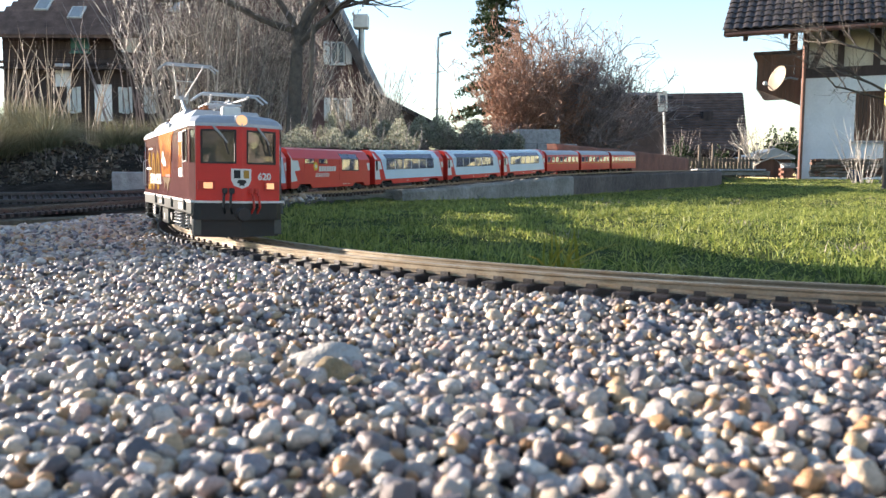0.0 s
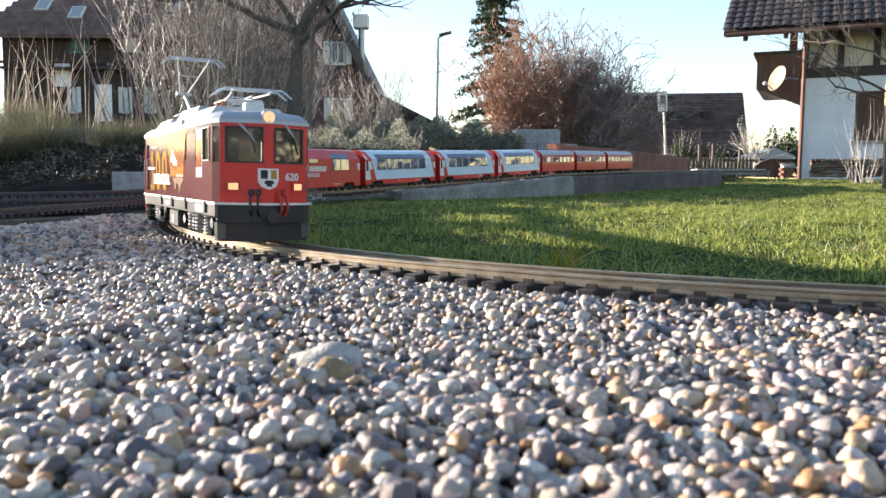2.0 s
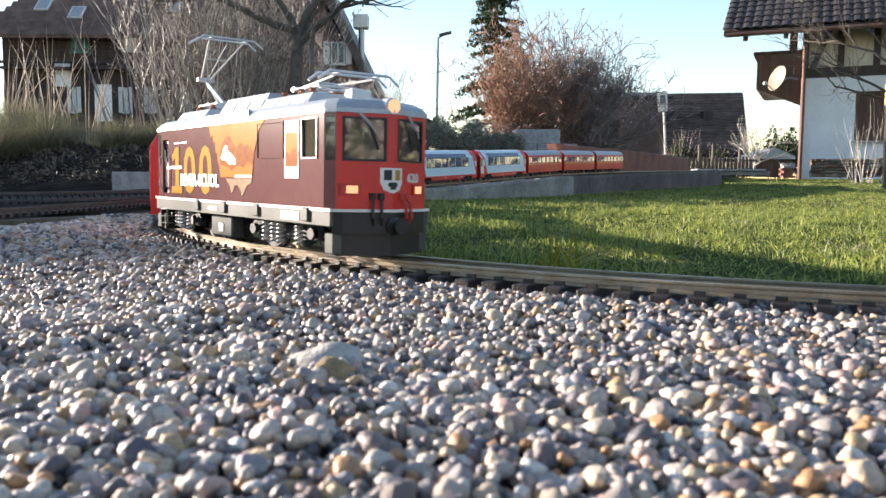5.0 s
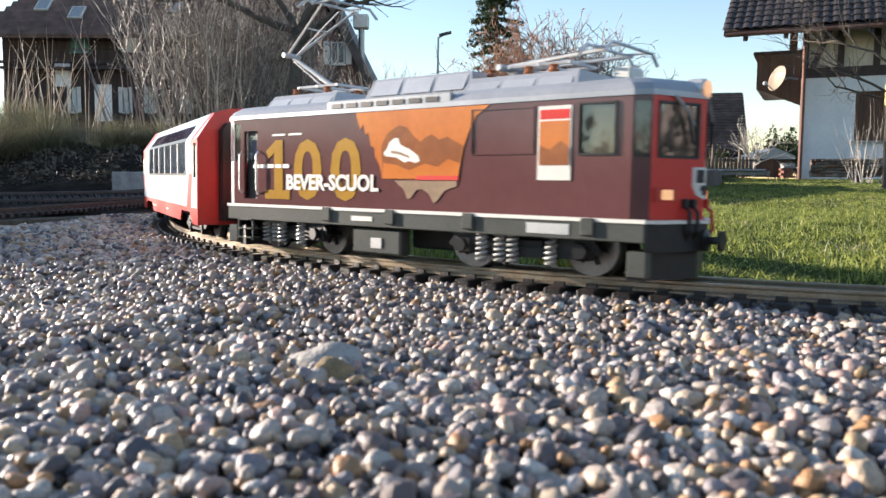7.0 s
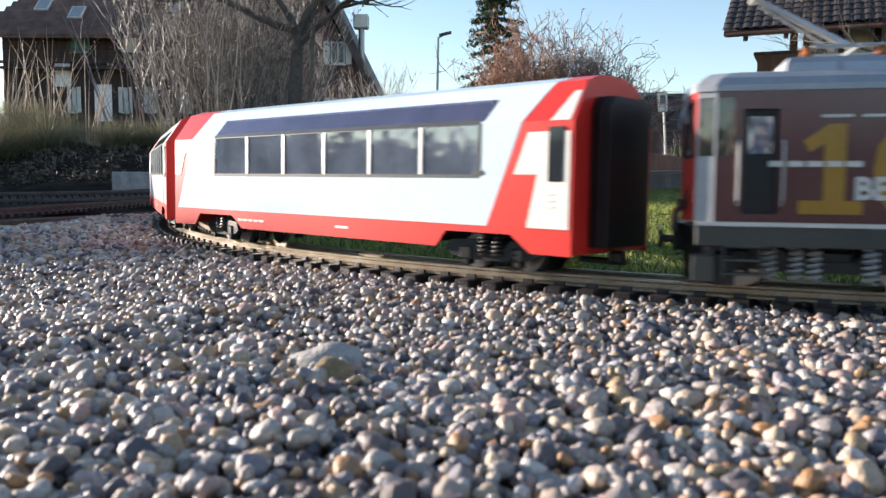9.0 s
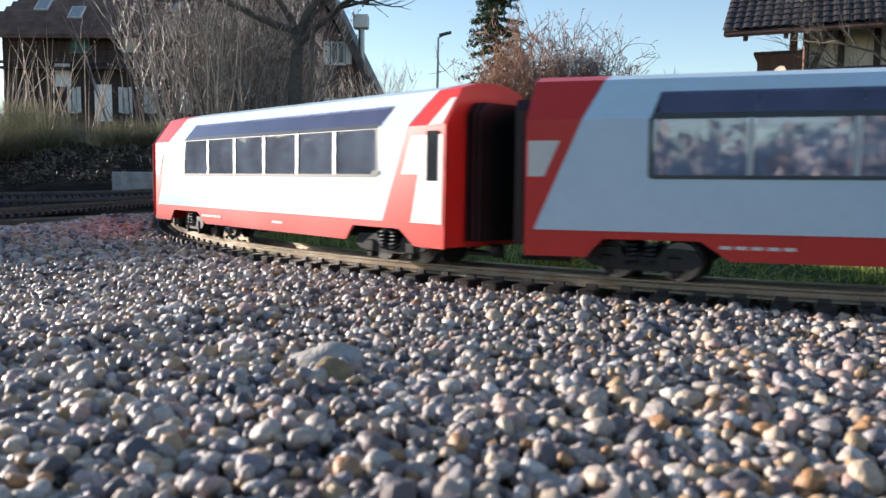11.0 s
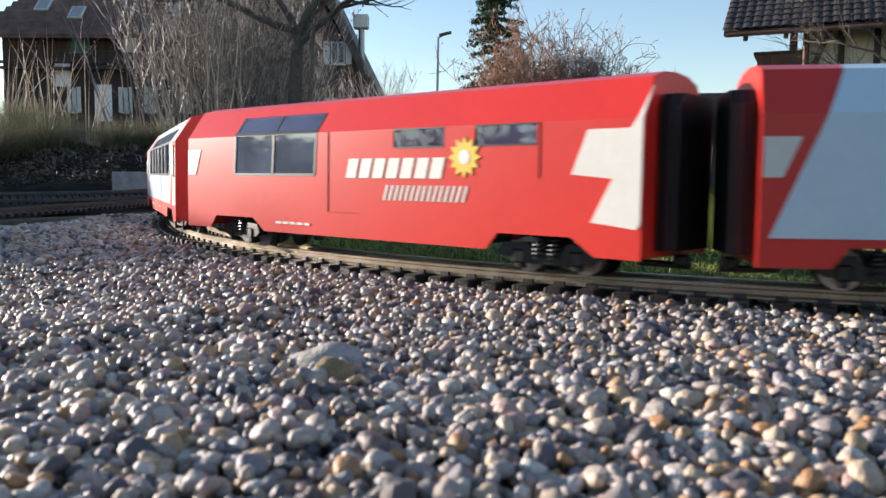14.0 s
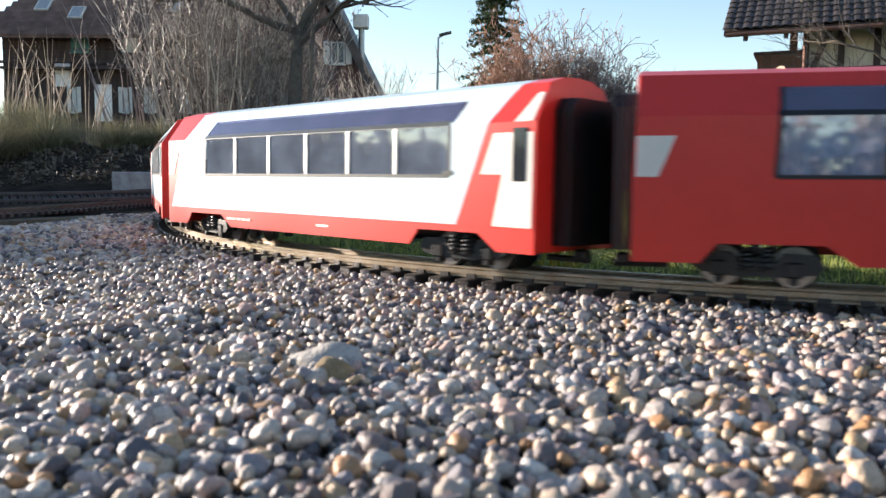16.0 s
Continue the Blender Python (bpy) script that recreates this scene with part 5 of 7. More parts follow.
def line_wall(name, label, s0, s1, o0, o1, zt, zb, material, segs=30, joint=0.0):
    """A wall that follows the line: sides o0 and o1 metres to its left, top and bottom by functions of s."""
    m, vs = M(), []
    r = random.Random(3)
    for i in range(segs + 1):
        s = s0 + (s1 - s0) * i / segs
        w = r.uniform(-0.004, 0.004)
        for o, z in ((o0, zb(s)), (o0, zt(s) - 0.012 + w), (o0 + 0.008 * (1 if o1 > o0 else -1), zt(s) + w), (o1, zt(s) + w), (o1, zb(s))):
            p = on_track(s, o)
            vs.append((p.x, p.y, z))
    fs = [(i * 5 + j, (i + 1) * 5 + j, (i + 1) * 5 + (j + 1) % 5, i * 5 + (j + 1) % 5) for i in range(segs) for j in range(5)]
    fs += [tuple(range(5)), tuple(range(segs * 5, segs * 5 + 5))[::-1]]
    m.add(vs, fs)
    return solid(name, m, material, label, "wall", kind="structure")


zrail = lambda s: float(np.interp(s, ZS, ZZ))
line_wall("retaining_wall", "low weathered concrete wall beside the raised track", -5.1, -2.95, 0.13, -0.1, lambda s: zrail(s) - 0.012, lambda s: -0.12, CONC)
line_wall("track_footing", "dark mossy concrete footing below the raised track", -2.95, -1.75, 0.085, 0.062, lambda s: zrail(s) - 0.02, lambda s: -0.12, MOSSCONC)
line_wall("garden_wall", "dark stained low wall along the lawn", -11.2, -5.1, 0.13, -0.1, lambda s: zrail(s) - 0.02, lambda s: -0.12, mat("dark_concrete", (0.16, 0.13, 0.11), rough=0.9, var=0.25, scale=3, bump=0.4, bscale=40))
line_wall("red_garden_wall", "reddish brown smooth garden wall behind the track", -10.4, -5.6, -0.22, -0.3, lambda s: 0.33, lambda s: 0.05, BRICKRED)


# ---- gravel ----
def ico(sub):
    bm = bmesh.new()
    bmesh.ops.create_icosphere(bm, subdivisions=sub, radius=1.0)
    v = np.array([tuple(q.co) for q in bm.verts])
    f = np.array([[q.index for q in t.verts] for t in bm.faces])
    bm.free()
    return v, f


def pebble_shapes(sub, count, seed):
    r = np.random.default_rng(seed)
    v, f = ico(sub)
    out = []
    for i in range(count):
        p = v * (1 + 0.27 * np.array([noise.noise(Vector(q) * 1.3 + Vector((i * 7.3, seed, 0))) + 0.3 * noise.noise(Vector(q) * 3.1 + Vector((i * 3.3, 0, seed))) for q in v])[:, None])
        p = p * np.array([1.0, r.uniform(0.5, 0.9), r.uniform(0.34, 0.66)])
        e = r.uniform(0.6, 1.0)
        p = np.sign(p) * np.abs(p) ** e
        out.append(p)
    return out, f


def rot_many(n, r, flat=0.5):
    """Random turns, mostly about the upright axis."""
    a, b, c = r.uniform(0, 2 * np.pi, n), r.normal(0, flat, n), r.normal(0, flat, n)
    ca, sa, cb, sb, cc, sc = np.cos(a), np.sin(a), np.cos(b), np.sin(b), np.cos(c), np.sin(c)
    R = np.empty((n, 3, 3))
    R[:, 0, 0], R[:, 0, 1], R[:, 0, 2] = ca * cb, ca * sb * sc - sa * cc, ca * sb * cc + sa * sc
    R[:, 1, 0], R[:, 1, 1], R[:, 1, 2] = sa * cb, sa * sb * sc + ca * cc, sa * sb * cc - ca * sc
    R[:, 2, 0], R[:, 2, 1], R[:, 2, 2] = -sb, cb * sc, cb * cc
    return R


def joined_mesh(name, shapes, f, pos, size, R, which):
    V, F, n0 = [], [], 0
    for k, sh in enumerate(shapes):
        i = np.nonzero(which == k)[0]
        if not len(i):
            continue
        p = np.einsum("nij,vj->nvi", R[i], sh) * size[i][:, None, None] + pos[i][:, None, :]
        V.append(p.reshape(-1, 3))
        F.append((f[None] + (np.arange(len(i)) * len(sh))[:, None, None]).reshape(-1, 3) + n0)
        n0 += len(i) * len(sh)
    V, F = np.concatenate(V), np.concatenate(F)
    me = bpy.data.meshes.new(name)
    me.vertices.add(len(V))
    me.vertices.foreach_set("co", V.ravel())
    me.loops.add(F.size)
    me.loops.foreach_set("vertex_index", F.ravel().astype(np.int32))
    me.polygons.add(len(F))
    me.polygons.foreach_set("loop_start", np.arange(0, F.size, 3, dtype=np.int32))
    me.update(calc_edges=True)
    me.polygons.foreach_set("use_smooth", np.ones(len(F), bool))
    return me


def gravel():
    xs, ys, sz = [], [], []
    # bands of depth with jittered grids, finer near the eye
    for y0, y1, cell in ((0.1, 0.33, 0.0046), (0.33, 0.75, 0.0047), (0.75, 1.3, 0.005), (1.3, 2.4, 0.0068), (2.4, 3.2, 0.012)):
        gy = np.arange(y0, y1, cell)
        for y in gy:
            hw = 0.62 * y + 0.06
            gx = np.arange(-hw, hw, cell)
            xs.append(gx + rng.uniform(-0.45, 0.45, len(gx)) * cell)
            ys.append(y + rng.uniform(-0.45, 0.45, len(gx)) * cell)
            sz.append(np.full(len(gx), cell))
    x, y, c = np.concatenate(xs), np.concatenate(ys), np.concatenate(sz)
    side, s, _ = by_line(x, y)
    keep = ((side < -0.05) | ((np.abs(side) <= 0.06)) | ((side > 0) & (side < 0.075 + rng.normal(0, 0.012, len(x))))) & (s > -2.4) & (s < 2.4) & (x > gravel_edge(y) + 0.01)
    x, y, c, side = x[keep], y[keep], c[keep], side[keep]
    n = len(x)
    size = c * np.clip(rng.lognormal(-0.28, 0.3, n), 0.35, 1.4)
    z = ground_z(x, y) + size * 0.2 + rng.uniform(0, 0.008, n) * (np.abs(side) > 0.055)
    z = np.where(np.abs(side) < 0.055, np.minimum(z, -0.0175), z)
    size = np.where(np.abs(side) < 0.055, np.minimum(size, 0.0045), size)
    pos = np.stack([x, y, z], 1)
    R = rot_many(n, rng)
    d = np.hypot(x, y)
    near = np.argsort(np.abs(x) * 0.6 + y + np.where(y < 0.2, 9, 0))[:300]
    isnear = np.zeros(n, bool)
    isnear[near] = True
    bed = thing("gravel_bed", "rounded grey and buff river pebbles", "gravel", kind="stuff")
    sh3, f3 = pebble_shapes(3, 10, 1)
    sh2, f2 = pebble_shapes(2, 14, 2)
    sh1, f1 = pebble_shapes(1, 12, 3)
    which = rng.integers(0, 10, n)
    mid, far = (~isnear) & (y < 0.46), (~isnear) & (y >= 0.46)
    for name, sel, sh, f in (("pebbles", mid, sh2, f2), ("pebbles", far, sh1, f1)):
        i = np.nonzero(sel)[0]
        me = joined_mesh(name, sh, f, pos[i], size[i], R[i], which[i])
        tagged(part(name, me, PEBBLE, bed), kind="stuff")
    shared = []
    for sh in sh3[:10]:
        me = joined_mesh("pebble", [sh], f2 if len(sh) < 100 else f3, np.zeros((1, 3)), np.ones(1), np.eye(3)[None], np.zeros(1, int))
        me.materials.append(PEBBLE)
        shared.append(me)
    for i in near:
        q = Matrix([list(R[i][k]) for k in range(3)]).to_4x4()
        part("pebble", shared[which[i]], PEBBLE, bed, at=Matrix.Translation(pos[i]) @ q @ Matrix.Scale(float(size[i]), 4))
    return mid.sum(), far.sum()


gravel()


# ---- lawn ----
def blades(name, x, y, z, hgt, wid, r, material, parent, lean=0.5, segs=2, heart=None):
    """Grass blades: bent, tapering strips."""
    n = len(x)
    a = r.uniform(0, 2 * np.pi, n)
    ux, uy = np.cos(a), np.sin(a)
    ln = np.abs(r.normal(0, lean, n)) * hgt
    b = r.uniform(0, 2 * np.pi, n) if heart is None else np.arctan2(y - heart[1], x - heart[0]) + r.normal(0, 0.5, n)
    lx, ly = np.cos(b) * ln, np.sin(b) * ln
    V = []
    for k in range(segs + 1):
        u = k / segs
        w = wid * (1 - u) ** 0.7 * 0.5
        cx, cy, cz = x + lx * u**1.8, y + ly * u**1.8, z + hgt * (u - 0.25 * u * u * np.minimum(1, ln / hgt))
        if k < segs:
            V += [np.stack([cx - ux * w, cy - uy * w, cz], 1), np.stack([cx + ux * w, cy + uy * w, cz], 1)]
        else:
            V += [np.stack([cx, cy, cz], 1)]
    nv = len(V)
    P = np.stack(V, 1).reshape(-1, 3)
    F = []
    for k in range(segs - 1):
        F += [(2 * k, 2 * k + 1, 2 * k + 3), (2 * k, 2 * k + 3, 2 * k + 2)]
    F += [(2 * segs - 2, 2 * segs - 1, 2 * segs)]
    F = (np.array(F)[None] + (np.arange(n) * nv)[:, None, None]).reshape(-1, 3)
    me = bpy.data.meshes.new(name)
    me.vertices.add(len(P))
    me.vertices.foreach_set("co", P.ravel())
    me.loops.add(F.size)
    me.loops.foreach_set("vertex_index", F.ravel().astype(np.int32))
    me.polygons.add(len(F))
    me.polygons.foreach_set("loop_start", np.arange(0, F.size, 3, dtype=np.int32))
    me.update(calc_edges=True)
    return tagged(part(name, me, material, parent), kind="stuff")


def clumped(n, x0, x1, y0, y1, r, tight=0.02, per=14):
    """Places in tufts."""
    k = max(1, n // per)
    cx, cy = r.uniform(x0, x1, k), r.uniform(y0, y1, k)
    spread = np.repeat(r.lognormal(0, 0.4, k), per)
    return np.repeat(cx, per) + r.normal(0, tight, k * per) * spread, np.repeat(cy, per) + r.normal(0, tight, k * per) * spread


def lawn():
    r = np.random.default_rng(11)
    g = thing("lawn_grass", "green sunlit lawn with uneven tufts of grass", "grass", kind="stuff")
    for y0, y1, n, h, w, segs, tight in ((0.4, 1.6, 52000, 0.034, 0.0026, 3, 0.014), (1.6, 3.2, 80000, 0.028, 0.003, 3, 0.02), (3.2, 6.5, 100000, 0.026, 0.0045, 2, 0.03), (6.5, 12, 80000, 0.028, 0.008, 1, 0.05), (12, 24, 60000, 0.04, 0.016, 1, 0.1)):
        x, y = clumped(n, -0.75 if y0 < 4 else 0.0, 0.62 * y1 + 0.12, y0, y1, r, tight)
        side, s, _ = by_line(x, y)
        edge = 0.085 + 0.03 * np.sin(x * 9) * np.sin(y * 7 + 1)
        ok = (side > np.maximum(edge, np.where(s < -1.7, 0.15, 0))) & (x < 0.62 * y + 0.15) & (s < 3.2)
        ok &= ~((s > 0.25) & (side < 0.15 + r.uniform(0, 0.05, len(x))))
        tuft = np.repeat(np.clip(r.lognormal(-0.1, 0.45, len(ok) // 14 + 1), 0.35, 2.0), 14)[:len(ok)][ok]
        x, y = x[ok], y[ok]
        hh = tuft * h * np.clip(r.lognormal(-0.25, 0.35, len(x)), 0.3, 1.7) * (0.85 + 0.4 * np.sin(x * 11 + 1) * np.sin(y * 8) + 0.2 * np.sin(x * 29) * np.sin(y * 23)) * np.where(side[ok] < 0.3, 1.0, 0.85)
        hh = np.clip(hh * 0.6, 0.007, 0.036)
        blades("grass_blades", x, y, ground_z(x, y) - 0.003, hh, np.full(len(x), w), r, GRASS, g, 1.35, segs)
    x, y = clumped(420, -0.3, 3.0, 0.7, 5, r, 0.03)
    side, s, _ = by_line(x, y)
    ok = (side > 0.12) & (s < 1.5) & (x < 0.6 * y)
    blades("dry_blades", x[ok], y[ok], ground_z(x[ok], y[ok]) - 0.003, np.full(ok.sum(), 0.026), np.full(ok.sum(), 0.0028), r, STRAW, g, 0.9, 2)


lawn()


def weed_tuft(x, y, n, h, w, label, seed, material=GRASS):
    r = np.random.default_rng(seed)
    t = thing("weed_tuft", label, "weed")
    xx, yy = x + r.normal(0, 0.012, n), y + r.normal(0, 0.01, n)
    blades("weed_leaves", xx, yy, ground_z(xx, yy), r.uniform(0.5, 1, n) * h, np.full(n, w), r, material, t, 1.1, 3)


weed_tuft(0.13, 0.88, 22, 0.07, 0.006, "broad yellow-green blades at the lawn's edge", 5, leaf_mat("yellow_blade", (0.18, 0.2, 0.03), (0.42, 0.32, 0.05), glow=0.4))
weed_tuft(-0.21, 0.72, 9, 0.022, 0.003, "small green weed in the gravel", 6)
weed_tuft(-0.175, 0.42, 7, 0.008, 0.006, "tiny yellow-green weed between pebbles", 8)


# ---- larger stones in the gravel ----
def big_stone(label, x, y, size, squash, seed, material, turn):
    v, f = ico(4)
    p = v * (1 + 0.22 * np.array([noise.noise(Vector(q) * 1.3 + Vector((seed, 0, 0))) + 0.35 * noise.noise(Vector(q) * 4 + Vector((0, seed, 0))) for q in v])[:, None])
    p = p * np.array(squash) * size
    me = bpy.data.meshes.new("stone")
    me.from_pydata(p.tolist(), [], f.tolist())
    me.polygons.foreach_set("use_smooth", [True] * len(f))
    me.materials.append(material)
    ob = new("stone", me)
    ob.matrix_basis = pose(x, y, float(ground_z(x, y)[0]) + size * squash[2] * 0.6, 6, -5, turn)
    return tagged(ob, label, "stone")


ROCK = mat("pale_rock", (0.46, 0.43, 0.38), rough=0.9, var=0.15, scale=70, bump=0.6, bscale=300)
OCHREROCK = mat("ochre_rock", (0.36, 0.26, 0.14), rough=0.95, var=0.2, scale=90, bump=0.8, bscale=350)
big_stone("pale grey angular stone lying on the gravel", -0.062, 0.43, 0.021, (1.0, 0.7, 0.5), 3.1, ROCK, 15)
big_stone("crumbly ochre stone lying on the gravel", -0.056, 0.395, 0.0115, (1.0, 0.85, 0.85), 8.4, OCHREROCK, 40)


# ---- plants: shoots, trees, tufts ----
def wander(p, d, length, n, r, bend=0.12, up=0.0):
    """A growing line of points."""
    pts, q, d = [Vector(p)], Vector(p), Vector(d).normalized()
    for i in range(n):
        d = (d + Vector((r.gauss(0, bend), r.gauss(0, bend), r.gauss(0, bend) + up))).normalized()
        q = q + d * (length / n)
        pts.append(q.copy())
    return pts, d


def taper(r0, r1, n):
    return [r0 + (r1 - r0) * i / n for i in range(n + 1)]


def shoots_bush(name, label, x, y, z, count, wx, wy, height, spread, seed, material, rad=0.006, twigs=3, category="bush", curve=0.06, buds=0):
    """A bare bush of many upright shoots from a wide stool, each with side twigs."""
    r = random.Random(seed)
    t = thing(name, label, category)
    m = M()
    st = M()
    for i in range(count):
        bx, by = r.uniform(-1, 1), r.uniform(-1, 1)
        p = (x + bx * wx * 0.4, y + by * wy * 0.4, z)
        d = (bx * spread + r.gauss(0, 0.1), by * spread * 0.7 + r.gauss(0, 0.1), 1)
        h = height * r.uniform(0.55, 1.05)
        pts, _ = wander(p, d, h, 7, r, curve, 0.02)
        k = rad * r.uniform(0.6, 1.3)
        (st if i % 6 == 0 else m).tube(pts, taper(k * (1.7 if i % 6 == 0 else 1), k * 0.25, 7), 4, False)
        for j in range(twigs):
            q = pts[r.randint(2, 6)]
            e, _ = wander(q, (r.gauss(0, 0.5), r.gauss(0, 0.5), 0.8), h * r.uniform(0.12, 0.3), 3, r, 0.15)
            m.tube(e, taper(k * 0.5, k * 0.15, 3), 3, False)
    if buds:
        rn = np.random.default_rng(seed)
        P = np.array(m.v)[rn.integers(0, len(m.v), buds)] + rn.normal(0, 0.012, (buds, 3))
        leaf_cloud("bud_growth", P, rn.uniform(0.012, 0.035, buds), rn, TWIGGREY, t)
    tagged(part("stem_growth", st, material, t), kind="stuff")
    tagged(part("shoot_growth", m, material, t), kind="stuff")
    return t


def grow(m, p, d, length, rad, depth, r, spread, n_kids, up=0.03, sides=6, shrink=0.68):
    n = 6 if depth > 1 else 4
    pts, e = wander(p, d, length, n, r, 0.13, up)
    m.tube(pts, taper(rad, rad * 0.55, n), max(3, sides), False)
    if depth == 0:
        return
    for i in range(n_kids):
        q = pts[min(n, max(1, int(n * (0.35 + 0.65 * (i + 1) / n_kids))))]
        a = Vector((r.gauss(0, spread), r.gauss(0, spread), r.gauss(0.1, spread * 0.7)))
        grow(m, q, e + a, length * shrink * r.uniform(0.75, 1.15), rad * 0.52, depth - 1, r, spread, n_kids, up, sides - 1, shrink)


def bare_tree(name, label, x, y, z, trunk_h, rad, limb, depth, kids, seed, bark, twig, spread=0.55, limbs=4, category="tree", lean=(0, 0, 1), first=None):
    r = random.Random(seed)
    t = thing(name, label, category)
    tm = M()
    pts, e = wander((x, y, z), lean, trunk_h, 8, r, 0.03, 0.05)
    tm.tube(pts, taper(rad * 1.15, rad * 0.8, 8), 12, False)
    part("trunk", tm, bark, t, smooth=True)
    for i in range(limbs):
        m = M()
        a = i * 2 * math.pi / limbs + r.uniform(-0.4, 0.4)
        d = first[i] if first and i < len(first) else (math.cos(a) * 0.9, math.sin(a) * 0.9, r.uniform(0.35, 0.9))
        grow(m, pts[8 - (i % 3)], d, limb * r.uniform(0.8, 1.2), rad * 0.55, depth, r, spread, kids)
        part("limb", m, twig, t)
    return t


def leaf_cloud(name, pts, size, r, material, parent):
    """Small leaf faces, each a bent pair of triangles, about the given places."""
    n = len(pts)
    R = rot_many(n, r, 1.2)
    sh = np.array([(-0.5, 0, 0), (0, -0.32, 0.12), (0.6, 0, 0), (0, 0.32, 0.12)])
    f = np.array([(0, 1, 2), (0, 2, 3)])
    me = joined_mesh(name, [sh], f, pts, size, R, np.zeros(n, int))
    return tagged(part(name, me, material, parent), kind="stuff")


def hedge_mound(name, label, x0, x1, y0, y1, z0, hgt, count, leaf, seed, material, clipped=False):
    """A rambling evergreen mound with an uneven top and bare stalks showing."""
    r = np.random.default_rng(seed)
    rr = random.Random(seed)
    t = thing(name, label, "shrub")
    u, w = r.uniform(0, 1, count), r.uniform(0, 1, count)
    x, y = x0 + (x1 - x0) * u, y0 + (y1 - y0) * w
    top = hgt * (0.55 + 0.3 * np.sin(u * 17 + seed) * np.sin(u * 7.3 + 1) + 0.25 * np.sin(u * 41 + w * 5)) * np.sin(np.pi * np.clip(w * 0.8 + 0.1, 0, 1)) ** 0.4
    if clipped:
        top = hgt * (0.95 + 0.04 * np.sin(w * 23 + seed) + 0.03 * np.sin(w * 61))
    if z0 is None:
        z0 = ground_z(x, y) - 0.02
    z = z0 + np.maximum(0.02, top) * r.uniform(0.1, 1, count) ** 0.55
    leaf_cloud("leaves", np.stack([x, y, z], 1), leaf * r.uniform(0.6, 1.3, count), r, material, t)
    m = M()
    for i in range(count // 60):
        px, py = rr.uniform(x0, x1), rr.uniform(y0, y1)
        pts, _ = wander((px, py, float(np.max(z0)) * 0.6), (rr.gauss(0, 0.3), rr.gauss(0, 0.3), 1), hgt * rr.uniform(0.6, 1.25), 5, rr, 0.15)
        m.tube(pts, taper(leaf * 0.13, leaf * 0.04, 5), 3, False)
    tagged(part("stalk_growth", m, TWIGGREY, t), kind="stuff")
    return t


def grass_clump(label, x, y, z, n, h, seed, material, wid=0.006, rad=0.1, lean=0.5):
    r = np.random.default_rng(seed)
    t = thing("ornamental_grass", label, "grass clump", "grass clumps on the bank")
    xx, yy = x + r.normal(0, rad, n), y + r.normal(0, rad, n)
    blades("clump_blades", xx, yy, np.full(n, z), h * r.uniform(0.5, 1.1, n), np.full(n, wid), r, material, t, lean, 4, (x, y))
    return t


OLIVE = leaf_mat("olive_dry_grass", (0.1, 0.1, 0.05), (0.34, 0.31, 0.19), glow=0.3)
for i, (x, y, h, rd, lean) in enumerate(((-2.95, 5.0, 0.36, 0.07, 0.8), (-2.68, 5.1, 0.33, 0.06, 0.7), (-2.46, 5.0, 0.3, 0.05, 1.0), (-3.2, 5.3, 0.38, 0.08, 0.8),
                                         (-2.5, 4.45, 0.3, 0.05, 1.1), (-2.28, 4.62, 0.24, 0.05, 1.2), (-1.84, 4.6, 0.2, 0.045, 1.3), (-1.64, 4.75, 0.2, 0.05, 1.2), (-2.8, 4.4, 0.27, 0.05, 1.1))):
    grass_clump("arching olive and straw ornamental grass on the bank", x, y, float(ground_z(x, y)[0]) - 0.01, 1100, h, 20 + i, OLIVE, 0.0034, rd, lean)
grass_clump("low dry grass at the top of the bank", -2.05, 5.3, float(ground_z(-2.05, 5.3)[0]) - 0.01, 700, 0.12, 70, OLIVE, 0.004, 0.2, 0.9)
grass_clump("pale arching stalks over the bank", -1.98, 4.9, float(ground_z(-1.98, 4.9)[0]) - 0.01, 26, 0.3, 71, STRAW, 0.006, 0.06, 1.5)
for i, (x, y, n) in enumerate(((-2.98, 5.5, 44), (-2.75, 5.6, 24), (-2.5, 5.6, 16))):
    grass_clump("tall dry straw-coloured reed stalks", x, y, float(ground_z(x, y)[0]), n, 0.82, 40 + i, STRAW, 0.01, 0.08, 0.33)

shoots_bush("hazel_bush", "large bare pollarded bush of upright shoots", -2.52, 9.0, 0.3, 150, 1.4, 1.0, 2.5, 0.34, 3, TWIG, 0.006, 6, buds=9000)
shoots_bush("hazel_bush", "bare bush with dense pale shoots", -2.15, 9.3, 0.3, 170, 1.2, 0.8, 2.3, 0.2, 4, TWIG, 0.0056, 8, buds=12000)
shoots_bush("hazel_bush", "bare spreading bush of grey shoots", -3.5, 9.6, 0.3, 22, 0.8, 0.8, 2.3, 0.45, 14, TWIGGREY, 0.007, 3)
shoots_bush("bare_shrub", "pale leafless shrub beside the gable", -1.0, 10.2, 0.35, 130, 0.7, 0.5, 1.15, 0.35, 5, TWIG, 0.005, 6)
bare_tree("fruit_tree", "bare garden tree with a grey trunk and spreading limbs", -1.575, 8.4, 0.3, 1.3, 0.072, 1.1, 3, 4, 8, BARK, BARK, 0.5, 5,
          first=[(-0.95, -0.1, 0.35), (0.75, 0.0, 0.7), (0.1, 0.2, 1), (-0.3, -0.3, 0.9), (0.5, 0.2, 0.9)])
pole = thing("garden_pole", "pale weathered wooden pole beside the tree", "pole")
part("post", M().tube([(-1.37, 8.2, 0.25), (-1.345, 8.2, 1.0), (-1.318, 8.2, 1.6)], [0.024, 0.022, 0.02], 10), OLDWOOD, pole)

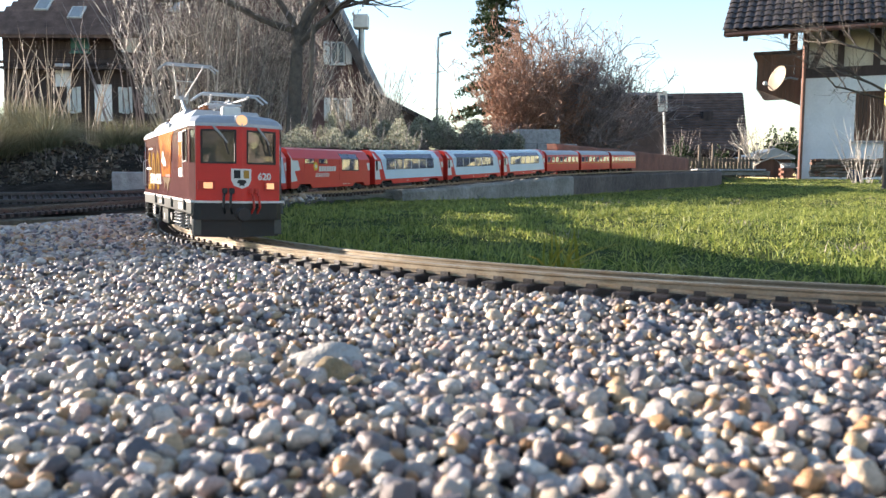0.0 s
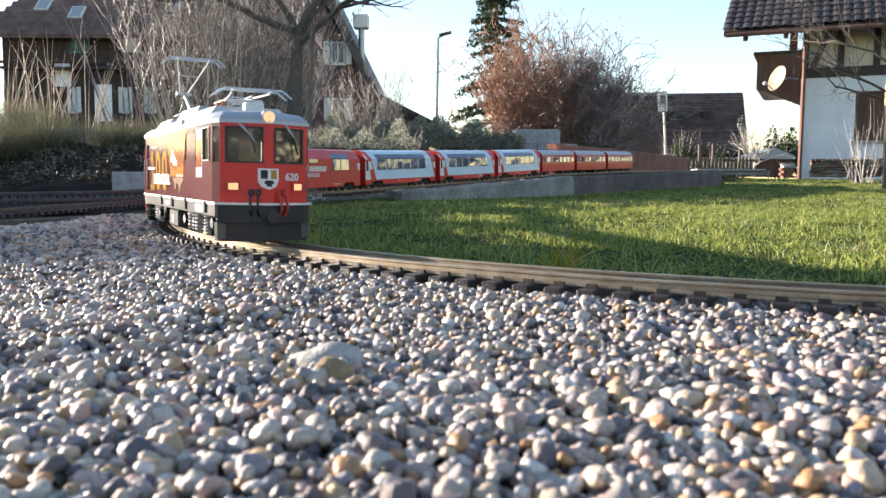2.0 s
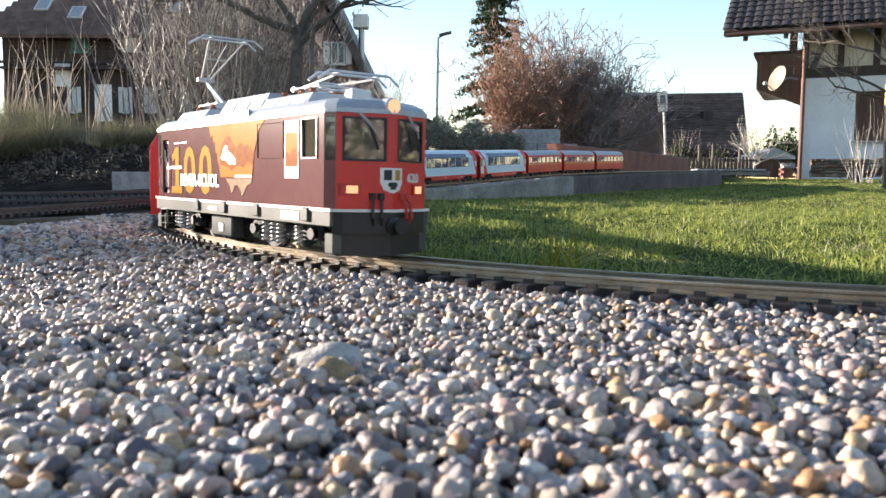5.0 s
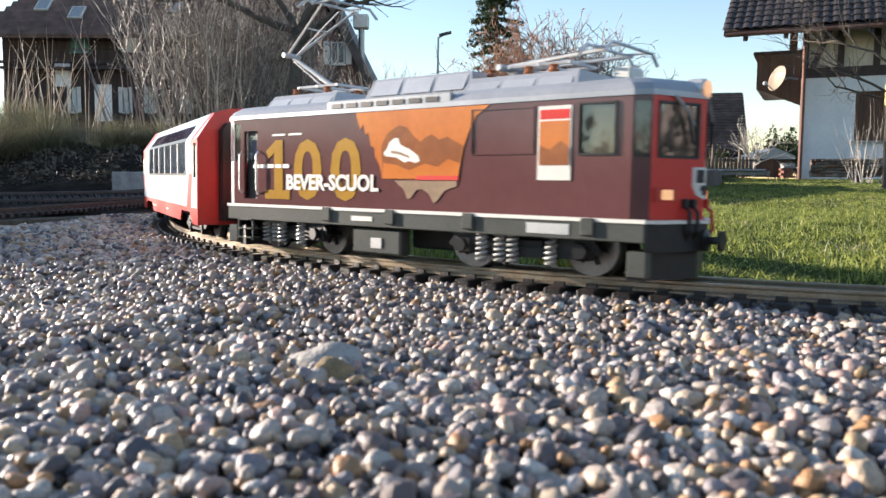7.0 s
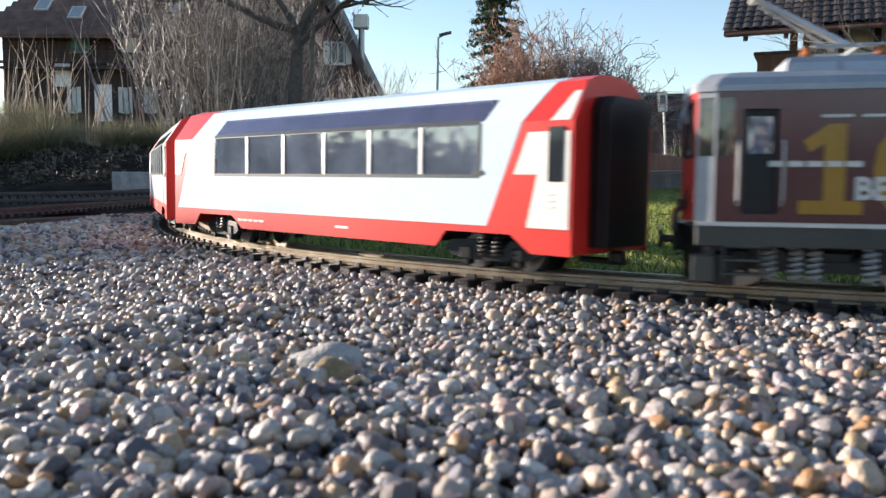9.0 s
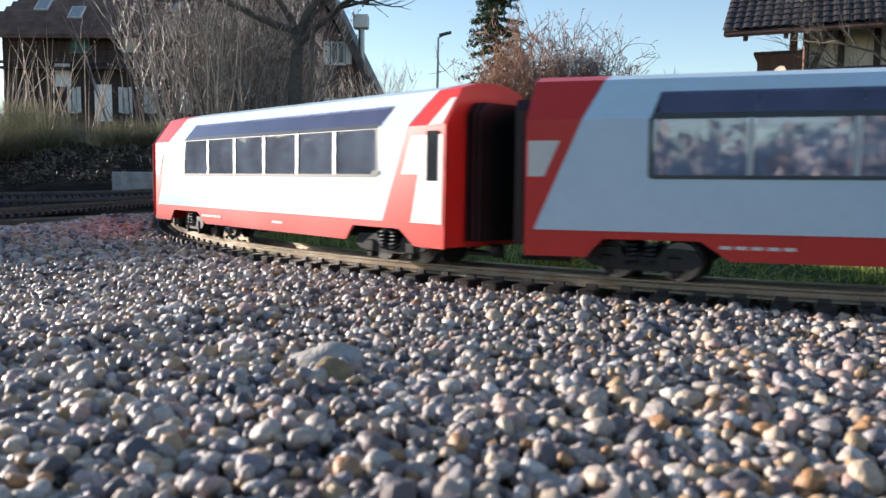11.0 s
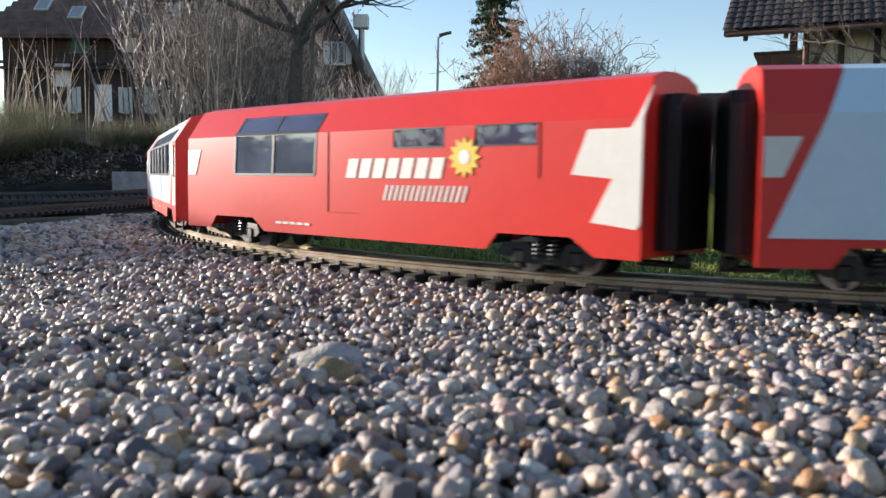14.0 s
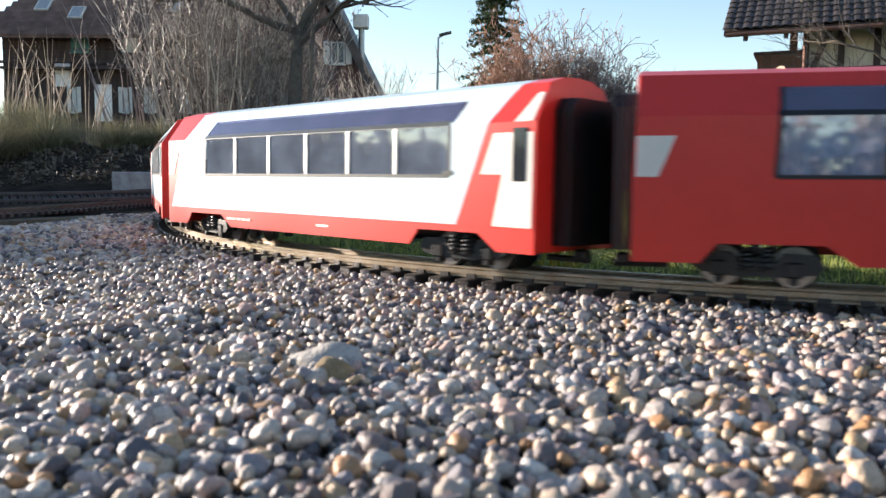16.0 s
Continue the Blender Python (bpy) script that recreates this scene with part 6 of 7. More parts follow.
# big russet and grey shrub in the middle, with spruce behind
def round_shrub(label, x, y, z, h, wid, count, seed, material, leaves=0):
    """A wide bare shrub: branches from one stool, side twigs and fine spurs, and a few withered leaves."""
    r = random.Random(seed)
    t = thing("bare_shrub", label, "shrub")
    tips = []
    for k in range(6):
        m = M()
        for i in range(count // 6):
            a, e = r.uniform(0, 2 * math.pi), r.uniform(0.1, 1.0)
            d = Vector((math.cos(a) * e * wid, math.sin(a) * e * 0.5 * wid, h * (1.2 - 0.85 * e * e)))
            p = (x + r.gauss(0, 0.16), y + r.gauss(0, 0.16), z)
            pts, ee = wander(p, d, d.length * r.uniform(0.6, 1.0), 8, r, 0.17, 0.03)
            rr = r.choice((0.016, 0.011, 0.009))
            m.tube(pts, taper(rr, 0.004, 8), 4, False)
            for j in range(13):
                q = pts[r.randint(2, 8)]
                g, gd = wander(q, ee + Vector((r.gauss(0, 0.75), r.gauss(0, 0.75), r.gauss(0.2, 0.5))), d.length * r.uniform(0.08, 0.24), 4, r, 0.22)
                m.tube(g, taper(0.0075, 0.0035, 4), 3, False)
                tips.append(g[-1])
                for w in range(2):
                    f, _ = wander(g[r.randint(1, 4)], gd + Vector((r.gauss(0, 0.9), r.gauss(0, 0.9), r.gauss(0.2, 0.6))), r.uniform(0.06, 0.16), 2, r, 0.2)
                    m.tube(f, taper(0.005, 0.003, 2), 3, False)
                    tips.append(f[-1])
        tagged(part("branch_growth", m, material, t), kind="stuff")
    if leaves:
        rn = np.random.default_rng(seed)
        P = np.array([tuple(q) for q in tips])[rn.integers(0, len(tips), leaves)] + rn.normal(0, 0.025, (leaves, 3))
        leaf_cloud("withered_leaves", P, rn.uniform(0.025, 0.05, leaves), rn, RUSSET, t)
    return t


RUSSET = leaf_mat("withered_leaf", (0.2, 0.1, 0.06), (0.44, 0.25, 0.16), glow=0.35)
round_shrub("wide bare russet-twigged shrub with withered leaves", 1.4, 14.0, 0.4, 2.2, 1.35, 170, 6, TWIGRED, 2600)
round_shrub("wide bare grey-twigged shrub", 2.5, 14.4, 0.4, 1.95, 1.9, 240, 7, TWIGGREY, 900)


def spruce(x, y, z, h, seed):
    r = random.Random(seed)
    rn = np.random.default_rng(seed)
    t = thing("spruce_tree", "dark green spruce behind the shrubs", "tree")
    part("trunk", M().tube([(x, y, z), (x, y, z + h)], [0.22, 0.03], 8), BARK, t)
    m, P = M(), []
    for i in range(150):
        u = r.uniform(0.25, 1)
        zz = z + h * u
        ln = (1 - u) * h * 0.24 + 0.3
        a = r.uniform(0, 2 * math.pi)
        d = Vector((math.cos(a), math.sin(a), -0.25))
        m.tube([(x, y, zz), Vector((x, y, zz)) + d * ln], [0.03, 0.008], 3, False)
        for k in range(90):
            v = r.uniform(0.1, 1)
            q = Vector((x, y, zz)) + d * ln * v
            P.append((q.x + r.gauss(0, 0.09), q.y + r.gauss(0, 0.09), q.z + r.gauss(-0.07, 0.07)))
    part("limbs", m, BARK, t)
    leaf_cloud("needles", np.array(P), rn.uniform(0.1, 0.22, len(P)), rn, SPRUCE, t)


spruce(2.9, 45, -0.1, 13.6, 9)
GREYLEAF = leaf_mat("grey_green_leaf", (0.1, 0.11, 0.07), (0.36, 0.36, 0.27), glow=0.3)
hedge_mound("evergreen_hedge", "low rambling evergreen hedge behind the track", -1.15, 0.78, 7.7, 8.7, 0.3, 0.44, 42000, 0.02, 2, GREYLEAF)
hedge_mound("evergreen_hedge", "low leafy ground cover on the bank", -1.9, -0.2, 5.6, 7.6, None, 0.25, 12000, 0.02, 5, GREYLEAF)
hedge_mound("evergreen_hedge", "dark evergreen mass below the gable", -1.5, -0.4, 9.4, 10.4, 0.4, 0.45, 14000, 0.027, 12, GREYLEAF)
# unseen hedge, sized so its shadow covers the bank, sidings and left gravel
hedge_mound("evergreen_hedge", "clipped hedge added out of view to shade the bank", -4.1, -3.5, 2.45, 4.65, 0.0, 0.69, 18000, 0.06, 33, IVY, True)
# leaf litter whose dark tones also carry part of the bank's shade
hedge_mound("ground_cover", "leafy ground cover on the bank, coloured dark for its shade", -3.4, -1.2, 3.75, 5.0, None, 0.06, 5200, 0.03, 15, leaf_mat("shade_leaf", (0.03, 0.028, 0.02), (0.2, 0.16, 0.12), glow=0.2))
hedge_mound("evergreen_hedge", "dark shrubs below the barn", 3.2, 6.6, 17, 19, 0.1, 0.5, 4000, 0.08, 21, IVY)

# ---- loose things in the garden ----
def granite_block():
    t = thing("granite_block", "pale grey granite block beside the track", "stone block")
    part("block", M().box(-0.1, 0.1, -0.11, 0.11, 0.0, 0.125, 0.006), GRANITE, t)
    return t


granite_block().matrix_basis = pose(-1.41, 3.72, -0.027, 0, 0, 12)
blk = thing("block_stack", "stack of pale concrete blocks beside the hedge", "stone block")
for i in range(2):
    part("block", M().box(-0.118, 0.118, -0.1, 0.1, 0.0, 0.15, 0.008), GRANITE, blk, at=pose(0.86 + i * 0.24, 8.5, 0.43, 0, 0, 2 - 4 * i))
for i in range(3):
    part("block", M().box(-0.1, 0.1, -0.1, 0.1, 0.0, 0.1, 0.006), GRANITE, blk, at=pose(0.86 + i * 0.21, 8.42, 0.328))


def stick(label, pts, rad, material):
    return solid("dead_stick", M().tube(pts, rad, 6), material, label, "stick")


stick("pale dry stalk lying on the bank", [(-2.28, 4.72, 0.27), (-2.1, 4.66, 0.235), (-1.98, 4.62, 0.2)], [0.005, 0.004, 0.002], STRAW)

panel = thing("solar_lamp", "small tilted dark blue solar panel on the lawn", "solar lamp", at=pose(5.62, 11, 0.05, 0, 14, 10))
part("panel", M().box(-0.1, 0.1, -0.02, 0.02, 0.02, 0.15, 0.006), PANELBLUE, panel)
part("rim", M().box(-0.106, 0.106, -0.016, 0.024, 0.012, 0.158, 0.006), BLACK, panel)
part("spike", M().tube([(0, 0, -0.08), (0, 0, 0.05)], 0.01, 6), BLACK, panel)

# ---- street lamp and sign ----
lampx = thing("street_lamp", "grey metal street lamp with a flat head", "street lamp")
part("mast", M().tube([(-0.3, 33, 0.3), (-0.27, 33, 3.0), (-0.23, 33, 5.72)], [0.065, 0.055, 0.04], 10), GALV, lampx)
part("arm", M().tube([(-0.23, 33, 5.68), (-0.05, 33, 5.78)], 0.03, 8), GALV, lampx)
part("lamp_head", M().box(-0.16, 0.36, -0.12, 0.12, -0.05, 0.05, 0.03), FRAME, lampx, at=pose(-0.05, 33, 5.82, 0, -14, 0))
sgn = thing("road_sign", "white rectangular sign with a dark marking on a post", "sign", at=pose(6.05, 22, 0.2, 0, -4, 12))
part("post", M().tube([(0.05, 0, 0), (0.05, 0, 2.25)], 0.03, 8), GALV, sgn)
part("board", M().box(-0.13, 0.15, -0.035, -0.02, 1.68, 2.22, 0.01), SHUTTER, sgn)
part("marking", M().box(-0.07, 0.09, -0.04, -0.036, 1.9, 2.12), PANELBLUE, sgn)


# ---- the fence by the barn ----
fence = thing("garden_fence", "weathered wooden picket fence", "fence")
for i in range(22):
    part("slat", M().box(-0.025, 0.025, -0.01, 0.01, 0.0, 0.36 + 0.02 * math.sin(i * 1.7), 0.004), OLDWOOD, fence, at=pose(4.5 + i * 0.08, 16 + 0.01 * i, 0.14))
for x, h in ((5.05, 0.62), (5.32, 0.64), (5.85, 0.54)):
    part("post", M().box(-0.022, 0.022, -0.022, 0.022, 0, h, 0.006), OLDWOOD, fence, at=pose(x, 15.9, 0.12))
for z in (0.24, 0.42):
    part("rail", M().box(4.45, 6.25, 16.02, 16.05, z, z + 0.04), OLDWOOD, fence)
slab = thing("stone_slab", "pale slab lying on the low wall", "stone slab", at=pose(5.35, 15.4, 0.14))
part("slab", M().box(-0.55, 0.75, -0.2, 0.2, 0.08, 0.12, 0.01), GRANITE, slab)
part("base", M().box(-0.75, 0.85, -0.15, 0.15, 0.0, 0.08, 0.01), CONC, slab)
for i, (x, y, h) in enumerate(((6.7, 17.5, 1.25), (7.15, 18.5, 1.3))):
    bare_tree("young_tree", "slim bare young tree with pale stems", x, y, 0.12, 0.35, 0.03, h * 0.42, 2, 4, 50 + i, TWIG, TWIG, 0.4, 6)
hedge_mound("clipped_conifer", "dark green conifer beyond the garden", 9.9, 10.7, 24, 25, 0.2, 1.5, 2500, 0.1, 31, SPRUCE)
hedge_mound("clipped_shrub", "dark round clipped shrub before the barn", 5.65, 6.15, 19.7, 20.3, 0.1, 1.1, 3000, 0.06, 34, SPRUCE)
hedge_mound("clipped_shrub", "small dark clipped shrub before the barn", 6.65, 7.0, 19.7, 20.2, 0.1, 0.8, 2000, 0.06, 35, SPRUCE)
grn = thing("garden_shed", "small grey-roofed garden shed beside the house", "shed", at=pose(7.75, 19.5, 0.12))
part("wall", M().box(-0.45, 0.5, -0.4, 0.4, 0, 0.42), BROWNWOOD, grn)
part("roof", M().prism([(-0.55, 0.42), (0.55, 0.42), (0.55, 0.5), (0.1, 0.68), (-0.55, 0.46)], "y", -0.5, 0.5), GALV, grn)
bench = thing("brick_stack", "small stack of bricks on the lawn", "bricks", at=pose(7.95, 18.6, 0.1))
for i in range(6):
    part("brick", M().box(-0.14, 0.14, -0.08, 0.08, 0, 0.055, 0.006), BRICKRED if i < 4 else GRANITE, bench, at=pose(0.02 * (-1) ** i + (0.0 if i < 5 else 0.03), 0, 0.057 * i, 0, 0, 4 * (-1) ** i))

# ---- firewood ----
wood = thing("firewood_pile", "stacked split firewood against the house wall", "firewood")
rw = random.Random(12)
for j in range(6):
    for i in range(13):
        rr_ = 0.036 * rw.uniform(0.8, 1.2)
        m = M().lathe([(rr_, 0.0), (rr_ * 1.02, 0.15), (rr_, 0.3)], "x", (0, 0, 0), 7)
        part("log", m, OLDWOOD if rw.random() < 0.7 else BROWNWOOD, wood, at=pose(8.2 + i * 0.1 + rw.uniform(-0.02, 0.02), 18.0 - i * 0.045, 0.16 + j * 0.066, rw.uniform(0, 90), rw.uniform(-4, 4), rw.uniform(-30, 20)))

# ---- fruit tree before the white house ----
bare_tree("fruit_tree", "bare lichen-grey fruit tree beside the house", 3.98, 7.0, 0.02, 1.0, 0.024, 0.55, 3, 4, 61, BARK, BARK, 0.5, 6,
          first=[(-0.9, 0.1, 0.45), (-0.8, -0.2, 0.9), (-0.7, 0.3, 0.1), (-0.3, 0.2, 1), (0.6, 0, 0.7), (-0.95, 0.0, 0.2)])
shoots_bush("rose_bush", "bare thorny bush with pale stems before the wall", 4.72, 9.0, 0.04, 20, 0.3, 0.3, 0.95, 0.25, 17, TWIG, 0.0032, 5)
stake = thing("tree_stake", "yellowish wooden tree stake", "stake")
part("post", M().tube([(3.845, 7.0, 0.0), (3.84, 7.0, 0.86)], 0.02, 8), OLDWOOD, stake)
part("tie", M().tube([(3.838, 7.0, 0.72), (3.838, 7.0, 0.9)], 0.027, 8), YELLOW, stake)


# ---- houses ----
def window_unit(parent, x, z, w, h, y, shutters=None, frame=SHUTTER, sw=None):
    """A window in a wall that faces -y: frame, two panes, sill and open shutters. x, z: its lower middle."""
    win = part("window", M().box(x - w / 2, x + w / 2, y - 0.03, y - 0.01, z, z + h), HOUSEPANE, parent)
    fr = M()
    for a, b, c, d in ((x - w / 2, x + w / 2, z, z + 0.06), (x - w / 2, x + w / 2, z + h - 0.06, z + h), (x - w / 2, x - w / 2 + 0.06, z, z + h), (x + w / 2 - 0.06, x + w / 2, z, z + h), (x - 0.03, x + 0.03, z, z + h)):
        fr.box(a, b, y - 0.06, y - 0.03, c, d)
    part("window_frame", fr, frame, win)
    part("sill", M().box(x - w / 2 - 0.05, x + w / 2 + 0.05, y - 0.14, y - 0.01, z - 0.06, z), frame, win)
    if shutters:
        for s in (-1, 1):
            a = x + s * (w / 2 + 0.04)
            w_ = (sw or w * 0.46)
            m = M().box(min(a, a + s * w_), max(a, a + s * w_), y - 0.09, y - 0.05, z - 0.02, z + h + 0.02, 0.008)
            for k in range(7):
                zz = z + 0.05 + k * (h - 0.1) / 7
                m.box(min(a + s * w_ * 0.15, a + s * w_ * 0.85), max(a + s * w_ * 0.15, a + s * w_ * 0.85), y - 0.1, y - 0.09, zz, zz + h / 14)
            part("shutter", m, shutters, win)
    return win


def tile_rows(parent, a, b, eave, up, cols, rows, material, thick=0.035, wave=True):
    """Roof tiles laid in rows: a, b are the ends of the eave, up the way to the ridge. Each tile overlaps the one below."""
    a, b, up = Vector(a), Vector(b), Vector(up)
    along = (b - a) / cols
    rise = up / rows
    nrm = along.cross(rise).normalized()
    if nrm.z < 0:
        nrm = -nrm
    m = M()
    w, h = along.length, rise.length * 1.15
    prof = [(-0.5, 0.0), (-0.42, 0.35), (-0.15, 1.0), (0.15, 1.0), (0.38, 0.25), (0.5, 0.0)] if wave else [(-0.49, 0.3), (0.49, 0.3)]
    n = len(prof)
    v = []
    for q in (0, 1):
        for u, k in prof:
            v.append((u * w, q * h, k * thick + (thick * 0.9 if q == 0 else 0.0)))
    for q in (0, 1):
        for u, k in prof:
            v.append((u * w, q * h, k * thick - thick * 0.6 + (thick * 0.9 if q == 0 else 0.0)))
    f = [(i, i + 1, n + i + 1, n + i) for i in range(n - 1)] + [(i + 1, i, 2 * n + i, 2 * n + i + 1) for i in range(n - 1)]
    me = M().add(v, f).mesh("roof_tile")
    me.materials.append(material)
    ex, ey = along.normalized(), rise.normalized()
    R = Matrix((ex, ey, nrm)).transposed().to_4x4()
    for j in range(rows):
        for i in range(cols):
            part("roof_tile", me, material, parent, at=Matrix.Translation(a + along * (i + 0.5) + rise * j) @ R)


def white_house():
    h = thing("white_house", "white plastered house with timber framing, tiled roof and wooden balcony", "house", at=pose(8.8, 20.0, 0.02, 0, 0, -25))
    W, D = 5.5, 8.0
    # ground floor wall with an opening for the shuttered window
    wx, wz0, wz1 = (1.22, 2.2), 0.98, 2.16
    wl = M()
    for a, b, c, d in ((0, wx[0], 0, 2.6), (wx[0], wx[1], 0, wz0), (wx[0], wx[1], wz1, 2.6), (wx[1], W, 0, 2.6)):
        wl.box(a, b, 0, 0.3, c, d)
    wl.box(0, 0.3, 0.3, D, 0, 2.6).box(W - 0.3, W, 0.3, D, 0, 2.6).box(0.3, W - 0.3, D - 0.3, D, 0, 2.6)
    part("wall", wl, PLASTER, h, "white plastered ground floor wall")
    up = M().box(0.02, W, 0.03, 0.3, 2.6, 4.3).box(0.02, 0.3, 0.3, D, 2.6, 5.5).box(W - 0.3, W, 0.3, D, 2.6, 5.5)
    part("upper_wall", up, BEIGE, h, "beige upper storey between timbers")
    sh = part("window", M().box(wx[0], wx[1], 0.12, 0.15, wz0, wz1), HOUSEPANE, h)
    n = 12
    for i in range(n):
        w = (wx[1] - wx[0]) / n
        part("shutter_slat", M().box(wx[0] + i * w + 0.005, wx[0] + (i + 1) * w - 0.005, 0.03, 0.06, wz0, wz1, 0.006), BROWNWOOD, sh)
    part("sill", M().box(wx[0] - 0.06, wx[1] + 0.06, -0.06, 0.1, wz0 - 0.06, wz0), GRANITE, sh)
    def beam(poly, y0=-0.03, y1=0.06):
        part("timber_beam", M().prism(poly, "y", y0, y1), DARKWOOD, h, "dark timber beam")
    beam([(-0.02, 2.52), (W, 2.52), (W, 2.76), (-0.02, 2.76)])
    beam([(-0.02, 3.75), (W, 3.75), (W, 3.95), (-0.02, 3.95)])
    for x in (0.0, 0.78, 1.55, 2.35, 3.1, 3.9, 4.7):
        beam([(x, 2.76), (x + 0.15, 2.76), (x + 0.15, 3.75), (x, 3.75)], -0.025, 0.055)
    beam([(0.17, 2.76), (0.32, 2.76), (0.7, 3.75), (0.55, 3.75)], -0.02, 0.05)
    part("drainpipe", M().tube([(0.06, -0.1, 0.05), (0.06, -0.1, 3.3), (0.06, -0.5, 3.55)], 0.045, 10), COPPER, h, "brown metal drainpipe")
    # roof
    ev, up_ = 0.95, Vector((0, 5.6, 3.5))
    slab_ = M().add([(-1.75, -ev, 3.5), (W + 1, -ev, 3.5), (W + 1, -ev + 5.6, 7.0), (-1.75, -ev + 5.6, 7.0), (-1.75, -ev, 3.62), (W + 1, -ev, 3.62), (W + 1, -ev + 5.6, 7.12), (-1.75, -ev + 5.6, 7.12)],
                    [(3, 2, 1, 0), (4, 5, 6, 7), (0, 1, 5, 4), (1, 2, 6, 5), (2, 3, 7, 6), (3, 0, 4, 7)])
    rf = part("roof", slab_, DARKWOOD, h, "steep roof of dark brown clay tiles")
    tile_rows(rf, (-1.78, -ev - 0.04, 3.63), (3.0, -ev - 0.04, 3.63), None, up_ * 0.62, 22, 12, TILE)
    rest = M().add([(3.0, -ev, 3.66), (W + 1, -ev, 3.66), (W + 1, 4.65, 7.16), (3.0, 4.65, 7.16)], [(0, 1, 2, 3)])
    part("roof_sheet", rest, TILE, rf)
    rest2 = M().add([(-1.78, -ev + 5.6 * 0.62, 3.66 + 3.5 * 0.62), (3.0, -ev + 5.6 * 0.62, 3.66 + 3.5 * 0.62), (3.0, 4.65, 7.16), (-1.78, 4.65, 7.16)], [(0, 1, 2, 3)])
    part("roof_sheet", rest2, TILE, rf)
    part("gutter", M().tube([(-1.7, -ev - 0.06, 3.52), (W + 1, -ev - 0.06, 3.52)], 0.055, 8), COPPER, rf)
    for x in (-1.3, -0.4, 0.5, 1.4, 2.3, 3.2):
        part("rafter", M().add([(x, -ev, 3.36), (x + 0.1, -ev, 3.36), (x + 0.1, 0.2, 4.08), (x, 0.2, 4.08), (x, -ev, 3.5), (x + 0.1, -ev, 3.5), (x + 0.1, 0.2, 4.22), (x, 0.2, 4.22)],
                               [(3, 2, 1, 0), (4, 5, 6, 7), (0, 1, 5, 4), (1, 2, 6, 5), (2, 3, 7, 6), (3, 0, 4, 7)]), DARKWOOD, rf)
    # balcony on the side wall
    bal = part("balcony", M().box(-1.0, 0.0, 0.05, 3.0, 2.28, 2.42), DARKWOOD, h, "dark brown boarded balcony")
    for i in range(6):
        x0 = -1.02 + i * 0.17
        b0 = 2.3 - 0.4 * i / 5.5
        part("board", M().prism([(x0, b0), (x0 + 0.168, b0 - 0.07), (x0 + 0.168, 3.15), (x0, 3.13)], "y", 0.0, 0.04), BROWNWOOD, bal)
    for i in range(14):
        part("board", M().box(-1.03, -0.99, 0.05 + i * 0.2, 0.24 + i * 0.2, 2.3, 3.13), BROWNWOOD, bal)
    part("handrail", M().box(-1.12, 0.02, -0.03, 0.08, 3.14, 3.22, 0.01).box(-1.12, -0.96, 0.08, 3.0, 3.14, 3.22), DARKWOOD, bal)
    part("post", M().box(-0.3, -0.12, 0.1, 0.26, 3.22, 3.9), BROWNWOOD, bal)
    return h


white_house()
dish = thing("satellite_dish", "beige satellite dish on the balcony", "satellite dish", at=pose(8.1, 19.7, 2.5, 72, 0, -78))
part("bowl", M().lathe([(0.02, -0.07), (0.15, -0.055), (0.25, -0.025), (0.31, 0.02), (0.315, 0.03), (0.3, 0.022), (0.24, -0.015), (0.14, -0.045), (0.01, -0.06)], "z", (0, 0, 0), 28), DISH, dish, smooth=True)
part("arm", M().tube([(0, -0.3, 0.0), (0, -0.22, 0.26)], 0.015, 6), GALV, dish)
part("feed", M().lathe([(0.04, 0), (0.05, 0.06), (0.03, 0.09)], "z", (0, -0.22, 0.24), 12), SHUTTER, dish)
part("bracket", M().tube([(0, 0, -0.06), (0.1, 0.1, -0.25), (0.2, 0.1, -0.4)], 0.025, 8), GALV, dish)


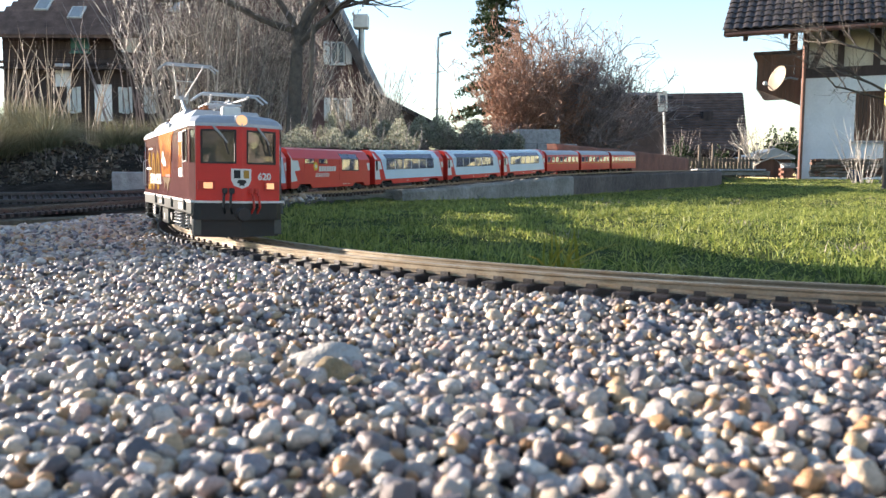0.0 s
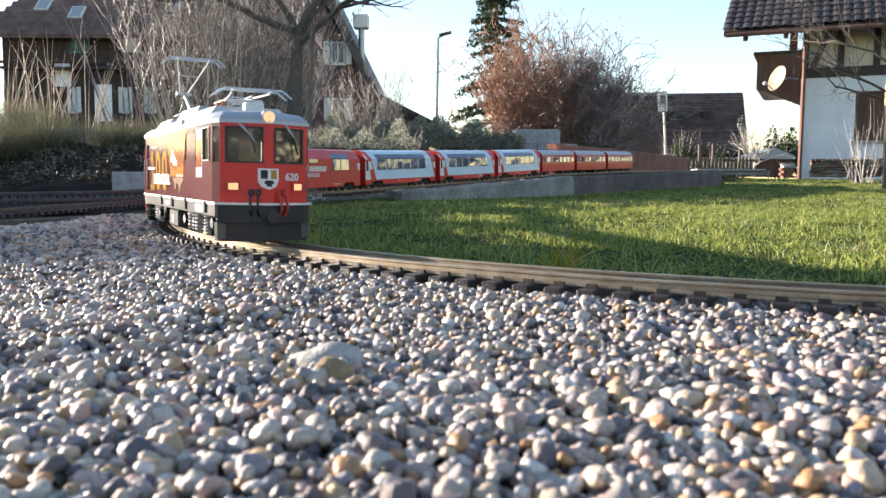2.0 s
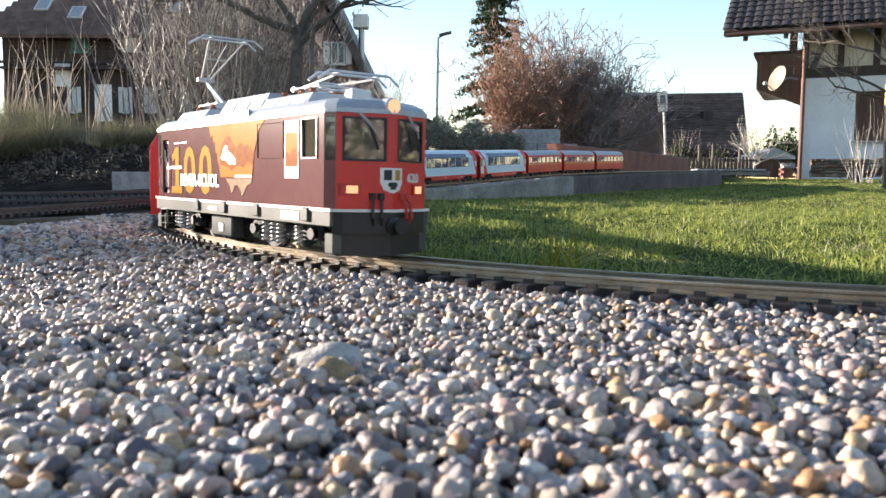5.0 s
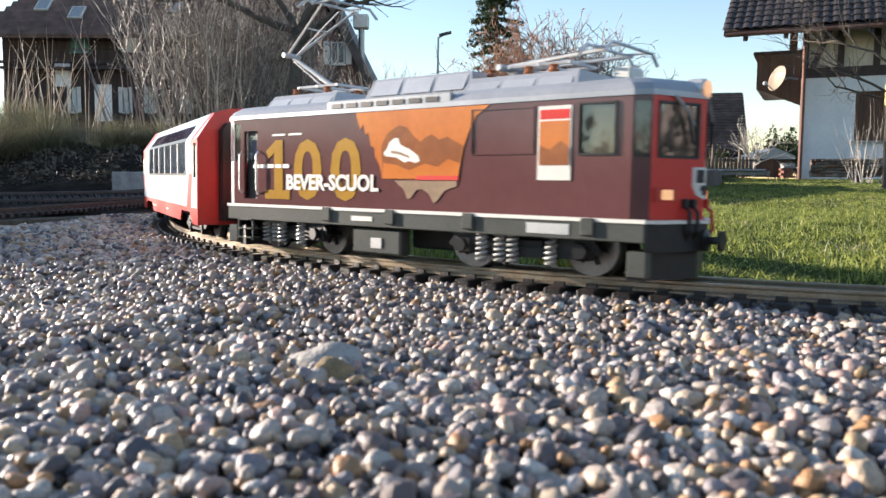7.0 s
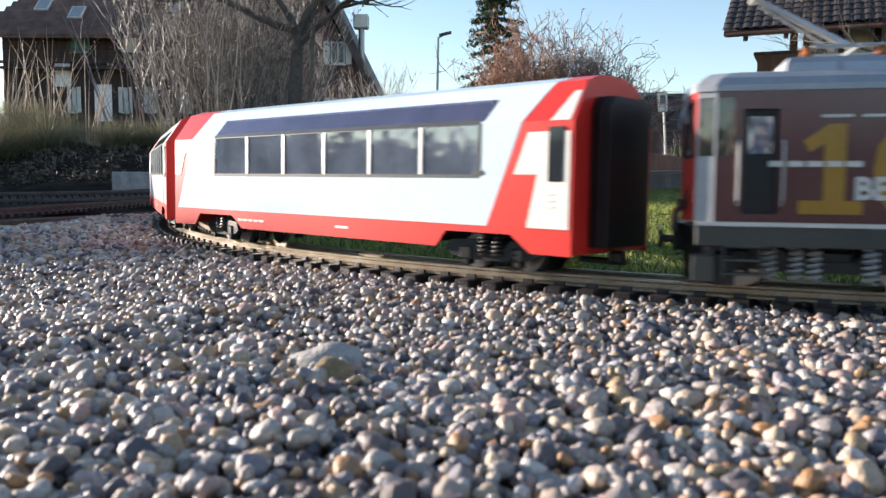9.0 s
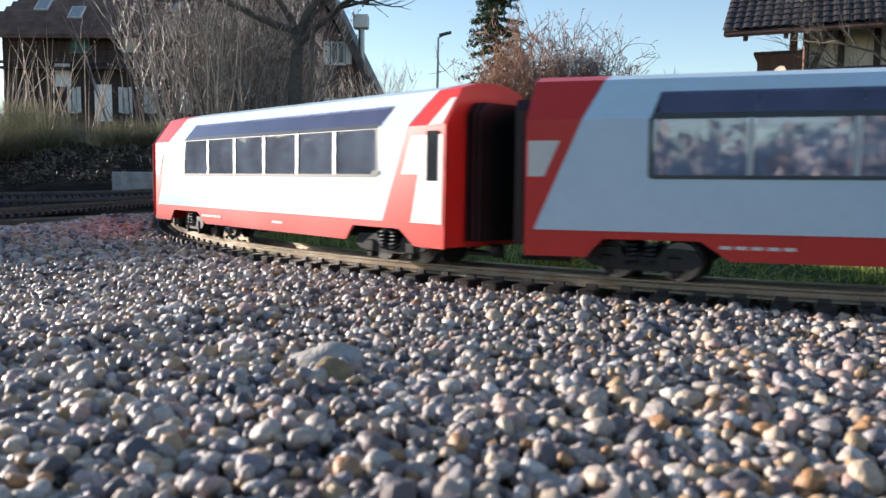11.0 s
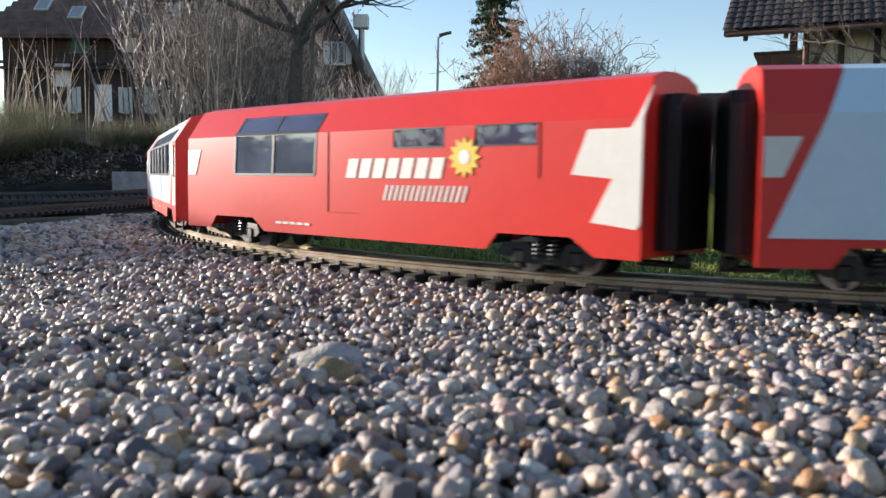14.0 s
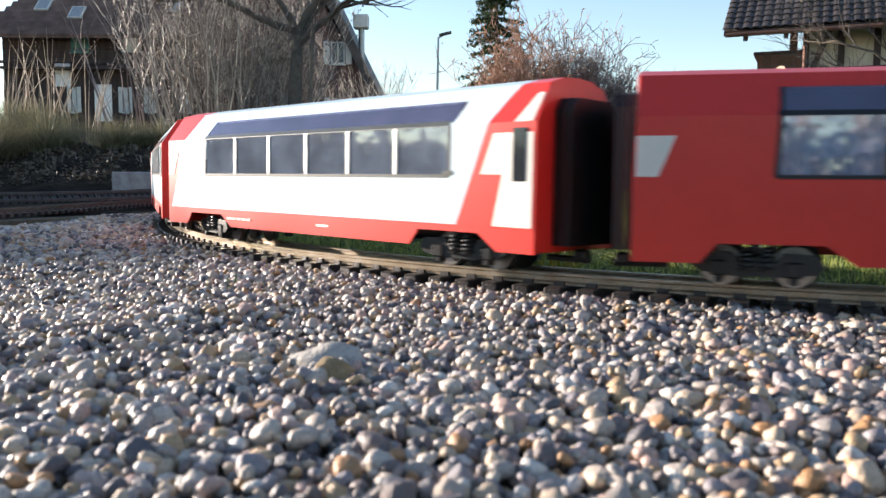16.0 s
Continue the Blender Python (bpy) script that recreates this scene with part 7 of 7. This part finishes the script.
def chalet():
    h = thing("chalet", "large dark timber farmhouse with steep roofs and white shutters", "house")
    y = 38.0
    wl = M().box(-20.6, -9.0, y, y + 8, 0.3, 7.0)
    part("wall", wl, DARKWOOD, h, "dark timber wall")
    for i in range(17):
        z = 0.6 + i * 0.38
        part("board", M().box(-20.6, -9.0, y - 0.03, y, z, z + 0.35, 0.01), DARKWOOD, h)
    gy = 36.5
    gb = M().prism([(-9.5, 0.3), (-3.4, 0.3), (-3.4, 4.0), (-3.55, 4.3), (-7.4, 11.5), (-9.5, 11.5)], "y", gy, gy + 9)
    part("gable_wall", gb, mat("purple_brown_shingle", (0.13, 0.075, 0.07), rough=0.85, var=0.2, scale=2), h, "purplish brown shingled gable")
    v = [(-2.75, gy - 0.6, 3.55), (-7.2, gy - 0.6, 12.6), (-7.2, gy + 9, 12.6), (-2.75, gy + 9, 3.55)]
    rf = part("roof", M().add(v + [(a - 0.35, b, c - 0.12) for a, b, c in v], [(0, 3, 2, 1), (4, 5, 6, 7), (0, 1, 5, 4), (1, 2, 6, 5), (2, 3, 7, 6), (3, 0, 4, 7)]), TILE, h, "steep dark gable roof")
    v = [(-21.3, y - 0.9, 6.45), (-8.6, y - 0.9, 6.45), (-8.6, y + 6, 13.4), (-19.2 + 2.2, y + 6, 13.4)]
    rs = part("roof", M().add(v + [(a, b, c - 0.15) for a, b, c in v], [(0, 1, 2, 3), (7, 6, 5, 4), (0, 4, 5, 1), (1, 5, 6, 2), (2, 6, 7, 3), (3, 7, 4, 0)]), TILEBROWN, h, "dark brown tiled roof")
    up = Vector((0, 6.9, 6.95))
    for j in range(14):
        a = Vector((-21.3 + 0.17 * j, y - 0.92, 6.47)) + up * (j / 24)
        part("tile_course", M().add([a, a + Vector((12.6 - 0.17 * j, 0, 0)), a + Vector((12.6 - 0.17 * j, 0.3, 0.36)), a + Vector((0, 0.3, 0.36)), a - Vector((0, 0.02, 0.05)), a + Vector((12.6 - 0.17 * j, -0.02, -0.05))],
                                    [(0, 1, 2, 3), (4, 5, 1, 0)]), TILEBROWN, rs)
    for x, z in ((-17.15, 7.55), (-18.9, 8.0), (-12.7, 7.95)):
        k = (z - 6.45) / 6.95
        part("skylight", M().box(-0.33, 0.33, -0.45, 0.45, -0.02, 0.06, 0.01), SHUTTER, rs, at=pose(x, y - 0.9 + 6.9 * k, z + 0.08, 45, 0, 0))
        part("skylight_pane", M().box(-0.26, 0.26, -0.38, 0.38, 0.06, 0.07), mat("sky_pane", (0.3, 0.34, 0.36), rough=0.05, var=0.1, spec=1.0), rs, at=pose(x, y - 0.9 + 6.9 * k, z + 0.08, 45, 0, 0))
    window_unit(h, -16.95, 5.78, 0.85, 0.75, y - 0.03, None, TEAL)
    part("blind", M().box(-17.35, -16.55, y - 0.12, y - 0.1, 5.95, 6.5), TEAL, h, "teal window blind")
    window_unit(h, -14.55, 5.85, 0.8, 0.85, y - 0.03, None)
    part("curtain", M().box(-14.93, -14.17, y - 0.12, y - 0.1, 5.9, 6.66), SHUTTER, h, "pale closed blind")
    for x in (-17.3, -14.9, -13.7, -12.0, -10.8):
        window_unit(h, x, 3.02, 0.2, 1.15, y - 0.03, SHUTTER, sw=0.18)
    part("plaster_panel", M().box(-16.35, -15.55, y - 0.08, y - 0.03, 2.6, 4.3), PLASTER, h, "white plastered panel")
    part("plaster_panel", M().box(-18.15, -17.45, y - 0.08, y - 0.03, 4.2, 5.3), PLASTER, h)
    part("balcony_rail", M().box(-20.5, -9.2, y - 0.6, y - 0.5, 5.2, 5.32, 0.02).box(-20.5, -9.2, y - 0.6, y, 4.95, 5.05), DARKWOOD, h)
    window_unit(h, -4.75, 5.1, 0.62, 0.98, gy, SHUTTER)
    window_unit(h, -4.75, 2.6, 0.62, 0.98, gy, SHUTTER)
    ch = part("chimney", M().tube([(-3.75, 37.0, 4.6), (-3.75, 37.0, 6.9)], 0.14, 12), GALV, h, "metal chimney pipe with a cap")
    part("cap", M().box(-4.1, -3.42, 36.7, 37.3, 6.75, 7.35, 0.04), SHUTTER, ch)
    return h


chalet()
shed = thing("low_shed", "low dark shed roof beside the farmhouse", "shed")
part("roof", M().prism([(-3.2, 3.9), (-0.4, 2.5), (-0.4, 2.35), (-3.2, 3.7)], "y", 35.5, 40), TILE, shed)
part("wall", M().prism([(-3.2, 0.5), (-0.7, 0.5), (-0.7, 2.45), (-3.2, 3.7)], "y", 36, 39.5), DARKWOOD, shed)

barn = thing("barn", "old barn with a large brown tiled roof", "barn")
part("wall", M().box(8.6, 14.6, 40.3, 46, 0.2, 2.2), DARKWOOD, barn)
v = [(8.2, 39.6, 1.45), (14.95, 39.6, 1.45), (15.9, 43.2, 4.6), (8.2, 43.2, 4.45)]
br = part("roof", M().add(v + [(a, b, c - 0.2) for a, b, c in v], [(0, 1, 2, 3), (7, 6, 5, 4), (0, 4, 5, 1), (1, 5, 6, 2), (2, 6, 7, 3), (3, 7, 4, 0)]), TILEBROWN, barn)
for j in range(20):
    k = j / 20
    part("tile_course", M().add([(8.2, 39.52 + 3.6 * k, 1.53 + 3.0 * k), (14.97 + 0.95 * k, 39.52 + 3.6 * k, 1.53 + 3.15 * k), (14.97 + 0.95 * k, 39.58 + 3.6 * k + 0.18, 1.49 + 3.15 * k + 0.16), (8.2, 39.58 + 3.6 * k + 0.18, 1.49 + 3.0 * k + 0.16), (8.2, 39.54 + 3.6 * k, 1.43 + 3.0 * k), (14.97 + 0.95 * k, 39.54 + 3.6 * k, 1.43 + 3.15 * k)], [(0, 1, 2, 3), (4, 5, 1, 0)]), TILEBROWN, br)
for x in (11.6, 13.5):
    part("dormer", M().box(x - 0.25, x + 0.25, 41.3, 42.6, 3.0, 3.5, 0.02), DARKWOOD, br)
part("gable_end", M().prism([(39.6, 0.2), (46.8, 0.2), (46.8, 1.5), (43.2, 4.5), (39.6, 1.5)], "x", 14.6, 14.8), BROWNWOOD, barn)
side_b = thing("barn_annex", "dark lower annex of the barn", "barn")
part("wall", M().box(8.0, 10.6, 38.5, 40.2, 0.2, 3.85), TILEBROWN, side_b)
part("roof", M().prism([(38.2, 3.8), (40.6, 4.2), (40.6, 4.35), (38.2, 3.95)], "x", 7.9, 10.8), TILE, side_b)


# ---- distant trees along the horizon ----
def far_trees():
    r = np.random.default_rng(77)
    t = thing("distant_trees", "line of hazy bare trees beyond the gardens, with an unseen ring for reflections", "trees", kind="stuff")
    P = []
    for k in range(46):
        cx, h = -70 + k * 3.6 + r.uniform(-1, 1), r.uniform(2.2, 4.2)
        n = 260
        a = r.normal(0, 1, (n, 3)) * np.array([1.4, 1.0, h * 0.28]) + np.array([cx, 95 + r.uniform(-4, 4), h * 0.6])
        P.append(a)
    # unseen ring beside and behind the camera, added to block horizon glow in window reflections
    for k in range(64):
        a = radians(50 + k * 260 / 63)
        cx, cy, h = 27 * math.sin(a) + r.uniform(-1, 1), 27 * math.cos(a) + r.uniform(-1, 1), r.uniform(3.2, 5.5)
        if cx < -6:
            h *= 0.48   # the added ring stays low here to let the sun past
        elif cy < -5:
            h *= 0.6
        P.append(r.normal(0, 1, (420, 3)) * np.array([1.3, 1.3, h * 0.27]) + np.array([cx, cy, h * 0.5]))
    P = np.concatenate(P)
    P[:, 2] = np.maximum(P[:, 2], 0.2)
    leaf_cloud("far_crowns", P, r.uniform(0.3, 0.7, len(P)), r, TWIGGREY, t)


far_trees()

motions()
